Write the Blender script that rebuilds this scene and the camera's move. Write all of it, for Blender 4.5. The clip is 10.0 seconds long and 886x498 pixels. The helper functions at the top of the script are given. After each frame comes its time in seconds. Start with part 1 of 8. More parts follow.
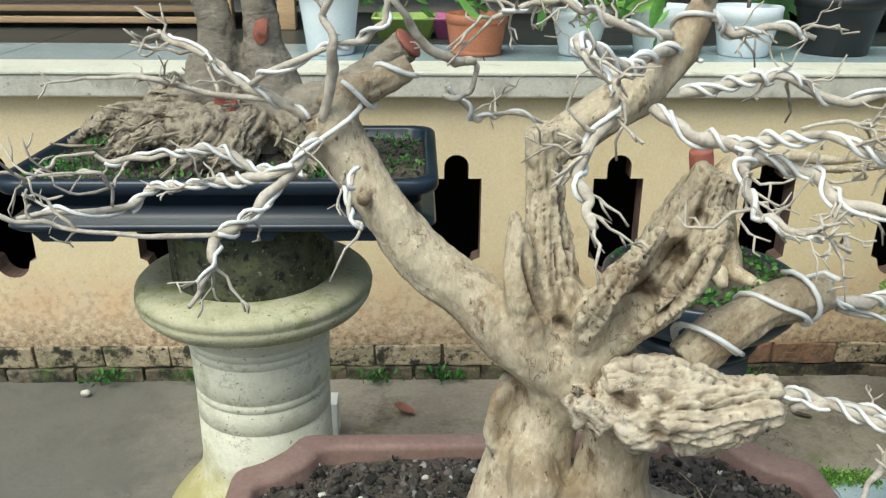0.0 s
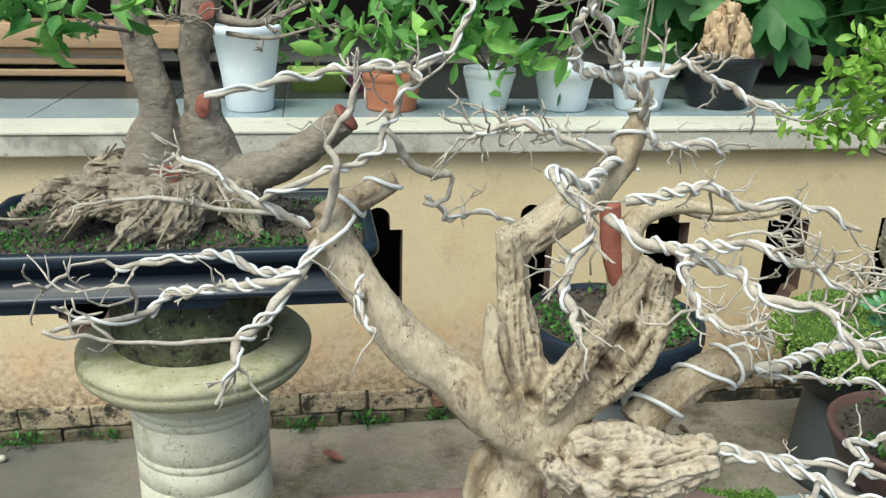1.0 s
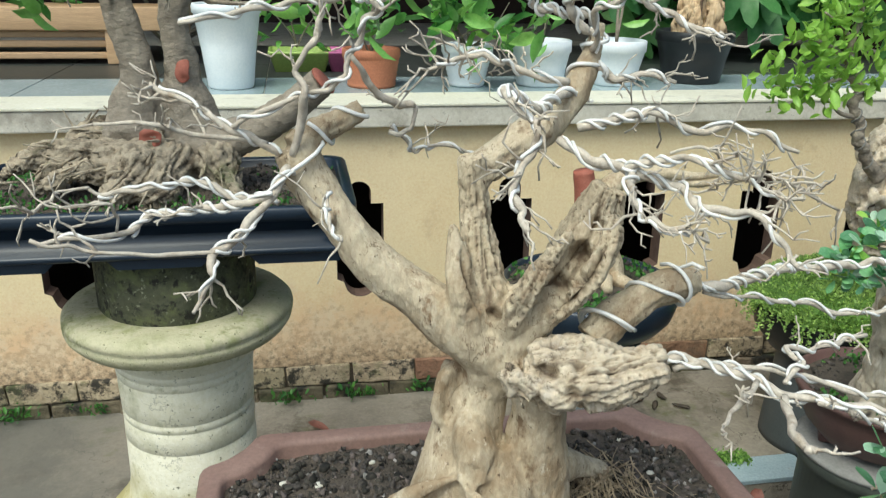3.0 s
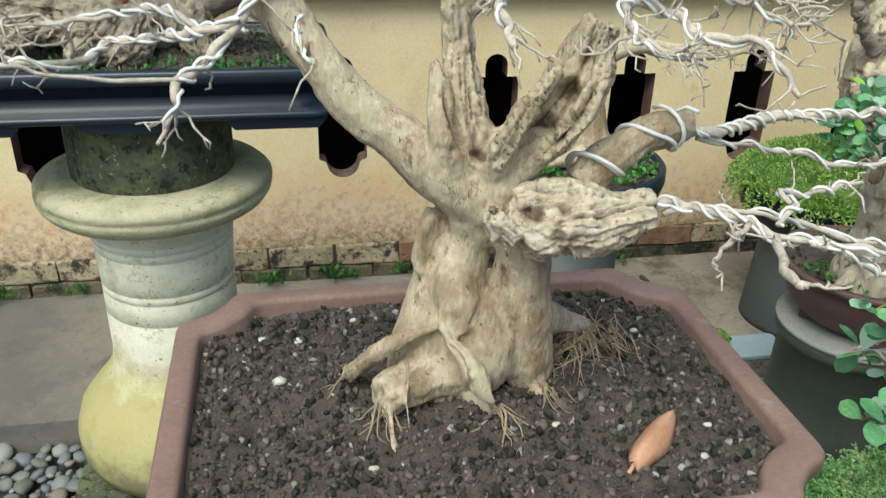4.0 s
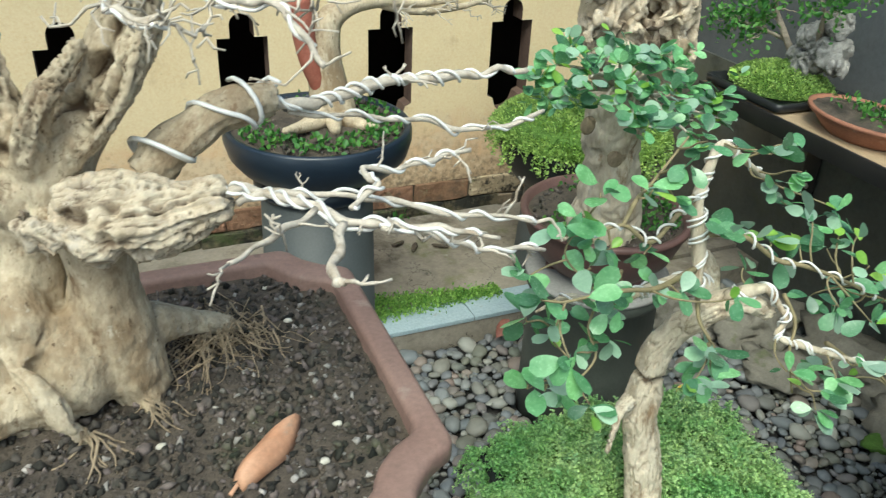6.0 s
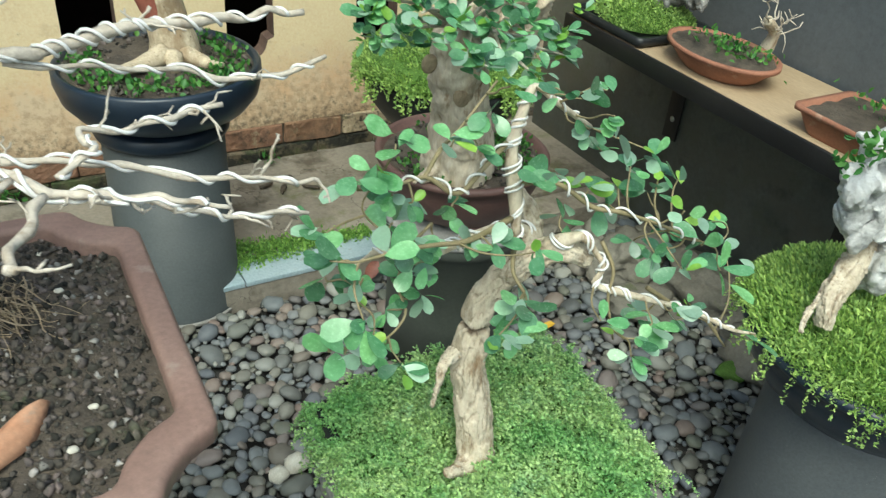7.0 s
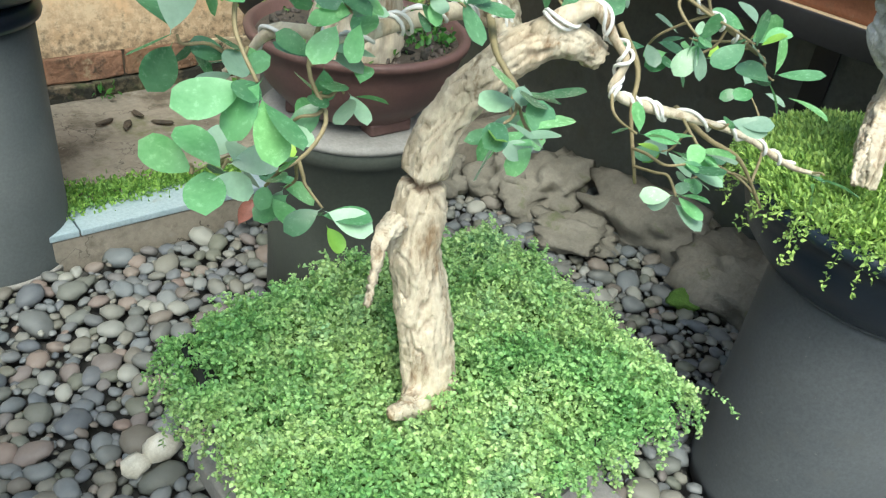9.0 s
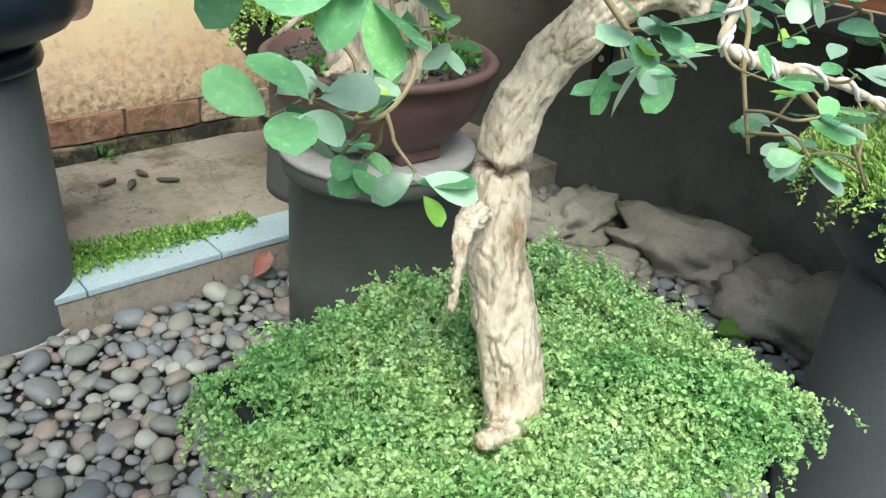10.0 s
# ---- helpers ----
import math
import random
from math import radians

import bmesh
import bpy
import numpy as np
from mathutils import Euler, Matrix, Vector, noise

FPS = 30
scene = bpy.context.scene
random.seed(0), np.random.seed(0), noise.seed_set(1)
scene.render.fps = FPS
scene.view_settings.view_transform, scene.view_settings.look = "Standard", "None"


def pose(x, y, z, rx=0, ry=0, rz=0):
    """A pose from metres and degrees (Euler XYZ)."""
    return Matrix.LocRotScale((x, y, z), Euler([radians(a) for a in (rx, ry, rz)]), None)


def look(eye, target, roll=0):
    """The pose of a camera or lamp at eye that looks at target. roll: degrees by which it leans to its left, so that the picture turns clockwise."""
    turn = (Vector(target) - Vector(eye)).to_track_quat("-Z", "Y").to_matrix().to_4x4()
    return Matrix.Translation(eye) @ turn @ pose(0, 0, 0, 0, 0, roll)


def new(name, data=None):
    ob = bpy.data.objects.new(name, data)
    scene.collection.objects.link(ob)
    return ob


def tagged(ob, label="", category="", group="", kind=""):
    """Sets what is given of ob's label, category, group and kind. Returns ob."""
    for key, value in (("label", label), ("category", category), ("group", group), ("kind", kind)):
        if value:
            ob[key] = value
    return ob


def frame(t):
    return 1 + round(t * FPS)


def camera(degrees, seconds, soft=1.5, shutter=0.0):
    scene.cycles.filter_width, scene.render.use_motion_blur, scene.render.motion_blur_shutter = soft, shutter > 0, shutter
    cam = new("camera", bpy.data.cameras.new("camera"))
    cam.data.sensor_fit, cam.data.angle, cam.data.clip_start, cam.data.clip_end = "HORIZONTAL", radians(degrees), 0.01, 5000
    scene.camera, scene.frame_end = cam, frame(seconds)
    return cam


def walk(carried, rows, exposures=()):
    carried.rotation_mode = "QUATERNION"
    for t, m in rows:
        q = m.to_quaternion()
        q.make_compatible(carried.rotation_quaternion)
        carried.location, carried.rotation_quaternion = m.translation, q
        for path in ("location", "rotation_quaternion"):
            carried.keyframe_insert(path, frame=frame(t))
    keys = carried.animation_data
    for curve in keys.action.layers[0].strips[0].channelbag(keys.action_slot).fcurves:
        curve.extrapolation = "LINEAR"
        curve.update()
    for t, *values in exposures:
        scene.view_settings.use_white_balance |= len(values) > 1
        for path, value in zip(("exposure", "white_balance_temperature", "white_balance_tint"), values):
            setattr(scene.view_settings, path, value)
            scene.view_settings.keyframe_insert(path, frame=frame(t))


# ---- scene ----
cam = camera(57.0, 10.0, 1.2, 0.2)
PATH = [
    (0, (-0.217, 0.432, 1.542), (-0.158, 2.291, 0.808), 0.5),
    (0.5, (-0.249, 0.395, 1.584), (-0.084, 2.262, 0.884), 1.0),
    (1, (-0.305, 0.361, 1.633), (0.004, 2.223, 0.974), 1.5),
    (1.5, (-0.296, 0.351, 1.642), (0.014, 2.229, 1.029), 0.9),
    (2, (-0.294, 0.327, 1.644), (0.023, 2.205, 1.034), 0.8),
    (2.2, (-0.296, 0.319, 1.635), (0.03, 2.197, 1.028), 1.2),
    (3.5, (-0.288, 0.275, 1.55), (0.057, 2.086, 0.774), 1.1),
    (4, (-0.284, 0.298, 1.513), (0.077, 2.047, 0.612), 1.8),
    (4.5, (-0.264, 0.307, 1.471), (0.184, 2.003, 0.51), 3.2),
    (5, (-0.192, 0.319, 1.472), (0.348, 1.984, 0.505), 2.9),
    (5.5, (-0.103, 0.327, 1.484), (0.532, 1.96, 0.519), 2.9),
    (6, (-0.007, 0.328, 1.507), (0.702, 1.919, 0.525), 2.8),
    (6.2, (0.022, 0.323, 1.521), (0.776, 1.886, 0.527), 3.2),
    (7.5, (0.224, 0.341, 1.477), (1.133, 1.68, 0.302), 6.1),
    (8, (0.261, 0.411, 1.331), (1.24, 1.702, 0.158), 7.2),
    (8.5, (0.244, 0.482, 1.173), (1.342, 1.771, 0.109), 8.3),
    (9, (0.246, 0.574, 1.112), (1.378, 1.82, 0.033), 7.7),
    (9.5, (0.24, 0.629, 1.039), (1.392, 1.923, 0.04), 5.6),
    (10, (0.233, 0.667, 0.991), (1.421, 1.98, 0.059), 4.3),
]
EXPOSURES = [(0, 0.50, 6300, -3), (3.5, 0.50, 6300, -3), (4.5, 0.60, 6300, -5), (5.5, 0.72, 6300, -5), (6, 0.72, 6300, -6), (7.5, 0.72, 6300, -8), (8, 0.72, 6300, -8), (8.5, 0.95, 6350, -5), (9, 1.10, 6300, -2), (10, 1.15, 6250, 1)]
walk(cam, [(t, look(eye, target, roll)) for t, eye, target, roll in PATH], EXPOSURES)

# ---- light ----
world = bpy.data.worlds.new("overcast_sky")
scene.world = world
world.use_nodes = True
wn = world.node_tree
sky = wn.nodes.new("ShaderNodeTexSky")
sky.sky_type = "NISHITA"
sky.sun_disc = False
sky.sun_elevation = radians(58)
sky.sun_rotation = radians(215)
sky.air_density, sky.dust_density, sky.ozone_density = 1.0, 4.0, 1.0
wn.links.new(sky.outputs["Color"], wn.nodes["Background"].inputs["Color"])
wn.nodes["Background"].inputs["Strength"].default_value = 0.13
sun_data = bpy.data.lights.new("sun", "SUN")
sun_data.energy, sun_data.angle, sun_data.color = 1.5, radians(35), (1.0, 0.98, 0.94)
sun = new("sun", sun_data)
sun.matrix_world = look((-2.3, -3.3, 6.4), (0, 0, 0))

# ---- mesh helpers ----
WORLD = {}


def thing(name, at, label, category, group=""):
    e = new(name)
    e.location = at
    WORLD[e] = Matrix.Translation(at)
    return tagged(e, label, category, group)


def under(ob, parent):
    ob.parent = parent
    ob.matrix_parent_inverse = WORLD.get(parent, Matrix()).inverted()
    return ob


def mesh_of(name, bm, material, smooth=True):
    me = bpy.data.meshes.new(name)
    bm.normal_update()
    bm.to_mesh(me)
    bm.free()
    for m in material if isinstance(material, (list, tuple)) else (material,):
        me.materials.append(m)
    if smooth:
        me.shade_smooth()
    return me


def part(name, bm, material, parent=None, label="", smooth=True, kind=""):
    ob = new(name, mesh_of(name, bm, material, smooth))
    if parent is not None:
        under(ob, parent)
    return tagged(ob, label, kind=kind)


def piece(name, me, parent, m):
    ob = new(name, me)
    under(ob, parent)
    ob.matrix_basis = m
    return ob


def structure(name, bm, material, label, smooth=False):
    ob = new(name, mesh_of(name, bm, material, smooth))
    return tagged(ob, label, name.split("_")[0], kind="structure")


def curve_points(pts, n=5):
    """Catmull-Rom through rows of (x, y, z, r)."""
    p = np.array(pts, float)
    if len(p) < 3:
        s = np.linspace(0, 1, n + 1)[:, None]
        return p[0] * (1 - s) + p[1] * s
    q = np.vstack([2 * p[0] - p[1], p, 2 * p[-1] - p[-2]])
    q[0, 3], q[-1, 3] = p[0, 3], p[-1, 3]
    out = []
    for i in range(1, len(q) - 2):
        a, b, c, d = q[i - 1 : i + 3]
        for k in range(n):
            s = k / n
            out.append(0.5 * (2 * b + (c - a) * s + (2 * a - 5 * b + 4 * c - d) * s * s + (3 * b - a - 3 * c + d) * s**3))
    out.append(p[-1])
    return np.array(out)


def frames_along(p):
    """Two unit vectors across each point of a line, turning as little as they can."""
    tangents = np.gradient(p, axis=0)
    tangents /= np.linalg.norm(tangents, axis=1, keepdims=True) + 1e-9
    u = np.cross(tangents[0], (0.3, 0.2, 0.9))
    out = []
    for t in tangents:
        u = u - t * (u @ t)
        u = u / (np.linalg.norm(u) + 1e-9)
        out.append((u.copy(), np.cross(t, u)))
    return out


def tube(bm, pts, seg=8, n=5, rough=0.0, smooth_line=True):
    """A capped tube through rows of (x, y, z, r); rough: how far its surface is uneven, as a share of r."""
    c = curve_points(pts, n) if smooth_line else np.array(pts, float)
    c[:, 3] = np.maximum(c[:, 3], 0.0004)
    rings = []
    for (x, y, z, r), (u, v) in zip(c, frames_along(c[:, :3])):
        ring = []
        for k in range(seg):
            a = 2 * math.pi * k / seg
            w = u * math.cos(a) + v * math.sin(a)
            f = 1.0
            if rough:
                q = Vector((x, y, z)) * 22 + Vector(w) * 1.3
                f += rough * (noise.noise(q) + 0.5 * noise.noise(q * 3))
            ring.append(bm.verts.new((x + w[0] * r * f, y + w[1] * r * f, z + w[2] * r * f)))
        rings.append(ring)
    for a, b in zip(rings, rings[1:]):
        for k in range(seg):
            bm.faces.new((a[k], a[(k + 1) % seg], b[(k + 1) % seg], b[k]))
    bm.faces.new(rings[0][::-1])
    bm.faces.new(rings[-1])
    return c


def helix(bm, pts, gap=0.0022, turns=38.0, rw=0.0022, phase=0.0, a=0.0, b=1.0):
    """A wire wound round the branch pts, from share a to share b of its length."""
    c = curve_points(pts, 8)
    ahead = np.r_[0, np.cumsum(np.linalg.norm(np.diff(c[:, :3], axis=0), axis=1))]
    total = ahead[-1]
    steps = max(16, int((b - a) * total * turns * 14))
    fr = frames_along(c[:, :3])
    us, vs = np.array([f[0] for f in fr]), np.array([f[1] for f in fr])
    out = []
    for s in np.linspace(a * total, b * total, steps):
        x, y, z, r = (np.interp(s, ahead, c[:, k]) for k in range(4))
        u = np.array([np.interp(s, ahead, us[:, k]) for k in range(3)])
        v = np.array([np.interp(s, ahead, vs[:, k]) for k in range(3)])
        ang = phase + 2 * math.pi * turns * s + 1.3 * math.sin(31 * s + phase) + 0.7 * math.sin(83 * s + 2.3 * phase)
        w = (u * math.cos(ang) + v * math.sin(ang)) * (r * (1 + 0.16 * math.sin(57 * s + phase)) + gap * (1 + 0.9 * max(0, math.sin(43 * s + 2 * phase))))
        out.append((x + w[0], y + w[1], z + w[2], rw))
    tube(bm, out, 6, 1, smooth_line=False)


def lathe(bm, profile, at=(0, 0, 0), seg=48, close=True):
    """Turns rows of (r, z) round the upright through at."""
    rings = []
    for r, z in profile:
        if r < 1e-5:
            rings.append([bm.verts.new((at[0], at[1], at[2] + z))])
        else:
            rings.append([bm.verts.new((at[0] + r * math.cos(2 * math.pi * k / seg), at[1] + r * math.sin(2 * math.pi * k / seg), at[2] + z)) for k in range(seg)])
    for a, b in zip(rings, rings[1:]):
        for k in range(seg):
            va = [a[k % len(a)], a[(k + 1) % len(a)]] if len(a) > 1 else [a[0]]
            vb = [b[(k + 1) % len(b)], b[k % len(b)]] if len(b) > 1 else [b[0]]
            if len(va) + len(vb) > 2:
                bm.faces.new(va + vb)
    if close and len(rings[0]) > 1:
        bm.faces.new(rings[0][::-1])
    if close and len(rings[-1]) > 1:
        bm.faces.new(rings[-1])


def loft(bm, loops, cap_first=True, cap_last=True):
    rings = [[bm.verts.new(p) for p in loop] for loop in loops]
    n = len(rings[0])
    for a, b in zip(rings, rings[1:]):
        for k in range(n):
            bm.faces.new((a[k], a[(k + 1) % n], b[(k + 1) % n], b[k]))
    if cap_first:
        bm.faces.new(rings[0][::-1])
    if cap_last:
        bm.faces.new(rings[-1])


def box(bm, x0, x1, y0, y1, z0, z1, bevel=0.004, spin=None):
    m = Matrix.Translation(((x0 + x1) / 2, (y0 + y1) / 2, (z0 + z1) / 2)) @ (spin or Matrix()) @ Matrix.Diagonal((x1 - x0, y1 - y0, z1 - z0, 1))
    made = bmesh.ops.create_cube(bm, size=1, matrix=m)["verts"]
    if bevel:
        edges = list({e for v in made for e in v.link_edges})
        bmesh.ops.bevel(bm, geom=edges, offset=bevel, segments=2, profile=0.6, affect="EDGES")


def rounded_rect(x0, x1, y0, y1, r, z, n=5):
    out = []
    for cx, cy, a0 in ((x1 - r, y1 - r, 0), (x0 + r, y1 - r, 90), (x0 + r, y0 + r, 180), (x1 - r, y0 + r, 270)):
        for k in range(n + 1):
            a = radians(a0 + 90 * k / n)
            out.append((cx + r * math.cos(a), cy + r * math.sin(a), z))
    return out


def lump(seed, size, flat=1.0, uneven=0.25, sub=2, freq=2.2):
    """A stone: an icosphere pushed in and out by noise."""
    bm = bmesh.new()
    bmesh.ops.create_icosphere(bm, subdivisions=sub, radius=1)
    off = Vector((seed * 7.13, seed * 3.7, seed * 1.9))
    for v in bm.verts:
        d = 1 + uneven * noise.noise(v.co * freq * 0.5 + off) + 0.4 * uneven * noise.noise(v.co * freq * 1.6 + off)
        v.co = Vector((v.co.x * size[0], v.co.y * size[1], v.co.z * size[2] * flat)) * d
    return bm


def leaf_mesh(name, length, width, cup, material, rows=8, tip=0.6, fold=0.25):
    """A leaf along +x from its stalk at the origin, its face up."""
    bm = bmesh.new()
    grid = []
    for i in range(rows + 1):
        s = i / rows
        w = width / 2 * max(0.03, math.sin(math.pi / 2 * s / tip) ** 0.85 if s < tip else math.sqrt(max(0, 1 - ((s - tip) / (1 - tip)) ** 2.4)))
        row = []
        for j in (-1, 0, 1):
            row.append(bm.verts.new((length * (0.12 + 0.88 * s), j * w, cup * length * (s * s * -1) + abs(j) * fold * w)))
        grid.append(row)
    stalk = bm.verts.new((0, 0, 0))
    bm.faces.new((stalk, grid[0][0], grid[0][1]))
    bm.faces.new((stalk, grid[0][1], grid[0][2]))
    for a, b in zip(grid, grid[1:]):
        for j in (0, 1):
            bm.faces.new((a[j], b[j], b[j + 1], a[j + 1]))
    bmesh.ops.recalc_face_normals(bm, faces=bm.faces)
    return mesh_of(name, bm, material)


def many_leaves(name, places, length, width, material, parent=None, label="", spread=0.8, rng=None, segments=2, kind="stuff"):
    """Many small leaves in one mesh: rows of (x, y, z) with a normal (nx, ny, nz)."""
    rng = rng or np.random.default_rng(4)
    verts, faces = [], []
    for p, nrm in places:
        d = np.array(nrm, float) + rng.normal(0, spread, 3)
        d /= np.linalg.norm(d) + 1e-9
        side = np.cross(d, rng.normal(0, 1, 3))
        side /= np.linalg.norm(side) + 1e-9
        up = np.cross(side, d)
        k = rng.uniform(0.6, 1.25)
        l, w = length * k, width * k / 2
        base, i = np.array(p, float), len(verts)
        if segments == 1:
            verts += [base, base + d * l * 0.5 + side * w, base + d * l, base + d * l * 0.5 - side * w]
            faces.append((i, i + 1, i + 2, i + 3))
        else:
            bend = up * w * 0.5
            verts.append(base)
            for f, g in ((0.2, 0.62), (0.45, 1.0), (0.72, 0.82)):
                verts += [base + d * l * f + side * w * g + bend, base + d * l * f, base + d * l * f - side * w * g + bend]
            verts.append(base + d * l - up * l * 0.06)
            faces += [(i, i + 1, i + 2), (i, i + 2, i + 3)]
            for r in (1, 4):
                faces += [(i + r, i + r + 3, i + r + 4, i + r + 1), (i + r + 1, i + r + 4, i + r + 5, i + r + 2)]
            faces += [(i + 7, i + 10, i + 8), (i + 8, i + 10, i + 9)]
    me = bpy.data.meshes.new(name)
    me.from_pydata([tuple(v) for v in verts], [], faces)
    me.materials.append(material)
    me.shade_smooth()
    ob = new(name, me)
    if parent is not None:
        under(ob, parent)
    return tagged(ob, label, kind=kind)


def twig_set(bm, lines, count, length, r, rng, up=0.35, seg=5, parent=None, material=None):
    """Crooked bare twigs that leave the given branch lines at chance places; with a parent, each is a part of its own."""
    tips = []
    for _ in range(count):
        if parent is not None:
            bm = bmesh.new()
        c = lines[rng.integers(len(lines))]
        k = rng.integers(max(1, len(c) // 4), len(c))
        p = np.array(c[k][:3], float)
        d = rng.normal(0, 1, 3) + np.array((0, 0, up))
        tangent = np.array(c[k][:3]) - np.array(c[max(0, k - 1)][:3])
        d = d / np.linalg.norm(d) + 1.1 * tangent / (np.linalg.norm(tangent) + 1e-9)
        d /= np.linalg.norm(d)
        n, l = 6, length * rng.uniform(0.35, 1.25)
        pts, r0, turn = [], r * rng.uniform(0.8, 1.4), rng.normal(0, 1, 3)
        for i in range(n):
            pts.append((*p, r0 * (1 - 0.55 * i / n) * (1.25 if i % 2 else 0.95)))
            d = d + (turn if i % 2 else -turn) * 0.33 + rng.normal(0, 0.28, 3)
            d /= np.linalg.norm(d)
            p = p + d * l / n * rng.uniform(0.6, 1.4)
        tube(bm, pts, seg, 1, smooth_line=False)
        tips.append(pts[-1][:3])
        for k in (2, 3, 4):
            if rng.random() < 0.45:
                q, e = np.array(pts[k][:3]), rng.normal(0, 1, 3)
                e = e / np.linalg.norm(e) + 0.8 * d
                e /= np.linalg.norm(e)
                h = e + rng.normal(0, 0.5, 3)
                tube(bm, [(*q, r0 * 0.7), (*(q + e * l * 0.14), r0 * 0.75), (*(q + e * l * 0.14 + h * l * 0.12), r0 * 0.45)], seg, 1, smooth_line=False)
        if parent is not None:
            part("twig", bm, material, parent)
    return tips


def ridge(p, k):
    """Sharp-crested noise from -1 to 1."""
    return 1 - 2 * abs(noise.noise(Vector((p[0] * k[0], p[1] * k[1], p[2] * k[2]))))


def grown(ob, voxel, rounds, relief, dents=()):
    """Grows the tubes of ob into one skin, smooths it, and moves each point along its normal by relief(p), and inwards at the dents (x, y, z, r, depth)."""
    rm = ob.modifiers.new("grown", "REMESH")
    rm.mode, rm.voxel_size = "VOXEL", voxel
    sm = ob.modifiers.new("smooth", "SMOOTH")
    sm.factor, sm.iterations = 0.5, rounds
    skin = bpy.data.meshes.new_from_object(ob.evaluated_get(bpy.context.evaluated_depsgraph_get()))
    ob.modifiers.clear()
    n = len(skin.vertices)
    co, nr = np.empty(3 * n), np.empty(3 * n)
    skin.vertices.foreach_get("co", co)
    skin.vertex_normals.foreach_get("vector", nr)
    co, nr = co.reshape(-1, 3), nr.reshape(-1, 3)
    move = np.array([relief(p) for p in co])
    for x, y, z, r, depth in dents:
        d = np.linalg.norm(co - (x, y, z), axis=1) / r
        move -= depth * np.clip(1 - d * d, 0, 1)
    co += nr * move[:, None]
    skin.vertices.foreach_set("co", co.ravel())
    skin.shade_smooth()
    ob.data = skin
    return ob


def grained(ob, voxel, rounds, axes, relief, dents=(), grooves=(), around=2.2, lengthwise=9.0, warp=0.45):
    """Like grown(), with fibres that run along the lines axes; relief(p, groove, fine, swell) gives a move and a
    darkening from 0 to 1. Dents and grooves add painted shade to it.
    """
    grown(ob, voxel, rounds, lambda p: 0.0)
    skin = ob.data
    n = len(skin.vertices)
    co, nr = np.empty(3 * n), np.empty(3 * n)
    skin.vertices.foreach_get("co", co)
    skin.vertex_normals.foreach_get("vector", nr)
    co, nr = co.reshape(-1, 3), nr.reshape(-1, 3)
    rows = []
    for k, c in enumerate(axes):
        fr = frames_along(c[:, :3])
        us, vs = np.array([f[0] for f in fr]), np.array([f[1] for f in fr])
        ahead = np.r_[0, np.cumsum(np.linalg.norm(np.diff(c[:, :3], axis=0), axis=1))]
        d2 = (co**2).sum(1)[:, None] - 2 * co @ c[:, :3].T + (c[:, :3] ** 2).sum(1)
        i = d2.argmin(1)
        off = co - c[i, :3]
        dist = np.linalg.norm(off, axis=1) + 1e-6
        tangent = np.cross(us[i], vs[i])
        s = ahead[i] + (off * tangent).sum(1)
        rows.append(np.stack([dist / c[i, 3], s * lengthwise + 7.3 * k, (off * us[i]).sum(1) / dist * around, (off * vs[i]).sum(1) / dist * around + 3.1 * k], 1))
    rows = np.array(rows)
    order = np.argsort(rows[:, :, 0], axis=0)[:2]
    move, darkening = np.zeros(n), np.zeros(n)
    for j in range(n):
        total, g, f, w2 = 0.0, 0.0, 0.0, 0.0
        for k in order[:, j]:
            q, x, y, z = rows[k, j]
            w = 1 / max(q, 0.05) ** 6
            v = Vector((x, y, z))
            v += warp * noise.noise_vector(Vector(co[j]) * 17)
            a, b = noise.noise(v), noise.noise(v * 2.6 + Vector((5, 1, 2)))
            g += w * max(0.0, 1 - abs(a) / 0.13)
            f += w * max(0.0, 1 - abs(b) / 0.17)
            w2 += w * (a + 0.4 * b)
            total += w
        move[j], darkening[j] = relief(co[j], g / total, f / total, w2 / total)
    # hollows are pushed in and get shade painted into their colour
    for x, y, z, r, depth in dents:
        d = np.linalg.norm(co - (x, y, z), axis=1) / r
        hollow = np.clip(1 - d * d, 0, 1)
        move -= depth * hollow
        darkening += 30 * depth * np.clip(1.6 * hollow - 0.3, 0, 1)
    # grooves are cut, with shade painted along the cut
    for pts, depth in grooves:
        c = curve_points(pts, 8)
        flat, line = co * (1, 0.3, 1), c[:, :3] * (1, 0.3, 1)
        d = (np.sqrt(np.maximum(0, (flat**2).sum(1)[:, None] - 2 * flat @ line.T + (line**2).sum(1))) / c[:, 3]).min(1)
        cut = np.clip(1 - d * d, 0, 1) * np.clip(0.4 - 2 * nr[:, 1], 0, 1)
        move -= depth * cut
        darkening += min(0.8, 40 * depth) * np.clip(2 * cut - 0.6, 0, 1)
    skin.vertices.foreach_set("co", (co + nr * move[:, None]).ravel())
    # holds the fibre streaks together with the painted shade
    layer = skin.attributes.new("grain", "FLOAT", "POINT")
    layer.data.foreach_set("value", np.clip(darkening, 0, 1))
    skin.shade_smooth()
    return ob


def crease(p, k, width=0.35):
    """Thin lines, 1 along them and 0 between."""
    return max(0.0, 1 - abs(noise.noise(Vector((p[0] * k[0], p[1] * k[1], p[2] * k[2])))) / (0.5 * width))


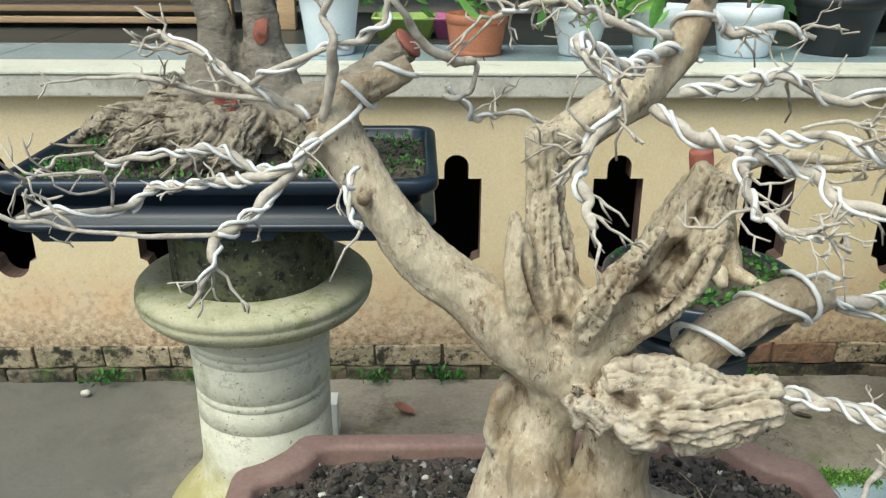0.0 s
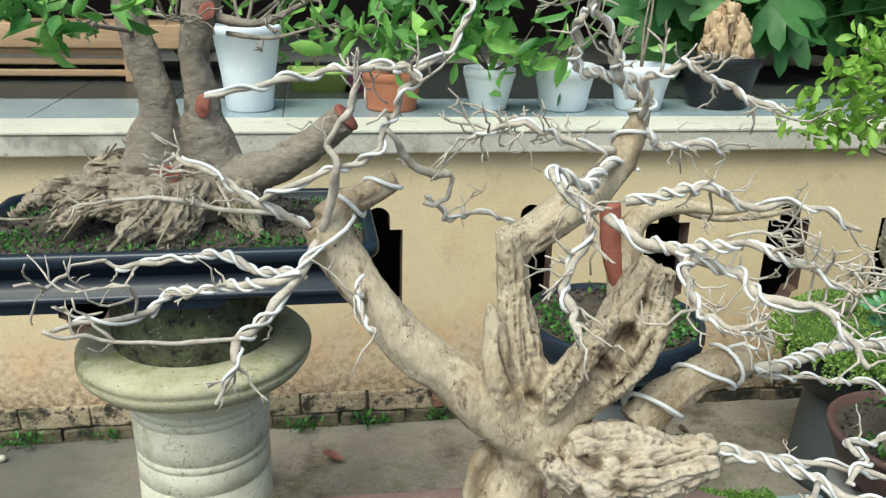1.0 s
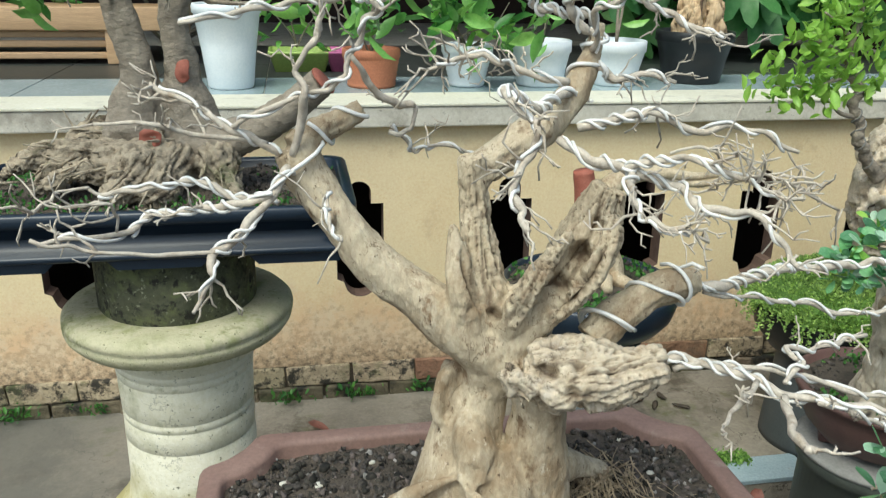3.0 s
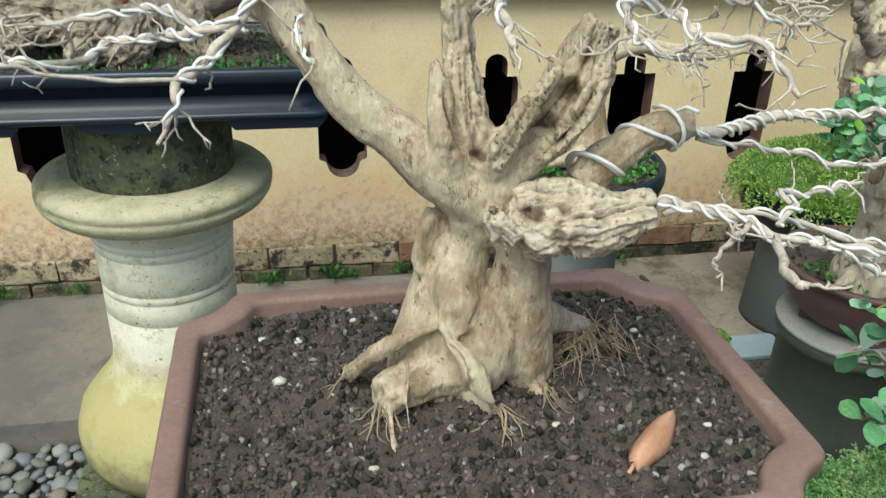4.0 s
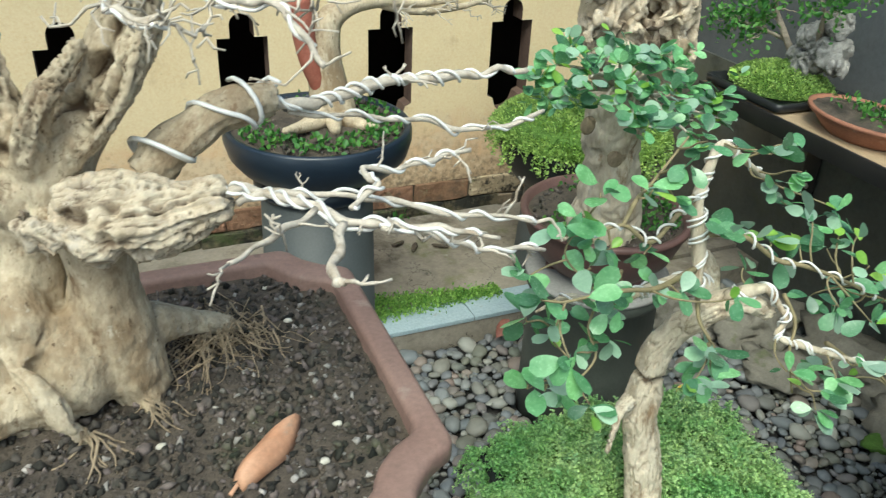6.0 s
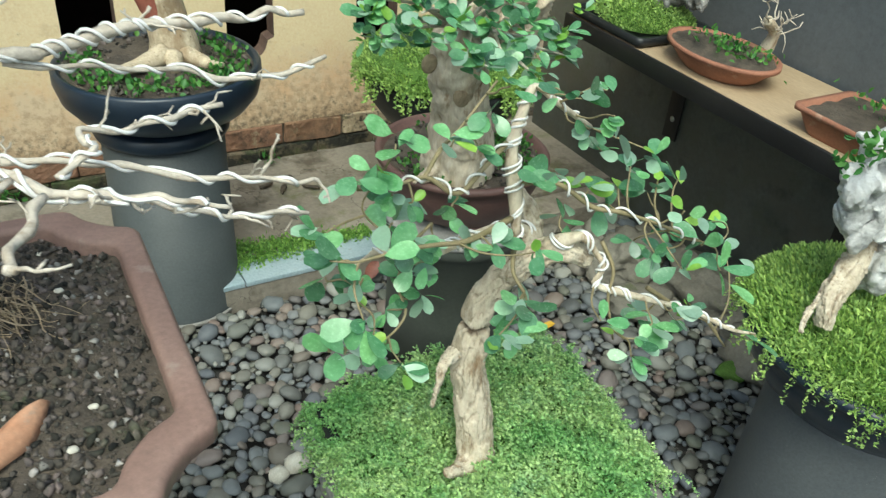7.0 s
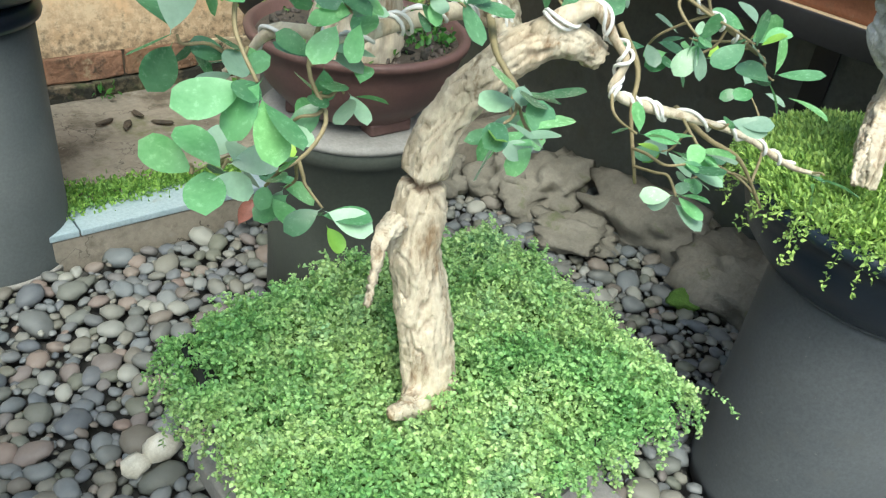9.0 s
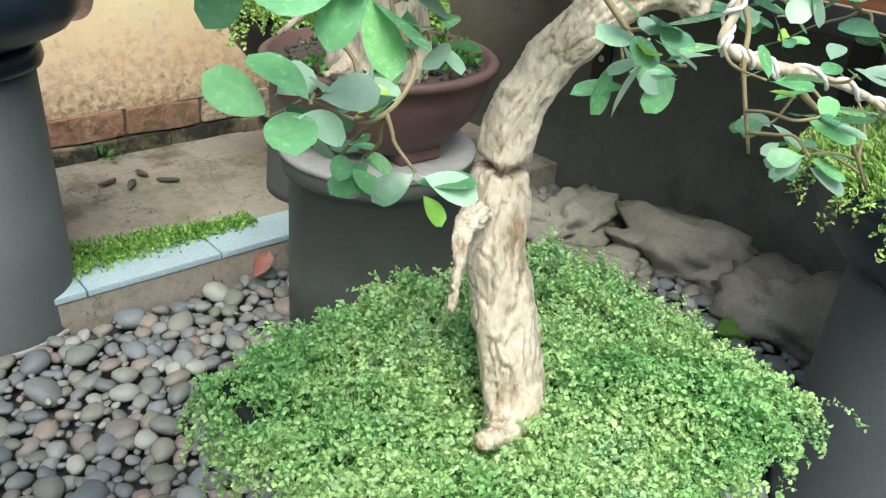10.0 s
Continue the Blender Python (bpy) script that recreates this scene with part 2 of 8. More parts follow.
def strands(cx, cy, rx, ry, z, count, low, high, rng, square=False):
    """Places for leaves along trailing strands that hang over a rim."""
    out = []
    for _ in range(count):
        a = rng.uniform(0, 6.283)
        u, v = math.cos(a), math.sin(a)
        if square:
            u, v = max(-1, min(1, 1.35 * u)), max(-1, min(1, 1.35 * v))
        p = np.array((cx + rx * u, cy + ry * v, z(cx + rx * u, cy + ry * v) if callable(z) else z))
        d = np.array((0.55 * u, 0.55 * v, 0.25)) + rng.normal(0, 0.12, 3)
        for k in range(int(rng.integers(low, high))):
            p = p + d * 0.0075 + rng.normal(0, 0.0012, 3)
            d = d * 0.87 + np.array((0, 0, -0.15))
            for j in range(3):
                out.append((p, rng.normal(0, 1, 3)))
    return out


# ---- materials ----
def ramp(nt, fac, stops):
    node = nt.nodes.new("ShaderNodeValToRGB")
    while len(node.color_ramp.elements) < len(stops):
        node.color_ramp.elements.new(0.5)
    for e, (pos, col) in zip(node.color_ramp.elements, stops):
        e.position = pos
        e.color = (*col, 1) if len(col) == 3 else col
    nt.links.new(fac, node.inputs["Fac"])
    return node.outputs["Color"]


def noise_tex(nt, vector, scale, detail=6.0, rough=0.6, kind="noise"):
    node = nt.nodes.new("ShaderNodeTexVoronoi" if kind == "voronoi" else "ShaderNodeTexNoise")
    node.inputs["Scale"].default_value = scale
    if kind == "noise":
        node.inputs["Detail"].default_value, node.inputs["Roughness"].default_value = detail, rough
    nt.links.new(vector, node.inputs["Vector"])
    return node.outputs["Distance"] if kind == "voronoi" else node.outputs["Fac"]


def mix(nt, fac, a, b, how="MIX"):
    node = nt.nodes.new("ShaderNodeMix")
    node.data_type, node.blend_type = "RGBA", how
    for value, socket in ((fac, node.inputs["Factor"]), (a, node.inputs[6]), (b, node.inputs[7])):
        if isinstance(value, (int, float)):
            socket.default_value = value
        elif isinstance(value, tuple):
            socket.default_value = (*value, 1)
        else:
            nt.links.new(value, socket)
    return node.outputs[2]


def surface(name, tones, scale=8.0, fine=90.0, rough=0.75, rough_var=0.1, bump=0.3, bump_scale=40.0, metal=0.0, stretch=(1, 1, 1),
            stains=(), random=0.0, island=False, palette=(), spec=0.4, sss=0.0, fine_mix=0.35, depth=0.01, cracks=()):
    """A procedural surface: large patches through tones, fine grain, stains as rows of (colour, scale, from, to), and relief."""
    m = bpy.data.materials.new(name)
    m.use_nodes = True
    nt = m.node_tree
    shader = nt.nodes["Principled BSDF"]
    geo = nt.nodes.new("ShaderNodeNewGeometry")
    mapping = nt.nodes.new("ShaderNodeMapping")
    mapping.inputs["Scale"].default_value = stretch
    nt.links.new(geo.outputs["Position"], mapping.inputs["Vector"])
    vec = mapping.outputs["Vector"]
    big = noise_tex(nt, vec, scale)
    k = len(tones)
    colour = ramp(nt, big, [(0.3 + 0.4 * i / max(1, k - 1), c) for i, c in enumerate(tones)])
    grain = noise_tex(nt, vec, fine, 8.0, 0.7)
    colour = mix(nt, fine_mix, colour, ramp(nt, grain, [(0.3, (0.25, 0.25, 0.25)), (0.7, (0.75, 0.75, 0.75))]), "OVERLAY")
    for col, sc, lo, hi in stains:
        mask = ramp(nt, noise_tex(nt, vec, sc, 8.0, 0.68), [(lo, (0, 0, 0)), (hi, (1, 1, 1))])
        colour = mix(nt, mask, colour, col)
    for col, sc, half in cracks:
        mask = ramp(nt, noise_tex(nt, vec, sc, 5.0, 0.55), [(0.5 - half, (0, 0, 0)), (0.5, (0.9, 0.9, 0.9)), (0.5 + half, (0, 0, 0))])
        gaps = ramp(nt, noise_tex(nt, vec, sc * 0.37, 3.0, 0.5), [(0.50, (0, 0, 0)), (0.56, (1, 1, 1))])
        colour = mix(nt, mix(nt, 1.0, mask, gaps, "MULTIPLY"), colour, col)
    if random or island:
        info = nt.nodes.new("ShaderNodeNewGeometry" if island else "ShaderNodeObjectInfo")
        chance = info.outputs["Random Per Island" if island else "Random"]
        hsv = nt.nodes.new("ShaderNodeHueSaturation")
        span = nt.nodes.new("ShaderNodeMapRange")
        span.inputs["To Min"].default_value, span.inputs["To Max"].default_value = 1 - random, 1 + random
        nt.links.new(chance, span.inputs["Value"])
        nt.links.new(span.outputs["Result"], hsv.inputs["Value"])
        hue = nt.nodes.new("ShaderNodeMapRange")
        hue.inputs["To Min"].default_value, hue.inputs["To Max"].default_value = 0.5 + 0.05 * random, 0.5 - 0.05 * random
        nt.links.new(chance, hue.inputs["Value"])
        nt.links.new(hue.outputs["Result"], hsv.inputs["Hue"])
        if palette:
            pick = ramp(nt, chance, [(i / len(palette), c) for i, c in enumerate(palette)])
            colour = mix(nt, 0.8, colour, pick)
        nt.links.new(colour, hsv.inputs["Color"])
        colour = hsv.outputs["Color"]
    nt.links.new(colour, shader.inputs["Base Color"])
    rr = nt.nodes.new("ShaderNodeMapRange")
    rr.inputs["To Min"].default_value, rr.inputs["To Max"].default_value = max(0.02, rough - rough_var), min(1, rough + rough_var)
    nt.links.new(grain, rr.inputs["Value"])
    nt.links.new(rr.outputs["Result"], shader.inputs["Roughness"])
    shader.inputs["Metallic"].default_value = metal
    shader.inputs["Specular IOR Level"].default_value = spec
    if bump:
        b = nt.nodes.new("ShaderNodeBump")
        b.inputs["Strength"].default_value, b.inputs["Distance"].default_value = bump, depth
        nt.links.new(noise_tex(nt, vec, bump_scale, 9.0, 0.65), b.inputs["Height"])
        nt.links.new(b.outputs["Normal"], shader.inputs["Normal"])
    if sss:
        shader.inputs["Subsurface Weight"].default_value = sss
        shader.inputs["Subsurface Radius"].default_value = (0.004, 0.006, 0.002)
    return m


def zone(m, colour, z0, z1, scale=12.0, strength=1.0, axis="Z", spread=0.25):
    """A growth or stain of its own colour that covers the stretch z0 (full) to z1 (none), with a ragged edge."""
    nt = m.node_tree
    shader = nt.nodes["Principled BSDF"]
    old = shader.inputs["Base Color"].links[0].from_socket
    geo = nt.nodes.new("ShaderNodeNewGeometry")
    split = nt.nodes.new("ShaderNodeSeparateXYZ")
    nt.links.new(geo.outputs["Position"], split.inputs[0])
    span = nt.nodes.new("ShaderNodeMapRange")
    span.inputs["From Min"].default_value, span.inputs["From Max"].default_value = z0, z1
    span.inputs["To Min"].default_value, span.inputs["To Max"].default_value = 1, 0
    nt.links.new(split.outputs[axis], span.inputs["Value"])
    add = nt.nodes.new("ShaderNodeMath")
    add.operation = "MULTIPLY_ADD"
    nt.links.new(noise_tex(nt, geo.outputs["Position"], scale, 8, 0.7), add.inputs[0])
    add.inputs[1].default_value = spread * 4
    add2 = nt.nodes.new("ShaderNodeMath")
    add2.operation = "SUBTRACT"
    nt.links.new(span.outputs["Result"], add2.inputs[0])
    add2.inputs[1].default_value = spread * 2
    nt.links.new(add2.outputs[0], add.inputs[2])
    mask = ramp(nt, add.outputs[0], [(0.35, (0, 0, 0)), (0.75, (strength, strength, strength))])
    nt.links.new(mix(nt, mask, old, colour), shader.inputs["Base Color"])
    return m


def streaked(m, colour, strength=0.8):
    """Darker wood along the fibres that grained() laid out, and shade painted into hollows and grooves."""
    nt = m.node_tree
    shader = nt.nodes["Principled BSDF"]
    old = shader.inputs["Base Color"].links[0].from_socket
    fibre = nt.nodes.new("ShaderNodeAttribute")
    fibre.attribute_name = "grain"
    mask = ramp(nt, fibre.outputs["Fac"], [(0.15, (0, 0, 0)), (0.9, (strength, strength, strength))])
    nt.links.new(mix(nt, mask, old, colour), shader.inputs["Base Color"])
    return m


def leaf_material(name, tones, rough=0.35, random=0.3, island=False, scale=25.0, spec=0.5):
    m = surface(name, tones, scale=scale, fine=200, rough=rough, rough_var=0.08, bump=0.12, bump_scale=160, random=random, island=island, spec=spec, fine_mix=0.15, depth=0.002)
    nt = m.node_tree
    shader = nt.nodes["Principled BSDF"]
    thin = nt.nodes.new("ShaderNodeBsdfTranslucent")
    nt.links.new(shader.inputs["Base Color"].links[0].from_socket, thin.inputs["Color"])
    both = nt.nodes.new("ShaderNodeMixShader")
    both.inputs[0].default_value = 0.28
    nt.links.new(shader.outputs[0], both.inputs[1])
    nt.links.new(thin.outputs[0], both.inputs[2])
    nt.links.new(both.outputs[0], nt.nodes["Material Output"].inputs["Surface"])
    return m


PLASTER = surface("cream_plaster", [(0.70, 0.55, 0.33), (0.78, 0.64, 0.40), (0.74, 0.60, 0.38)], 2.5, 120, 0.85, bump=0.25, bump_scale=60, depth=0.006,
                  stains=[((0.62, 0.47, 0.28), 6, 0.60, 0.72)])
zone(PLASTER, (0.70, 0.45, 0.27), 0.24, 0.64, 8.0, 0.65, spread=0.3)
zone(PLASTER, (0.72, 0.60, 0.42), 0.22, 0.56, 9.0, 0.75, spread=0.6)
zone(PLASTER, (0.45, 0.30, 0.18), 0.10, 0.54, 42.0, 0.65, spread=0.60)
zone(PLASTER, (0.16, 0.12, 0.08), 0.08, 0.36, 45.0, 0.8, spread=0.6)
CONCRETE = surface("weathered_coping_concrete", [(0.48, 0.45, 0.38), (0.60, 0.57, 0.49), (0.53, 0.50, 0.43)], 5, 80, 0.85, bump=0.3,
                   stains=[((0.34, 0.31, 0.26), 6, 0.54, 0.68), ((0.25, 0.23, 0.19), 40, 0.60, 0.68)])
CREAM_EDGE = surface("cream_painted_ledge", [(0.60, 0.58, 0.47), (0.72, 0.70, 0.58)], 5, 80, 0.7, bump=0.15, stains=[((0.42, 0.40, 0.33), 10, 0.55, 0.70)])
TILE = surface("blue_grey_glazed_tile", [(0.28, 0.36, 0.38), (0.36, 0.44, 0.46)], 6, 120, 0.22, 0.08, bump=0.03, spec=0.5)
SLAB = surface("blue_grey_border_tile", [(0.27, 0.36, 0.40), (0.34, 0.43, 0.47)], 7, 120, 0.6, bump=0.1, stains=[((0.25, 0.25, 0.2), 14, 0.62, 0.75)])
PAVEMENT = surface("grey_concrete_pavement", [(0.21, 0.185, 0.15), (0.28, 0.25, 0.205), (0.175, 0.155, 0.125)], 3, 70, 0.85, bump=0.35,
                   stains=[((0.11, 0.092, 0.068), 5, 0.53, 0.66), ((0.15, 0.155, 0.075), 4, 0.56, 0.68), ((0.30, 0.28, 0.24), 26, 0.60, 0.70)], cracks=[((0.05, 0.045, 0.035), 4, 0.004)])
zone(PAVEMENT, (0.115, 0.112, 0.098), -1.5, -0.15, 3.0, 0.85, "X", 0.22)
BRICK = surface("mouldy_tan_brick", [(0.34, 0.26, 0.17), (0.50, 0.41, 0.28), (0.42, 0.33, 0.21)], 11, 90, 0.92, bump=0.9, random=0.22,
                stains=[((0.05, 0.045, 0.035), 13, 0.50, 0.58), ((0.11, 0.13, 0.05), 7, 0.56, 0.70), ((0.06, 0.05, 0.04), 60, 0.56, 0.64)], depth=0.02)
BRICK_RED = surface("worn_red_brick", [(0.24, 0.13, 0.085), (0.36, 0.20, 0.13), (0.18, 0.12, 0.085)], 11, 90, 0.92, bump=0.9, random=0.2,
                    stains=[((0.09, 0.07, 0.05), 10, 0.54, 0.64), ((0.40, 0.31, 0.20), 16, 0.58, 0.68)], depth=0.02)
BRICK_DARK = surface("black_mouldy_brick", [(0.10, 0.085, 0.055), (0.22, 0.18, 0.12), (0.07, 0.065, 0.045)], 11, 90, 0.92, bump=0.9, random=0.3,
                     stains=[((0.035, 0.035, 0.028), 9, 0.48, 0.58), ((0.09, 0.12, 0.04), 7, 0.52, 0.66)], depth=0.02)
MORTAR = surface("dark_joint_mortar", [(0.10, 0.08, 0.06), (0.18, 0.15, 0.11)], 14, 90, 0.95, bump=0.5)
# brown of the openings' inner faces, with their shade put into the colour
SHADED_REVEAL = surface("shaded_brown_reveal", [(0.09, 0.055, 0.045), (0.16, 0.105, 0.08)], 12, 90, 0.9, bump=0.3)
# floor tile with the veranda's shade put into its colour
SHADED_TILE = surface("shaded_floor_tile", [(0.035, 0.04, 0.038), (0.055, 0.06, 0.055)], 6, 120, 0.35, bump=0.05)
# near-black brown that stands in for the unlit veranda interior
INTERIOR_SHADE = surface("interior_shade_wall", [(0.035, 0.022, 0.02), (0.05, 0.03, 0.027)], 2, 40, 0.9, bump=0.1)
EARTH = surface("dark_gravelly_earth", [(0.045, 0.045, 0.043), (0.085, 0.083, 0.078)], 9, 120, 0.9, bump=0.7, depth=0.01)
PEBBLE_TONES = [(0.13, 0.150, 0.172), (0.20, 0.215, 0.225), (0.185, 0.188, 0.140), (0.10, 0.108, 0.112), (0.23, 0.24, 0.24), (0.135, 0.145, 0.105), (0.165, 0.135, 0.112), (0.12, 0.140, 0.165), (0.33, 0.33, 0.29), (0.125, 0.122, 0.10), (0.145, 0.16, 0.17), (0.10, 0.115, 0.125), (0.20, 0.145, 0.115), (0.155, 0.15, 0.12)]
PEBBLE = surface("river_pebble", [(0.10, 0.11, 0.115), (0.20, 0.21, 0.205), (0.15, 0.155, 0.155)], 45, 240, 0.55, 0.15, bump=0.2, bump_scale=150, random=0.24, palette=PEBBLE_TONES, depth=0.002)
PEBBLE_FAR = surface("river_pebble_bed", [(0.10, 0.11, 0.115), (0.20, 0.21, 0.205), (0.15, 0.155, 0.155)], 45, 240, 0.55, 0.15, bump=0.2, bump_scale=150, random=0.24, island=True, palette=PEBBLE_TONES, depth=0.002)
WHITE_STONE = surface("white_stone", [(0.46, 0.43, 0.35), (0.62, 0.60, 0.52)], 40, 240, 0.7, bump=0.2, depth=0.002)
ROCK = surface("grey_border_rock", [(0.14, 0.132, 0.108), (0.23, 0.215, 0.18)], 8, 90, 0.85, bump=0.6, stains=[((0.09, 0.11, 0.04), 9, 0.60, 0.75)])
DRUM_DARK = surface("dull_black_drum", [(0.078, 0.087, 0.094), (0.105, 0.114, 0.120)], 5, 160, 0.5, 0.12, bump=0.08, stains=[((0.095, 0.10, 0.10), 12, 0.56, 0.70), ((0.17, 0.17, 0.16), 60, 0.67, 0.70)])
PIPE = surface("dark_grey_painted_pipe", [(0.055, 0.065, 0.068), (0.075, 0.085, 0.087)], 5, 160, 0.55, 0.1, bump=0.05, spec=0.5, stains=[((0.16, 0.16, 0.15), 18, 0.70, 0.76)])
PIPE_GREEN = surface("algae_dark_pipe", [(0.06, 0.068, 0.058), (0.085, 0.095, 0.08)], 6, 140, 0.5, 0.12, bump=0.08, stains=[((0.12, 0.13, 0.09), 14, 0.64, 0.76)])
RIM_CONCRETE = surface("pale_cement_rim", [(0.24, 0.235, 0.22), (0.32, 0.31, 0.29)], 14, 140, 0.8, bump=0.2)
BLACK = surface("blue_black_plastic", [(0.010, 0.018, 0.031), (0.016, 0.027, 0.044)], 6, 160, 0.33, 0.1, bump=0.04, spec=0.5, stains=[((0.05, 0.055, 0.06), 22, 0.72, 0.8)])
BLACK_MATT = surface("black_glazed_pot", [(0.014, 0.016, 0.018), (0.022, 0.024, 0.025)], 6, 160, 0.4, 0.1, bump=0.05, stains=[((0.06, 0.06, 0.05), 22, 0.7, 0.8)])
BROWN_GLAZE = surface("brown_clay_pot", [(0.215, 0.132, 0.108), (0.275, 0.178, 0.145)], 9, 150, 0.6, 0.12, bump=0.15, stains=[((0.36, 0.29, 0.24), 16, 0.60, 0.76), ((0.13, 0.085, 0.07), 30, 0.62, 0.72)], depth=0.003)
PURPLE_CLAY = surface("dark_purple_clay", [(0.10, 0.055, 0.05), (0.14, 0.08, 0.07)], 9, 150, 0.5, bump=0.08, stains=[((0.2, 0.16, 0.14), 16, 0.66, 0.8)])
OLD_CLAY = surface("old_terracotta", [(0.27, 0.12, 0.075), (0.36, 0.165, 0.105)], 9, 150, 0.75, bump=0.2, stains=[((0.2, 0.13, 0.09), 14, 0.55, 0.68), ((0.42, 0.28, 0.2), 20, 0.6, 0.7)])
TERRACOTTA = surface("terracotta", [(0.40, 0.15, 0.08), (0.50, 0.20, 0.11)], 9, 150, 0.7, bump=0.15)
WHITE_POT = surface("white_plastic_pot", [(0.68, 0.74, 0.78), (0.76, 0.81, 0.84)], 6, 120, 0.4, bump=0.05, stains=[((0.5, 0.52, 0.5), 14, 0.68, 0.8)])
GREEN_POT = surface("lime_plastic", [(0.34, 0.48, 0.12), (0.42, 0.56, 0.16)], 6, 120, 0.4, bump=0.05)
PINK_POT = surface("magenta_plastic", [(0.42, 0.10, 0.24), (0.5, 0.14, 0.3)], 6, 120, 0.4, bump=0.05)
SOIL = surface("dark_granular_soil", [(0.045, 0.038, 0.031), (0.115, 0.093, 0.071), (0.062, 0.052, 0.042)], 12, 160, 0.9, bump=0.9, bump_scale=120, depth=0.01,
               stains=[((0.035, 0.05, 0.02), 7, 0.60, 0.72)])
GRIT = surface("pale_grit", [(0.20, 0.19, 0.17), (0.34, 0.32, 0.29)], 60, 240, 0.85, bump=0.3, random=0.4, island=True, depth=0.002)
CLOD = surface("soil_clod", [(0.030, 0.028, 0.025), (0.110, 0.095, 0.078)], 60, 240, 0.9, bump=0.5, random=0.9, island=True, depth=0.003, stains=[((0.035, 0.05, 0.02), 7, 0.56, 0.70)])
BARK = surface("pale_tan_bark", [(0.41, 0.335, 0.23), (0.59, 0.50, 0.36), (0.50, 0.41, 0.28)], 13, 170, 0.8, spec=0.2, bump=0.9, bump_scale=120, depth=0.005, stretch=(1, 1, 0.5), fine_mix=0.5,
               stains=[((0.32, 0.235, 0.145), 10, 0.50, 0.64), ((0.60, 0.52, 0.385), 17, 0.55, 0.66), ((0.24, 0.165, 0.10), 34, 0.57, 0.66), ((0.62, 0.54, 0.41), 75, 0.60, 0.68), ((0.12, 0.08, 0.05), 120, 0.62, 0.67)],
               cracks=[((0.17, 0.115, 0.07), 20, 0.005)])
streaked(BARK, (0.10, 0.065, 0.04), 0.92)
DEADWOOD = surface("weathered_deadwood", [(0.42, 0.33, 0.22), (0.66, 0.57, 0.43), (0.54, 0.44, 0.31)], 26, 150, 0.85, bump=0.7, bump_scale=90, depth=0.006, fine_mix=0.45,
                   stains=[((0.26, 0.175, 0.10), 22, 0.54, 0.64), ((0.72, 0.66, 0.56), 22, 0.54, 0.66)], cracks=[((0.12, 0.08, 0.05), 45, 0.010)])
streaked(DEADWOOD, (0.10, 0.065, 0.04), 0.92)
TWIG = surface("pale_dry_twig", [(0.43, 0.37, 0.295), (0.58, 0.52, 0.435), (0.34, 0.275, 0.205)], 40, 200, 0.85, bump=0.6, bump_scale=160, depth=0.003)
WIRE = surface("pale_aluminium_wire", [(0.70, 0.69, 0.66), (0.84, 0.83, 0.80)], 30, 200, 0.45, 0.1, bump=0.05, spec=0.5, stains=[((0.5, 0.47, 0.42), 60, 0.62, 0.72)])
OLD_WIRE = surface("dull_dark_wire", [(0.20, 0.19, 0.17), (0.32, 0.31, 0.28)], 30, 200, 0.6, bump=0.1)
GREY_BARK = surface("grey_brown_bark", [(0.20, 0.165, 0.125), (0.33, 0.285, 0.225), (0.25, 0.21, 0.165)], 14, 120, 0.88, bump=0.8, bump_scale=65, depth=0.008, stretch=(1, 1, 1.8),
                    stains=[((0.12, 0.10, 0.075), 13, 0.58, 0.7), ((0.42, 0.38, 0.31), 30, 0.62, 0.72)])
ROOT_BARK = surface("brown_root_bark", [(0.20, 0.15, 0.095), (0.40, 0.315, 0.21), (0.28, 0.21, 0.135)], 24, 120, 0.9, bump=0.9, bump_scale=60, depth=0.01)
DRY_ROOT = surface("flaky_dry_root", [(0.25, 0.205, 0.15), (0.43, 0.365, 0.27), (0.32, 0.265, 0.19)], 30, 130, 0.92, bump=0.9, bump_scale=70, depth=0.008, stains=[((0.10, 0.075, 0.05), 18, 0.52, 0.62), ((0.12, 0.14, 0.06), 8, 0.58, 0.70)])
streaked(DRY_ROOT, (0.06, 0.045, 0.03), 0.9)
streaked(ROOT_BARK, (0.07, 0.05, 0.032), 0.9)
BARE_STUMP = surface("split_orange_wood", [(0.34, 0.22, 0.12), (0.60, 0.45, 0.28), (0.45, 0.31, 0.18)], 24, 120, 0.85, bump=0.8, stretch=(1, 1, 0.25), stains=[((0.10, 0.065, 0.04), 26, 0.54, 0.62)])
CUT_RED = surface("red_sealed_cut", [(0.30, 0.09, 0.06), (0.38, 0.14, 0.10)], 30, 160, 0.75, bump=0.3, depth=0.003)
FICUS_BARK = surface("ficus_flaky_bark", [(0.40, 0.32, 0.215), (0.62, 0.545, 0.42), (0.50, 0.415, 0.30)], 24, 150, 0.85, bump=0.8, bump_scale=70, depth=0.006, stretch=(1, 1, 0.35), fine_mix=0.45,
                     stains=[((0.26, 0.175, 0.10), 30, 0.56, 0.66), ((0.70, 0.64, 0.53), 26, 0.58, 0.68)])
streaked(FICUS_BARK, (0.10, 0.065, 0.04), 0.92)
SHOOT_BARK = surface("green_brown_shoot", [(0.20, 0.17, 0.085), (0.32, 0.26, 0.15)], 40, 200, 0.7, bump=0.3, depth=0.002)
FICUS_LEAF = leaf_material("ficus_leaf_green", [(0.10, 0.30, 0.11), (0.24, 0.50, 0.25)], 0.26, 0.5, spec=0.8)
# paler copy of the leaf green, with the sky's sheen put into its colour
FICUS_SHEEN = leaf_material("ficus_leaf_sheen", [(0.27, 0.44, 0.30), (0.38, 0.55, 0.41)], 0.3, 0.3, spec=0.8)
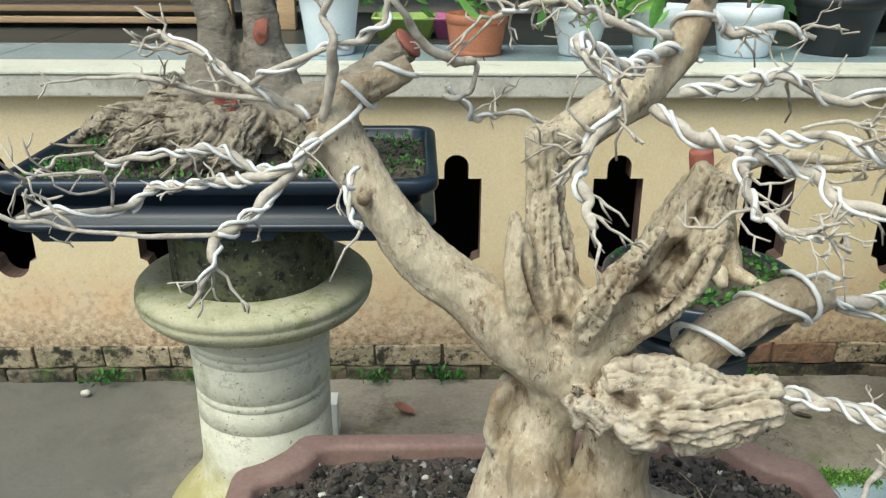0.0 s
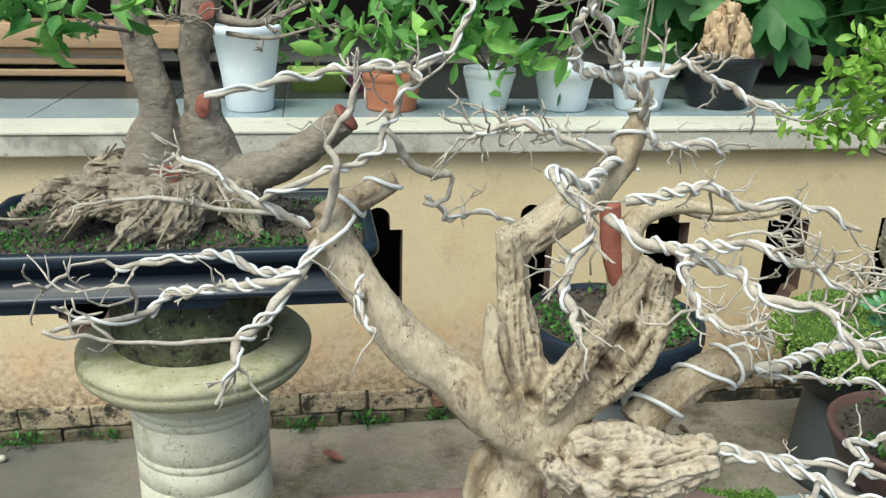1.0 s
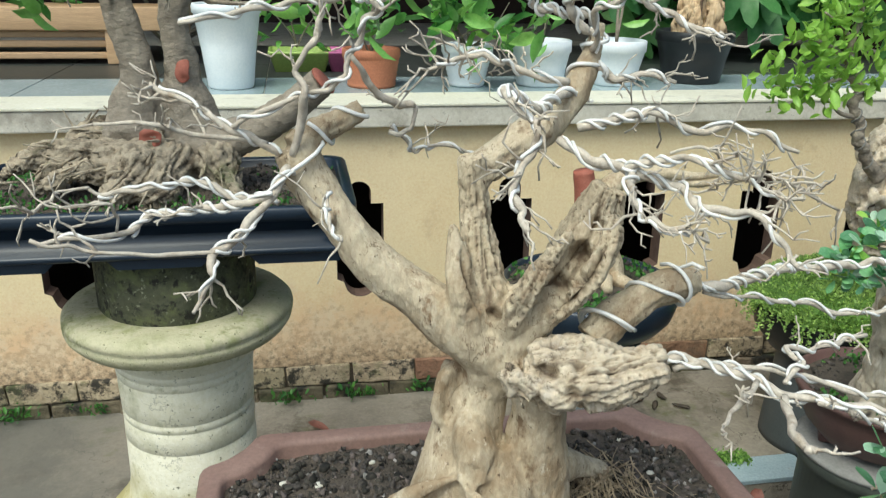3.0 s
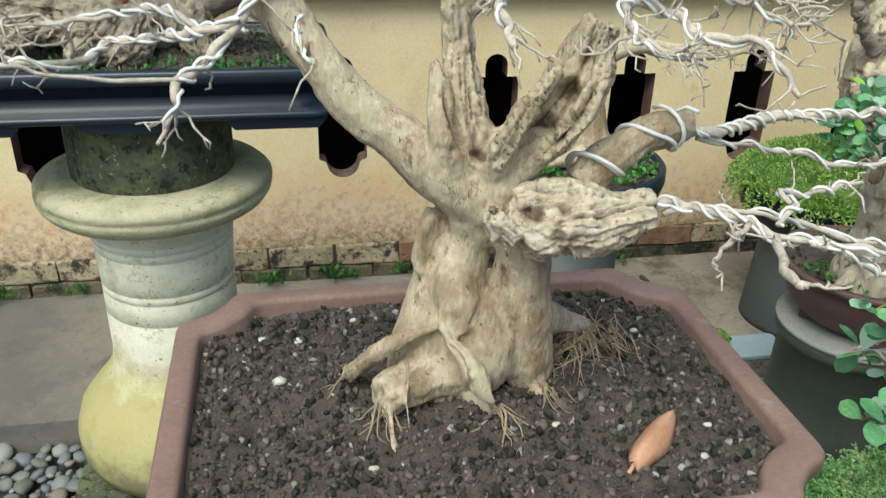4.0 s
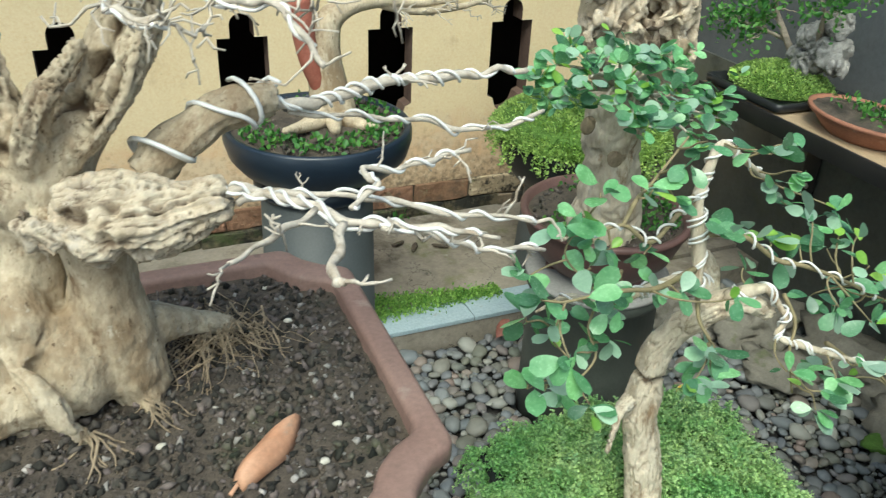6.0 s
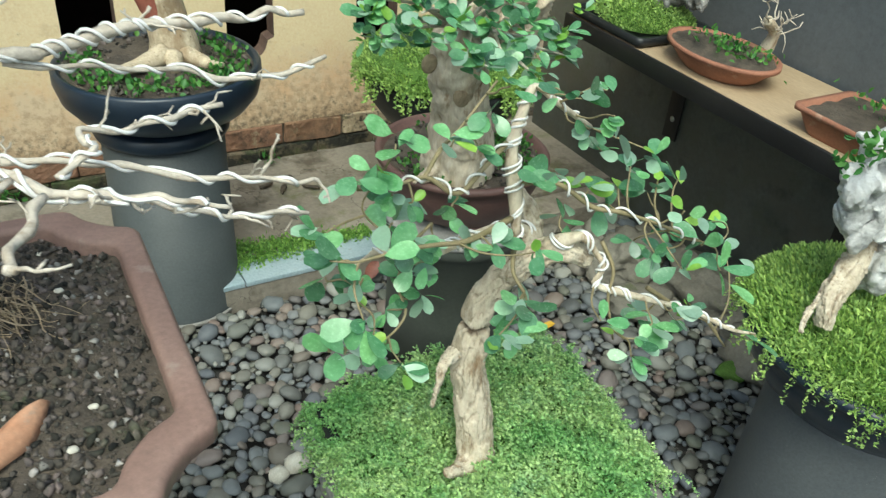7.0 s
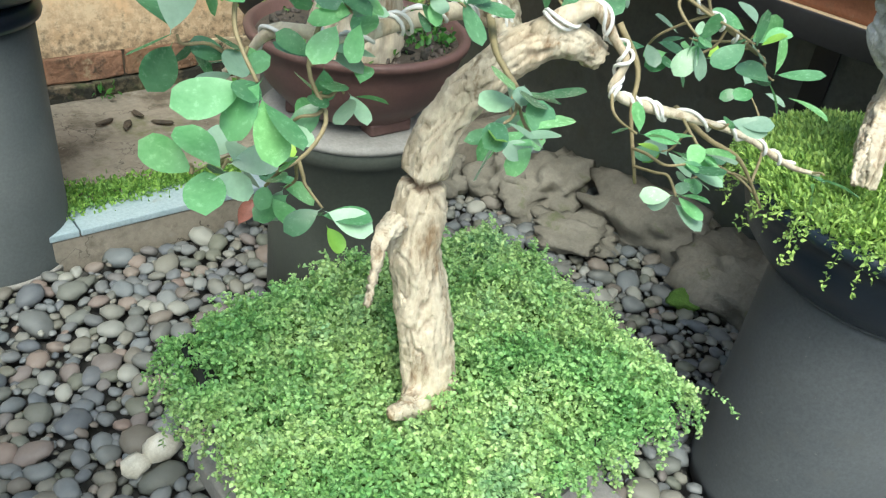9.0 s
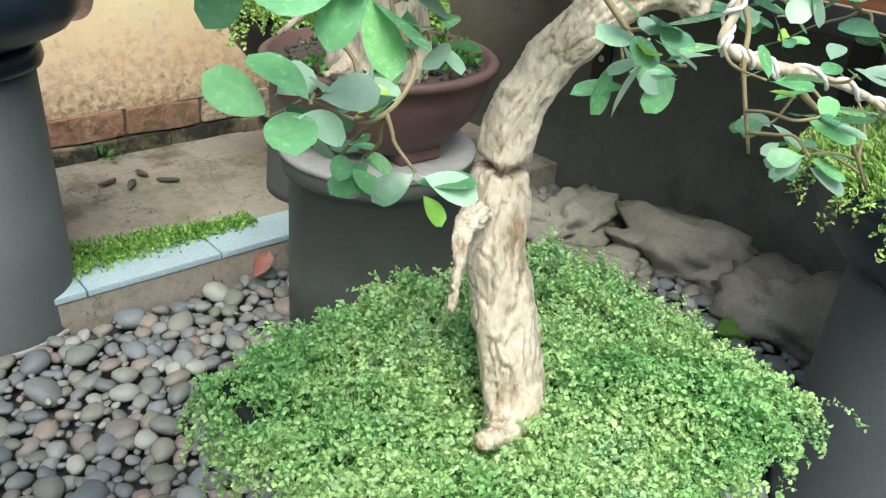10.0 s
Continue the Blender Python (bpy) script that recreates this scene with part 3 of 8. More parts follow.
FICUS_NEW = leaf_material("young_leaf_green", [(0.22, 0.45, 0.06), (0.34, 0.56, 0.11)], 0.35, 0.25)
MOSS_LEAF = leaf_material("ground_cover_green", [(0.17, 0.40, 0.12), (0.27, 0.50, 0.18), (0.43, 0.61, 0.25), (0.28, 0.52, 0.27)], 0.5, 0.30, True, 9)
MOSS_YELLOW = leaf_material("yellow_green_moss", [(0.25, 0.42, 0.09), (0.41, 0.58, 0.18)], 0.6, 0.4, True, 14)
WEED = leaf_material("weed_green", [(0.05, 0.19, 0.03), (0.11, 0.28, 0.06)], 0.5, 0.4, True)
WEED_LIGHT = leaf_material("light_weed_green", [(0.16, 0.33, 0.06), (0.27, 0.46, 0.12)], 0.55, 0.35, True)
PLANT_LEAF = leaf_material("house_plant_green", [(0.13, 0.36, 0.06), (0.25, 0.50, 0.13)], 0.35, 0.5, True)
BIG_LEAF = leaf_material("broad_leaf_green", [(0.09, 0.27, 0.06), (0.16, 0.36, 0.11)], 0.45, 0.4)
DRY_LEAF = surface("dry_orange_leaf", [(0.42, 0.20, 0.11), (0.56, 0.33, 0.21)], 28, 160, 0.55, bump=0.35, depth=0.003, stains=[((0.36, 0.3, 0.24), 22, 0.62, 0.72)])
RED_LEAF = surface("dry_red_leaf", [(0.17, 0.065, 0.05), (0.28, 0.12, 0.09)], 28, 160, 0.5, bump=0.35, depth=0.003)
YELLOW_LEAF = surface("yellow_fallen_leaf", [(0.62, 0.36, 0.03), (0.7, 0.45, 0.06)], 28, 160, 0.55, bump=0.2, depth=0.002)
MOSS_BASE = surface("moss_mat", [(0.06, 0.13, 0.02), (0.11, 0.20, 0.04)], 20, 160, 0.95, bump=0.8)
COLUMN = surface("algae_stained_column", [(0.58, 0.555, 0.42), (0.74, 0.71, 0.57), (0.66, 0.63, 0.49)], 6, 110, 0.75, bump=0.3,
                 stains=[((0.42, 0.41, 0.26), 7, 0.54, 0.70), ((0.18, 0.18, 0.12), 95, 0.61, 0.66), ((0.36, 0.36, 0.22), 12, 0.57, 0.70)], cracks=[((0.17, 0.16, 0.10), 9, 0.006)])
zone(COLUMN, (0.38, 0.33, 0.11), 0.26, 0.56, 10.0, 0.85)
zone(COLUMN, (0.17, 0.17, 0.09), 0.10, 0.28, 16.0, 0.8, spread=0.4)
RING = surface("mossy_column_ring", [(0.38, 0.37, 0.22), (0.50, 0.47, 0.32), (0.43, 0.41, 0.27)], 9, 110, 0.85, bump=0.4,
               stains=[((0.27, 0.29, 0.11), 9, 0.52, 0.68), ((0.14, 0.14, 0.08), 110, 0.60, 0.66), ((0.20, 0.21, 0.09), 20, 0.56, 0.68)])
DRUM = surface("black_mossy_concrete", [(0.04, 0.045, 0.025), (0.09, 0.095, 0.06), (0.055, 0.06, 0.032)], 16, 110, 0.92, bump=0.8, stains=[((0.13, 0.145, 0.065), 14, 0.50, 0.62), ((0.02, 0.02, 0.016), 34, 0.52, 0.60), ((0.28, 0.29, 0.20), 90, 0.60, 0.66)])
BENCH_WOOD = surface("oiled_bench_wood", [(0.42, 0.27, 0.15), (0.56, 0.38, 0.22)], 6, 110, 0.55, bump=0.2, stretch=(0.25, 1, 3))
BOARD = surface("shelf_plywood", [(0.33, 0.245, 0.15), (0.42, 0.32, 0.205)], 6, 110, 0.7, bump=0.15, stretch=(2, 0.4, 1))
SHEET = surface("dark_plastic_sheet", [(0.055, 0.064, 0.058), (0.098, 0.106, 0.095), (0.075, 0.080, 0.070)], 3.5, 60, 0.42, 0.12, bump=0.1, bump_scale=8,
                stains=[((0.095, 0.090, 0.070), 4, 0.50, 0.74), ((0.075, 0.085, 0.055), 9, 0.54, 0.76), ((0.022, 0.026, 0.024), 6, 0.56, 0.78)])
SHEET_GREY = surface("grey_wall_panel", [(0.075, 0.085, 0.095), (0.11, 0.12, 0.13)], 3, 60, 0.6, bump=0.1)
STEEL = surface("black_painted_steel", [(0.012, 0.012, 0.013), (0.02, 0.02, 0.021)], 8, 120, 0.4, bump=0.05)
BOLT = surface("zinc_bolt", [(0.4, 0.4, 0.4), (0.5, 0.5, 0.5)], 30, 200, 0.4, metal=0.8, bump=0.05)
PALE_ROCK = surface("pale_pitted_rock", [(0.52, 0.52, 0.50), (0.76, 0.76, 0.74), (0.64, 0.64, 0.62)], 18, 110, 0.9, bump=1.0, bump_scale=45, depth=0.015, stains=[((0.34, 0.34, 0.33), 9, 0.50, 0.64), ((0.14, 0.14, 0.13), 24, 0.60, 0.70), ((0.84, 0.84, 0.82), 14, 0.56, 0.64)])
GREY_ROCK = surface("pitted_grey_rock", [(0.22, 0.215, 0.20), (0.40, 0.39, 0.365), (0.30, 0.29, 0.27)], 20, 110, 0.9, bump=1.0, bump_scale=45, depth=0.015, stains=[((0.10, 0.10, 0.09), 22, 0.54, 0.64)])
WHITE_BLOCK = surface("white_painted_block", [(0.72, 0.72, 0.68), (0.8, 0.8, 0.76)], 12, 120, 0.7, bump=0.1)


# ---- ground, pavement, wall ----
WALL_Y, PAVE_Z = 2.935, 0.08
bm = bmesh.new()
bmesh.ops.create_grid(bm, x_segments=2, y_segments=2, size=60, matrix=Matrix.Translation((0, 0, -0.03)))
ground = structure("ground", bm, EARTH, "dark damp earth under the pebble bed")

bm = bmesh.new()
box(bm, -4.5, 4.0, 2.332, WALL_Y + 0.1, -0.02, PAVE_Z, 0)
box(bm, -4.5, -0.36, 2.206, 2.3315, -0.02, PAVE_Z, 0)
for v in bm.verts:
    if v.co.z > 0 and v.co.y > 2.8:
        v.co.z -= 0.012
pavement = structure("pavement", bm, PAVEMENT, "stained grey concrete pavement along the garden wall")

# border of glazed tiles with an upright concrete face
bm = bmesh.new()
box(bm, -4.5, 4.0, 2.21, 2.328, -0.02, PAVE_Z - 0.012, 0.004)
kerb = structure("kerb", bm, PAVEMENT, "concrete kerb at the edge of the pavement")
x = -4.45
border_tile = bmesh.new()
box(border_tile, -0.1485, 0.1485, -0.060, 0.060, -0.008, 0.008, 0.003)
border_me = mesh_of("tile", border_tile, SLAB, False)
while x < 3.9:
    if -0.36 < x < 1.1:
        piece("tile", border_me, kerb, pose(x + 0.15, 2.267, PAVE_Z - 0.004))
    x += 0.3

# garden wall with keyhole openings
OPENINGS = [(-1.545, 0.16), (-1.05, 0.16), (-0.565, 0.16), (-0.097, 0.162), (0.425, 0.16), (0.922, 0.160), (1.383, 0.160), (1.83, 0.16), (2.28, 0.16)]


def keyhole(cx, w):
    """The outline of one opening: an upright slot with a domed head and a rounded foot, each narrower than the slot."""
    h, k = w / 2, w * 0.24
    pts = [(cx - h, 0.524), (cx - h, 0.795), (cx - k, 0.795), (cx - k, 0.836)]
    pts += [(cx - k * math.cos(a), 0.836 + k * 0.95 * math.sin(a)) for a in np.linspace(0.25, math.pi - 0.25, 9)]
    pts += [(cx + k, 0.836), (cx + k, 0.795), (cx + h, 0.795), (cx + h, 0.524), (cx + h * 0.72, 0.514)]
    pts += [(cx + h * 0.66 * math.cos(a), 0.504 - 0.048 * math.sin(a)) for a in np.linspace(0.15, math.pi - 0.15, 9)]
    pts += [(cx - h * 0.72, 0.514)]
    return pts


bm = bmesh.new()
edges = []
for outline in [[(-4.5, 0.2), (3.0, 0.2), (3.0, 1.062), (-4.5, 1.062)]] + [keyhole(*o) for o in OPENINGS]:
    vs = [bm.verts.new((px, WALL_Y, pz)) for px, pz in outline]
    edges += [bm.edges.new((a, b)) for a, b in zip(vs, vs[1:] + vs[:1])]
bmesh.ops.triangle_fill(bm, use_beauty=True, use_dissolve=False, edges=edges)
front = bm.faces[:]
back = bmesh.ops.extrude_face_region(bm, geom=front)
bmesh.ops.translate(bm, vec=(0, 0.075, 0), verts=[g for g in back["geom"] if isinstance(g, bmesh.types.BMVert)])
bmesh.ops.recalc_face_normals(bm, faces=bm.faces)
# inner faces of the openings get the colour with painted shade
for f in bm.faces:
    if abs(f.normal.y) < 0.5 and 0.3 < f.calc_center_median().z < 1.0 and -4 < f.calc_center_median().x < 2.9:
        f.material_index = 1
garden_wall = structure("wall_garden", bm, (PLASTER, SHADED_REVEAL), "peeling cream plaster garden wall with keyhole openings above a brick foot")

bm = bmesh.new()
box(bm, -4.5, 3.0, WALL_Y + 0.006, WALL_Y + 0.11, -0.02, 0.204, 0)
structure("wall_footing", bm, MORTAR, "dark mortar footing behind the foot bricks")

bm = bmesh.new()
box(bm, -4.5, 3.0, WALL_Y - 0.045, 3.115, 1.062, 1.128, 0.006)
structure("coping", bm, CONCRETE, "weathered concrete coping with a cream edge along the wall")
bm = bmesh.new()
box(bm, -4.5, 3.0, WALL_Y - 0.05, 3.113, 1.129, 1.139, 0.003)
structure("ledge", bm, CREAM_EDGE, "cream painted strip along the front of the coping")
bm = bmesh.new()
box(bm, -4.5, 3.0, 3.117, 6.4, 1.03, 1.128, 0)
veranda = structure("floor_veranda", bm, CONCRETE, "raised veranda floor behind the garden wall")
bm = bmesh.new()
box(bm, -0.198, 0.198, -0.198, 0.198, -0.005, 0.005, 0.002)
deck_me = mesh_of("tile", bm, TILE, False)
# darker copy of the deck tile for the rows painted as lying in shade
shaded_me = deck_me.copy()
shaded_me.materials[0] = SHADED_TILE
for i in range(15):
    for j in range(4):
        piece("tile", shaded_me if j else deck_me, veranda, pose(-3.0 + 0.4 * i, 3.318 + 0.4 * j, 1.1325))

# room under and behind the veranda edge, its shade put into near-black walls
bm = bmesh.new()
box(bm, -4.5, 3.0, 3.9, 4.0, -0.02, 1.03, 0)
structure("wall_under_veranda", bm, INTERIOR_SHADE, "backing wall under the veranda with interior shade in its colour")
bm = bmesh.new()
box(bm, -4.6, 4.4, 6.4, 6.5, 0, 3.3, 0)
structure("wall_house", bm, INTERIOR_SHADE, "backdrop wall behind the veranda with interior shade in its colour")
# unseen roof, added to keep daylight off the veranda
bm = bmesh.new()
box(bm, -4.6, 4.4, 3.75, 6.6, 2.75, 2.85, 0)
structure("ceiling", bm, INTERIOR_SHADE, "added veranda roof, out of view, that keeps the veranda dark")
# unseen end walls, added to close the dark room
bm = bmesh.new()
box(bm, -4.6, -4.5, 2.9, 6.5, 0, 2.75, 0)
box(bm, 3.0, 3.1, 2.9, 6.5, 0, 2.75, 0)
structure("wall_side", bm, INTERIOR_SHADE, "added end wall, out of view, closing off the dark veranda")

# ---- side panel with the plant shelf ----
PANEL_X = 2.08
bm = bmesh.new()
box(bm, PANEL_X, PANEL_X + 0.03, -2.0, 2.86, -0.02, 0.70, 0)
structure("wall_side_sheet", bm, SHEET, "dark plastic sheeting under the plant shelf")
bm = bmesh.new()
box(bm, PANEL_X + 0.012, PANEL_X + 0.04, -2.0, 2.86, 0.70, 1.75, 0)
structure("wall_side_panel", bm, SHEET_GREY, "plain blue-grey panel behind the plant shelf")


# ---- the bare wired bonsai in its brown pot ----
SOIL_Z = 0.925


def notched(x0, x1, y0, y1, c, z, grow=0.0):
    """A rectangle with bracket-shaped corners, c deep, grown outwards by grow."""
    x0, x1, y0, y1 = x0 - grow, x1 + grow, y0 - grow, y1 + grow
    corner = [(0, 1.5), (0, 1.15), (0.03, 1.02), (0.12, 0.92), (0.27, 0.85), (0.44, 0.75), (0.6, 0.6), (0.75, 0.44), (0.85, 0.27), (0.92, 0.12), (1.02, 0.03), (1.15, 0), (1.5, 0)]
    out = [(x1 - c * a, y1 - c * b, z) for a, b in corner]
    out += [(x0 + c * a, y1 - c * b, z) for a, b in corner[::-1]]
    out += [(x0 + c * a, y0 + c * b, z) for a, b in corner]
    out += [(x1 - c * a, y0 + c * b, z) for a, b in corner[::-1]]
    return out


PX0, PX1, PY0, PY1 = -0.438, 0.264, 0.812, 1.316
bonsai = thing("bonsai_tree", (-0.1, 1.05, SOIL_Z), "bare pale bonsai with wired branches growing in the brown pot", "bonsai")
main_pot = thing("bonsai_pot", (-0.09, 1.067, 0.76), "brown unglazed clay bonsai pot with notched corners", "pot")
bm = bmesh.new()
levels = [(-0.075, 0.765), (-0.07, 0.775), (-0.055, 0.83), (-0.035, 0.885), (-0.022, 0.905), (-0.004, 0.911), (0.0, 0.918), (0.0, 0.936), (-0.004, 0.942),
          (-0.026, 0.942), (-0.031, 0.937), (-0.033, 0.90)]
loft(bm, [notched(PX0, PX1, PY0, PY1, 0.072, z, g) for g, z in levels])
body = part("body", bm, BROWN_GLAZE, main_pot)
bev = body.modifiers.new("soft_edges", "BEVEL")
bev.width, bev.segments, bev.angle_limit = 0.003, 2, radians(40)
for fx in (PX0 + 0.14, PX1 - 0.14):
    bm = bmesh.new()
    box(bm, fx - 0.05, fx + 0.05, PY0 + 0.12, PY1 - 0.12, 0.742, 0.767, 0.004)
    part("foot", bm, BROWN_GLAZE, main_pot)

bm = bmesh.new()
lathe(bm, [(0.20, 0.0), (0.20, 0.06), (0.16, 0.09), (0.15, 0.62), (0.18, 0.68), (0.24, 0.70), (0.24, 0.742), (0, 0.742)], (-0.09, 1.067, -0.01))
tagged(new("pedestal", mesh_of("pedestal", bm, COLUMN)), "pale stained concrete pedestal under the brown pot", "pedestal")


def soil_height(px, py):
    d = math.hypot((px + 0.1) / 0.2, (py - 1.04) / 0.15)
    return SOIL_Z - 0.004 + 0.016 * math.exp(-d * d * 0.8) + 0.006 * noise.noise(Vector((px * 14, py * 14, 3))) + 0.005 * noise.noise(Vector((px * 55, py * 55, 1)))


bm = bmesh.new()
bmesh.ops.create_grid(bm, x_segments=110, y_segments=80, size=0.5, matrix=Matrix.Translation((-0.087, 1.064, 0)) @ Matrix.Diagonal((0.652, 0.454, 1, 1)))
cut = [v for v in bm.verts if min(v.co.x - PX0, PX1 - v.co.x) + min(v.co.y - PY0, PY1 - v.co.y) < 0.118]
bmesh.ops.delete(bm, geom=cut, context="VERTS")
for v in bm.verts:
    v.co.z = soil_height(v.co.x, v.co.y)
soil = part("soil", bm, SOIL, main_pot, "dark granular soil with pale grit")

rng = np.random.default_rng(11)
shapes = []
for s in range(6):
    b = lump(s, (1, 0.8, 0.62), 1, 1.5, 1, 3.0)
    shapes.append((np.array([v.co[:] for v in b.verts]), [[v.index for v in f.verts] for f in b.faces]))
    b.free()


def scatter(name, count, where, size, material, parent, label="", power=2.5):
    """Many small lumps in one mesh; where gives (x, y, z) or None."""
    verts, faces, made = [], [], 0
    while made < count:
        at = where()
        if at is None:
            continue
        v, f = shapes[rng.integers(6)]
        k = size[0] + (size[1] - size[0]) * rng.random() ** power
        turn = np.array(Euler(rng.uniform(0, 6, 3)).to_matrix())
        w = (v * k * rng.uniform(0.7, 1.2, 3)) @ turn.T + np.array(at) + (0, 0, 0.25 * k)
        o = len(verts)
        verts += w.tolist()
        faces += [[i + o for i in p] for p in f]
        made += 1
    me = bpy.data.meshes.new(name)
    me.from_pydata(verts, [], faces)
    me.materials.append(material)
    me.shade_smooth()
    ob = new(name, me)
    under(ob, parent)
    return tagged(ob, label, kind="stuff")


def in_pot():
    px, py = rng.uniform(PX0 + 0.036, PX1 - 0.036), rng.uniform(PY0 + 0.036, PY1 - 0.036)
    if min(px - PX0, PX1 - px) + min(py - PY0, PY1 - py) < 0.12:
        return None
    return px, py, soil_height(px, py)


scatter("loose_soil", 15000, in_pot, (0.0008, 0.0072), CLOD, main_pot, "dark soil clods", 5.5)
scatter("pale_grit", 700, in_pot, (0.0009, 0.0058), GRIT, main_pot, "scattered pale grit", 3)
for sx, sy, k in ((-0.284, 1.203, 0.009), (-0.309, 1.11, 0.011), (-0.076, 0.874, 0.009), (-0.008, 0.981, 0.007), (-0.216, 0.944, 0.007), (0.183, 0.854, 0.012), (0.138, 0.916, 0.008),
                  (0.16, 1.162, 0.007), (0.19, 0.88, 0.009), (-0.33, 1.215, 0.008), (-0.27, 0.88, 0.007), (0.15, 1.25, 0.006), (-0.24, 0.865, 0.006), (-0.21, 1.245, 0.006), (0.165, 0.96, 0.007)):
    k *= 0.75
    bm = lump(sx * 50, (k, k * 0.8, k * 0.55), 1, 0.4, 2)
    bmesh.ops.translate(bm, vec=(sx, sy, soil_height(sx, sy) + k * 0.3), verts=bm.verts)
    tagged(part("stone", bm, WHITE_STONE), "small pale stone lying on the dark pot soil", "stone", "stones on the pot soil")

# fallen dry leaf: a long curled blade
bm = bmesh.new()
a, b = Vector((0.052, 0.905, SOIL_Z + 0.008)), Vector((0.128, 0.972, SOIL_Z + 0.014))
along = (b - a).normalized()
across = Vector((-along.y, along.x, 0))
grid = []
for i in range(15):
    s = i / 14
    w = 0.0215 * math.sin(math.pi * min(1, s * 0.92 + 0.06)) ** 0.8 * (1 - 0.25 * s)
    row = []
    for j in range(7):
        q = (j - 3) / 3
        p = a.lerp(b, s) + across * q * w + Vector((0, 0, 0.016 * (1 - q * q) * math.sin(math.pi * s) ** 0.5 - 0.004 * abs(q) + 0.003 * math.sin(9 * s + q)))
        row.append(bm.verts.new(p))
    grid.append(row)
for r0, r1 in zip(grid, grid[1:]):
    for j in range(6):
        bm.faces.new((r0[j], r1[j], r1[j + 1], r0[j + 1]))
fallen = tagged(part("fallen_leaf", bm, DRY_LEAF), "curled dry orange leaf lying on the pot soil", "leaf")
thick = fallen.modifiers.new("thickness", "SOLIDIFY")
thick.thickness = 0.0015
bm = bmesh.new()
tube(bm, [(*a, 0.0022), (*(a - along * 0.011 + Vector((0, 0, -0.003))), 0.0026)], 6)
part("stalk", bm, DRY_LEAF, fallen)

# trunk: two fused stems, three limbs and the dead stump, grown into one body
bm = bmesh.new()
LIMB_LEFT = [(-0.070, 1.098, 1.128, 0.028), (-0.082, 1.088, 1.164, 0.0365), (-0.129, 1.084, 1.199, 0.0315), (-0.167, 1.092, 1.233, 0.0268), (-0.214, 1.105, 1.269, 0.0248), (-0.253, 1.116, 1.319, 0.0219), (-0.282, 1.13, 1.362, 0.023), (-0.296, 1.133, 1.393, 0.0239)]
LIMB_STUB = [(-0.295, 1.133, 1.39, 0.0204), (-0.273, 1.142, 1.407, 0.017), (-0.245, 1.146, 1.419, 0.0134), (-0.224, 1.152, 1.429, 0.011)]
LIMB_TOP = [(-0.111, 1.124, 1.355, 0.0164), (-0.088, 1.134, 1.37, 0.0212), (-0.053, 1.143, 1.39, 0.0227), (-0.015, 1.153, 1.414, 0.0206), (0.012, 1.161, 1.442, 0.0171), (0.033, 1.172, 1.478, 0.0122), (0.042, 1.172, 1.518, 0.0073)]
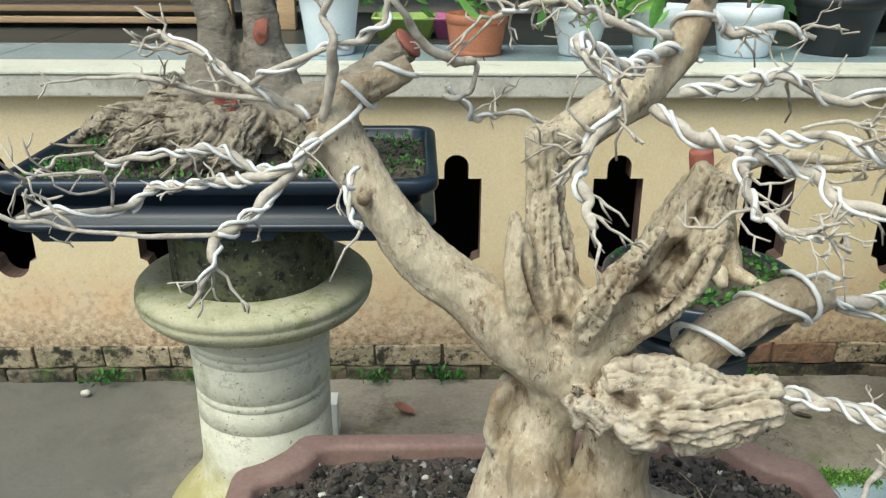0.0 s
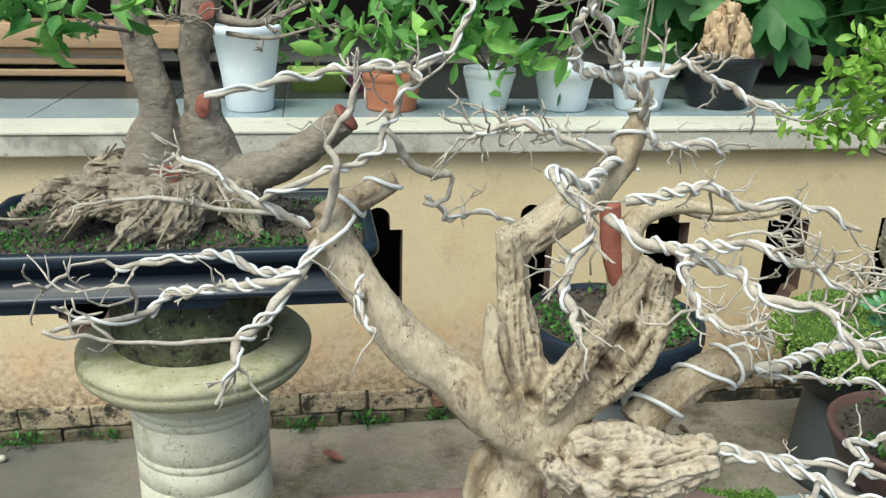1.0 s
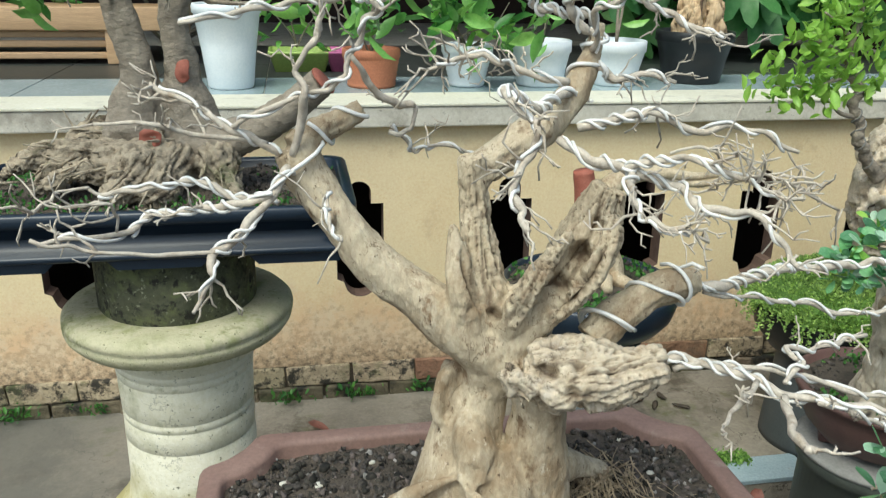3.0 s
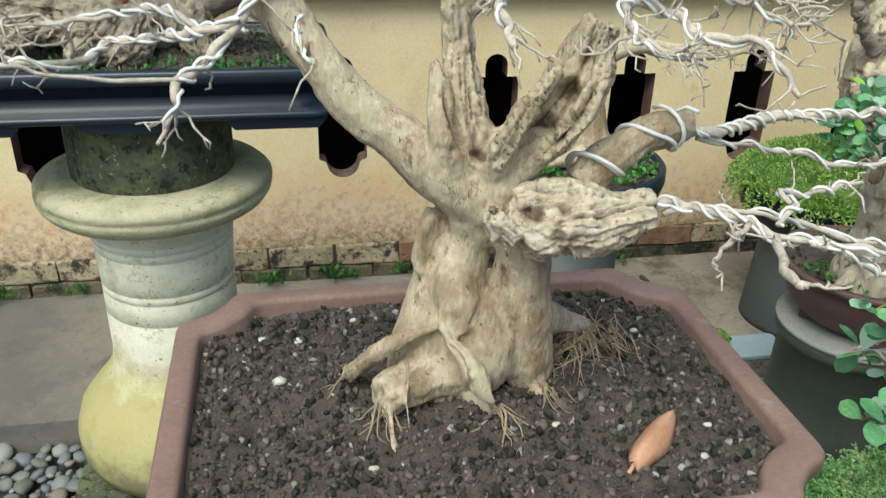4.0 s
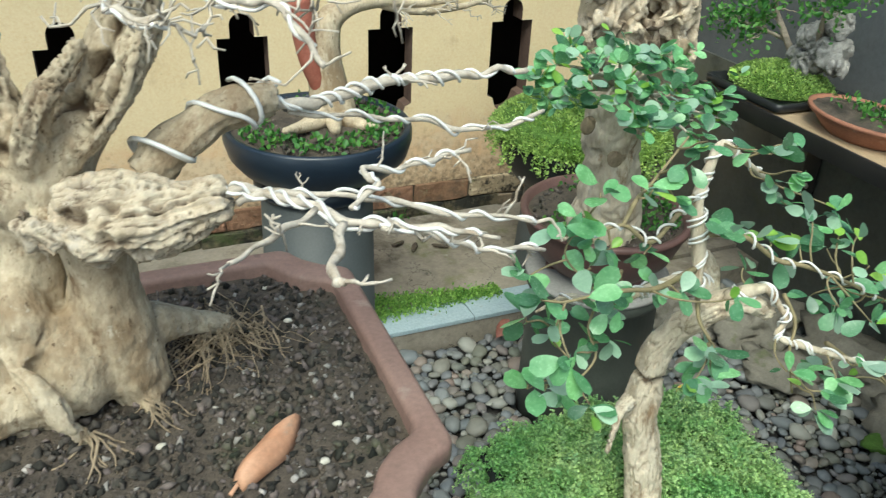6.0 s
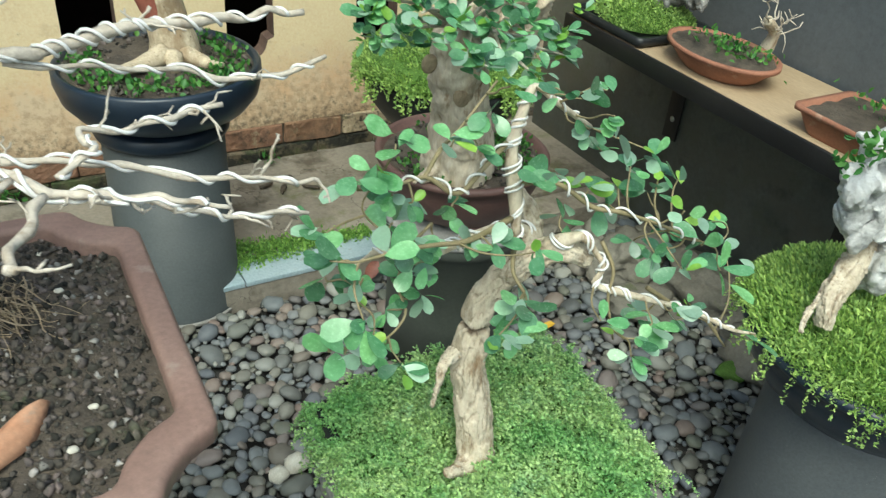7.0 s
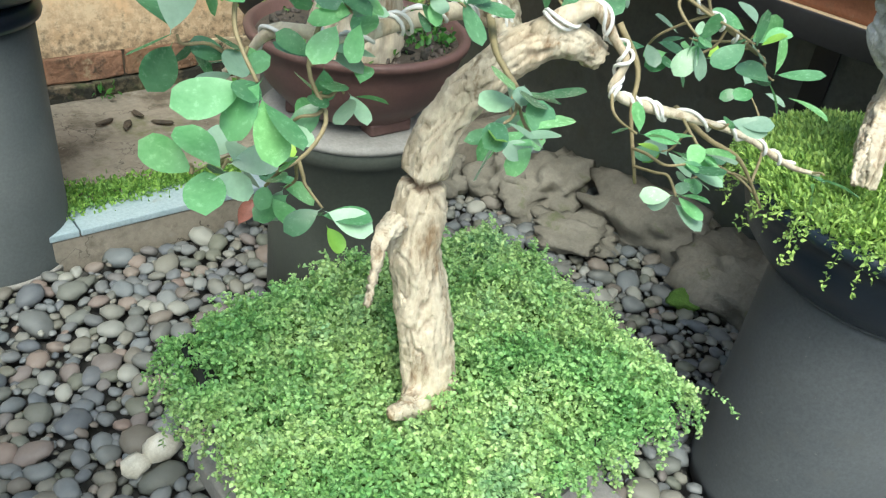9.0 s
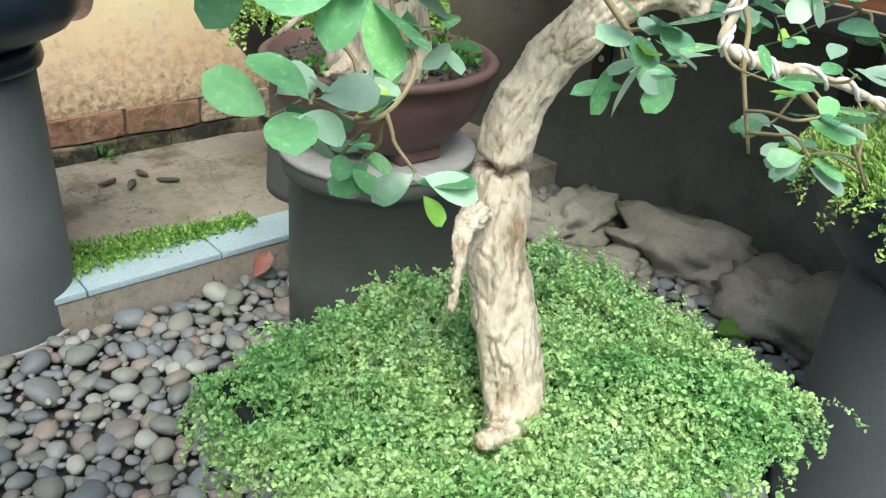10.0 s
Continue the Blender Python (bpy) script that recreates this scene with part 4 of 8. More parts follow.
GRAIN = [tube(bm, pts, 16, 5, rough) for pts, rough in (
    ([(-0.12, 1.1, 0.886, 0.0632), (-0.12, 1.095, 0.955, 0.0635), (-0.117, 1.095, 1.001, 0.0556), (-0.114, 1.097, 1.036, 0.0471), (-0.108, 1.1, 1.07, 0.0396), (-0.098, 1.1, 1.104, 0.034), (-0.091, 1.1, 1.137, 0.0323), (-0.085, 1.1, 1.163, 0.0349), (-0.082, 1.1, 1.187, 0.0368)], 0.03),
    ([(-0.014, 1.075, 0.933, 0.0309), (-0.024, 1.075, 0.966, 0.0376), (-0.029, 1.073, 1.013, 0.0366), (-0.035, 1.07, 1.059, 0.0356), (-0.034, 1.067, 1.088, 0.0325), (-0.036, 1.063, 1.117, 0.0318), (-0.038, 1.058, 1.148, 0.0310), (-0.042, 1.058, 1.172, 0.0240)], 0.03),
    ([(-0.086, 1.075, 1.053, 0.0299), (-0.082, 1.067, 1.014, 0.0416), (-0.078, 1.067, 0.976, 0.0438), (-0.078, 1.07, 0.947, 0.0341)], 0.05),
    ([(-0.105, 1.06, 0.964, 0.0333), (-0.142, 1.05, 0.965, 0.0301), (-0.175, 1.035, 0.965, 0.0258), (-0.193, 1.026, 0.96, 0.0231), (-0.201, 1.022, 0.96, 0.0218)], 0.08),
    ([(-0.129, 1.045, 1.032, 0.0048), (-0.155, 1.045, 1.026, 0.0066), (-0.178, 1.05, 1.013, 0.0103), (-0.198, 1.06, 0.994, 0.0111), (-0.214, 1.072, 0.973, 0.0107), (-0.23, 1.088, 0.948, 0.0096)], 0.05),
    ([(-0.003, 1.09, 1.009, 0.0224), (0.042, 1.125, 0.977, 0.0167), (0.083, 1.15, 0.948, 0.0102), (0.108, 1.16, 0.932, 0.0037)], 0.1),
    ([(-0.014, 1.065, 0.944, 0.0212), (-0.011, 1.045, 0.935, 0.0144), (-0.008, 1.025, 0.933, 0.0077)], 0.1),
    (LIMB_LEFT, 0.05),
    (LIMB_STUB, 0.08),
    ([(-0.088, 1.098, 1.12, 0.030), (-0.088, 1.092, 1.178, 0.040), (-0.098, 1.097, 1.23, 0.0319), (-0.103, 1.109, 1.284, 0.022), (-0.107, 1.12, 1.333, 0.017), (-0.111, 1.122, 1.384, 0.0167)], 0.12),
    ([(-0.100, 1.098, 1.165, 0.010), (-0.114, 1.075, 1.200, 0.020), (-0.128, 1.069, 1.254, 0.0171), (-0.132, 1.079, 1.288, 0.0121), (-0.136, 1.085, 1.319, 0.0042)], 0.12),
    ([(-0.078, 1.096, 1.118, 0.028), (-0.071, 1.084, 1.181, 0.0385), (-0.037, 1.081, 1.232, 0.0316), (-0.001, 1.084, 1.276, 0.0314), (0.021, 1.085, 1.318, 0.0287), (0.036, 1.087, 1.354, 0.021)], 0.10),
    ([(-0.082, 1.085, 1.170, 0.008), (-0.076, 1.056, 1.214, 0.0165), (-0.059, 1.036, 1.265, 0.0131), (-0.04, 1.045, 1.288, 0.0096), (-0.018, 1.053, 1.313, 0.0072)], 0.12),
    ([(-0.060, 1.082, 1.175, 0.006), (-0.040, 1.052, 1.214, 0.0125), (-0.006, 1.038, 1.257, 0.0133), (0.018, 1.039, 1.297, 0.0132), (0.033, 1.052, 1.332, 0.0084)], 0.12),
    (LIMB_TOP, 0.06),
)]
# burr round the hollow, the looping vein, the knot ring and the root toes
for pts in ([(-0.124, 1.09, 1.148, 0.0053), (-0.139, 1.085, 1.144, 0.0071), (-0.147, 1.085, 1.125, 0.0071), (-0.15, 1.085, 1.106, 0.0072), (-0.148, 1.085, 1.086, 0.0073), (-0.134, 1.085, 1.076, 0.0055)],
            [(-0.131, 1.046, 1.050, 0.0050), (-0.129, 1.036, 1.036, 0.0058), (-0.122, 1.026, 1.024, 0.0071), (-0.11, 1.015, 1.015, 0.0113), (-0.101, 1.008, 1, 0.0132), (-0.093, 1.001, 0.984, 0.012), (-0.086, 0.995, 0.971, 0.0084), (-0.081, 0.991, 0.963, 0.0048)],
            [(-0.110, 1.082, 1.098, 0.014), (-0.112, 1.069, 1.080, 0.022), (-0.111, 1.060, 1.062, 0.026), (-0.109, 1.052, 1.042, 0.0245), (-0.107, 1.037, 1.023, 0.0145)],
            [(-0.128, 1.10, 1.15, 0.012), (-0.134, 1.094, 1.132, 0.0125), (-0.134, 1.094, 1.1, 0.0125), (-0.128, 1.10, 1.086, 0.012)],
            [(-0.099, 1.035, 0.946, 0.007), (-0.086, 1.022, 0.942, 0.0088), (-0.075, 1.012, 0.938, 0.0069), (-0.069, 1.006, 0.937, 0.0037)],
            [(-0.078, 1.04, 1.143, 0.0075), (-0.082, 1.04, 1.154, 0.0057), (-0.077, 1.04, 1.164, 0.0051), (-0.066, 1.04, 1.166, 0.0051)],
            [(-0.171, 1.022, 1.007, 0.0036), (-0.17, 1.012, 0.992, 0.0036), (-0.173, 1.005, 0.968, 0.0036), (-0.172, 0.995, 0.948, 0.003), (-0.172, 0.985, 0.939, 0.0018)],
            [(-0.191, 1.012, 0.958, 0.0054), (-0.191, 0.998, 0.943, 0.0054), (-0.191, 0.975, 0.938, 0.0041), (-0.192, 0.96, 0.936, 0.0023)]):
    tube(bm, pts, 10, 4, 0.15)
trunk = part("trunk", bm, BARK, bonsai, "smooth tan trunk with hollows")


def trunk_relief(p, groove, fine, swell):
    x, y, z = p
    v = Vector((x, y, z))
    torn = min(1, max(0, (x + 0.145) * 16)) * min(1, max(0, (z - 1.19) * 14)) * min(1, max(0, (1.40 - z) * 16))
    patch = min(1, max(0, 3 * noise.noise(v * 13) + 0.15))
    low = min(1, max(0, (1.02 - z) * 14))
    d = 0.0028 * noise.noise(v * 20) + 0.0012 * swell + 0.0008 * noise.noise(v * 130) + 0.0012 * noise.noise(v * 60)
    d -= patch * (0.0010 * groove + 0.0006 * fine)
    d += torn * (0.0026 * swell - 0.0046 * groove - 0.0018 * fine + 0.0030 * noise.noise(v * 46) + 0.0012 * noise.noise(v * 150))
    d += low * (0.0020 * noise.noise(v * 42) + 0.001 * swell - 0.0016 * groove - 0.0010 * fine)
    darkening = groove * (0.08 + 0.22 * patch + 0.75 * torn + 0.32 * low) + fine * (0.04 + 0.12 * patch + 0.35 * torn + 0.18 * low)
    return d, darkening


# hollows and grooves of the trunk; grained() paints shade into both
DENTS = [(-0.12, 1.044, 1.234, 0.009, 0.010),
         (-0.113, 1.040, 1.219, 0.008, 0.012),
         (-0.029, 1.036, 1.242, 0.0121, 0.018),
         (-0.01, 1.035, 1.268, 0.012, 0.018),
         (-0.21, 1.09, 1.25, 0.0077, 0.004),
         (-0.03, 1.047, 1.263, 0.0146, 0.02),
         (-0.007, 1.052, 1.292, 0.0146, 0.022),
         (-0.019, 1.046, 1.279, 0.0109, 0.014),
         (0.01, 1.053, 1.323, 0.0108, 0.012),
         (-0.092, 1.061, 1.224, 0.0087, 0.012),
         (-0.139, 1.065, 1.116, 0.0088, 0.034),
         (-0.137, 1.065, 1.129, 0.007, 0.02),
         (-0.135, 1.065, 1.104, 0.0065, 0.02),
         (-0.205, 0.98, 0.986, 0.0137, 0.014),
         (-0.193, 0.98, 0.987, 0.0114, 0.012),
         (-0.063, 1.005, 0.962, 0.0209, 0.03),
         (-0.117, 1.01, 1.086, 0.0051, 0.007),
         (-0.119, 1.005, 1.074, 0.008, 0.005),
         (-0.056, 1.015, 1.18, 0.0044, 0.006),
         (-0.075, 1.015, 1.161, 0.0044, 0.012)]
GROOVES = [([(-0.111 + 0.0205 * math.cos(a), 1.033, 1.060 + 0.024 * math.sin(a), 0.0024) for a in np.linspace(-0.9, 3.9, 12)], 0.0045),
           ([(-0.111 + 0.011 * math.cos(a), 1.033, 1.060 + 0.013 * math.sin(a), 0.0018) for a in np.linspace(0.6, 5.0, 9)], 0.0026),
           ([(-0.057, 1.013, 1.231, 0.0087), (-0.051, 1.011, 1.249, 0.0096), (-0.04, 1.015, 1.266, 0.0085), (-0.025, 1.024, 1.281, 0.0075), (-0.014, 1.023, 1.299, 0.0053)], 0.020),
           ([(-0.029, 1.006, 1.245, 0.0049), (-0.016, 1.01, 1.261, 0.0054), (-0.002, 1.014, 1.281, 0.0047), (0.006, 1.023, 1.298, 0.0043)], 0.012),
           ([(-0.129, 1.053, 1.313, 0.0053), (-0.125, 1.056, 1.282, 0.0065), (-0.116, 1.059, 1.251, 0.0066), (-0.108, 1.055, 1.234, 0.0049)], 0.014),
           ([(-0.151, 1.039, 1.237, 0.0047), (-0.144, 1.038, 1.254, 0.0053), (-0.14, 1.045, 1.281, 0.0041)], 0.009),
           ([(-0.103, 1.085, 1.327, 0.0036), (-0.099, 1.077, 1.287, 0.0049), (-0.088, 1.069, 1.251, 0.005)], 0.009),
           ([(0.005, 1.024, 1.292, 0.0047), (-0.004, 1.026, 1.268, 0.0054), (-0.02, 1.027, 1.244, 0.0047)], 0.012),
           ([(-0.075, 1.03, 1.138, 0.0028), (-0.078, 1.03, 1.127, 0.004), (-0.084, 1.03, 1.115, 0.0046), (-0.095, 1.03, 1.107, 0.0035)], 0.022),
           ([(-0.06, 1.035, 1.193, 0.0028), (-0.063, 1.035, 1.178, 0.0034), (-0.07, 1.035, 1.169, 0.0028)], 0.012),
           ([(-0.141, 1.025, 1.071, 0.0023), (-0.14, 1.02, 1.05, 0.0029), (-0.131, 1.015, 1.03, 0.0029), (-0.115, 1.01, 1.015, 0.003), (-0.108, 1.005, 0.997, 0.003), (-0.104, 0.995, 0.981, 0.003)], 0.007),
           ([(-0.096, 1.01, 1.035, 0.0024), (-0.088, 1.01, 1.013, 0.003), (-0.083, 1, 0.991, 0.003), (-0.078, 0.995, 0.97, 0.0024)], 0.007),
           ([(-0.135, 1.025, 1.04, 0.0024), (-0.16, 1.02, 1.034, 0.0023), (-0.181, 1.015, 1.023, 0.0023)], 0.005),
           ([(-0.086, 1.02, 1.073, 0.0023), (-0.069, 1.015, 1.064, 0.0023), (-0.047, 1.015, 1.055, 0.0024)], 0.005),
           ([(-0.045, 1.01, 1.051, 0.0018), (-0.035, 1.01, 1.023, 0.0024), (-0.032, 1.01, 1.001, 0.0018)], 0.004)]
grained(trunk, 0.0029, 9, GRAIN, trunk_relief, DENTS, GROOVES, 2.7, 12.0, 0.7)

bm = bmesh.new()
FIBRES = [tube(bm, pts, 14, 6, 0.12) for pts in (
    [(-0.060, 1.042, 1.156, 0.0248), (-0.039, 1.035, 1.159, 0.034), (-0.007, 1.022, 1.160, 0.0335), (0.023, 1.016, 1.16, 0.0294), (0.051, 1.011, 1.171, 0.0232), (0.079, 1.004, 1.18, 0.0165)],
    [(-0.057, 1.032, 1.176, 0.0195), (-0.02, 1.031, 1.183, 0.0208), (0.015, 1.02, 1.181, 0.0171), (0.062, 1.015, 1.178, 0.0085)],
    [(-0.062, 1.017, 1.151, 0.0157), (-0.078, 1.019, 1.164, 0.012), (-0.087, 1.02, 1.178, 0.0083), (-0.081, 1.026, 1.187, 0.0066)],
    [(-0.045, 1.030, 1.136, 0.0120), (0.000, 1.006, 1.145, 0.0140), (0.05, 1.001, 1.157, 0.0085), (0.072, 1, 1.173, 0.0049)])]
stump = part("dead_stump", bm, DEADWOOD, bonsai, "gnarled grey deadwood stump")


def stump_relief(p, groove, fine, swell):
    v = Vector(p)
    burr = min(1, max(0, (0.005 - p[0]) * 22 + 0.3))
    pits = burr * max(0, noise.noise(v * 40) - 0.15) * 3
    d = 0.005 * noise.noise(v * 24) + 0.006 * swell * (1 - 0.7 * burr) - 0.0085 * groove * (1 - 0.75 * burr) - 0.0022 * fine - 0.013 * min(1, pits) + burr * (0.0045 * noise.noise(v * 62) + 0.002 * noise.noise(v * 120)) + 0.001 * noise.noise(v * 190)
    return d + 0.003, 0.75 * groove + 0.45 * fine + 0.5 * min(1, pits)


# hollows of the stump, darkened inside by painted shade
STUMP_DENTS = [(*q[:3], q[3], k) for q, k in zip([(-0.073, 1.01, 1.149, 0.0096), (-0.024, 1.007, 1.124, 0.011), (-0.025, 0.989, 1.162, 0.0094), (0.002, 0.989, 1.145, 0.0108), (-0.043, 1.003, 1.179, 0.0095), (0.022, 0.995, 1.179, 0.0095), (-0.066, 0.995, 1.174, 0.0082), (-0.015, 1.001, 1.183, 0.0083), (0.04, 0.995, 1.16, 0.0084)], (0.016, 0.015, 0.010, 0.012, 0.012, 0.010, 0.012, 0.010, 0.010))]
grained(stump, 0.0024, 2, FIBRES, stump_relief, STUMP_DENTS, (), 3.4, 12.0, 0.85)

ARM = [(0.015, 1.053, 1.188, 0.0214), (0.047, 1.061, 1.214, 0.0209), (0.083, 1.065, 1.236, 0.0204), (0.115, 1.069, 1.244, 0.0192), (0.142, 1.076, 1.24, 0.0156)]
bm = bmesh.new()
arm_line = tube(bm, ARM, 12, 5, 0.06)
arm = part("arm", bm, BARK, bonsai)
grained(arm, 0.0032, 2, [arm_line], lambda p, g, f, w: (0.0035 * noise.noise(Vector(p) * 40) + 0.002 * w - 0.0016 * g - 0.0008 * f, 0.3 * g + 0.15 * f), (), (), 2.4, 14.0)

# cut face and knots
bm = bmesh.new()
tube(bm, [(-0.262, 1.096, 1.329, 0.0053), (-0.264, 1.087, 1.328, 0.0058)], 10)
part("knot_hole", bm, ROOT_BARK, bonsai, "dark round knot hole")

# fine roots at the foot
bm = bmesh.new()
rng = np.random.default_rng(5)


def root_at(px, py, heading, length, r, drop=0.02):
    p, pts = np.array((px, py, soil_height(px, py) + drop)), []
    for i in range(6):
        pts.append((p[0], p[1], max(p[2], soil_height(p[0], p[1]) + 0.001), r * (1 - 0.12 * i)))
        heading += rng.normal(0, 0.35)
        p = p + np.array((math.cos(heading), math.sin(heading), 0)) * length / 6
        p[2] -= drop / 3
    tube(bm, pts, 6, 3)


for cx, cy, n, l, r0, r1, h0, h1, drop in ((-0.068, 1.006, 9, 0.055, 0.0010, 0.0021, -2.3, 0.2, 0.012), (-0.196, 1.015, 9, 0.06, 0.0008, 0.0020, -3.0, -0.6, 0.02), (-0.01, 1.02, 12, 0.04, 0.0006, 0.0014, -2.2, 0.4, 0.02), (-0.232, 1.095, 8, 0.06, 0.0008, 0.0015, 2.0, 4.2, 0.012),
                                          (0.06, 1.135, 230, 0.075, 0.0004, 0.0013, -3.1, 3.1, 0.03), (-0.11, 0.86, 12, 0.07, 0.0008, 0.0018, -0.6, 3.6, 0.012), (-0.19, 0.85, 7, 0.08, 0.0006, 0.0014, -3.1, 3.1, 0.012)):
    wide = n > 100
    for i in range(n):
        root_at(cx + rng.normal(0, 0.034 if wide else 0.007), cy + rng.normal(0, 0.028 if wide else 0.006), rng.uniform(h0, h1), l * rng.uniform(0.5, 1.2), rng.uniform(r0, r1), drop)
part("root_fibre", bm, ROOT_BARK, bonsai, "dry brown root fibres", kind="stuff")

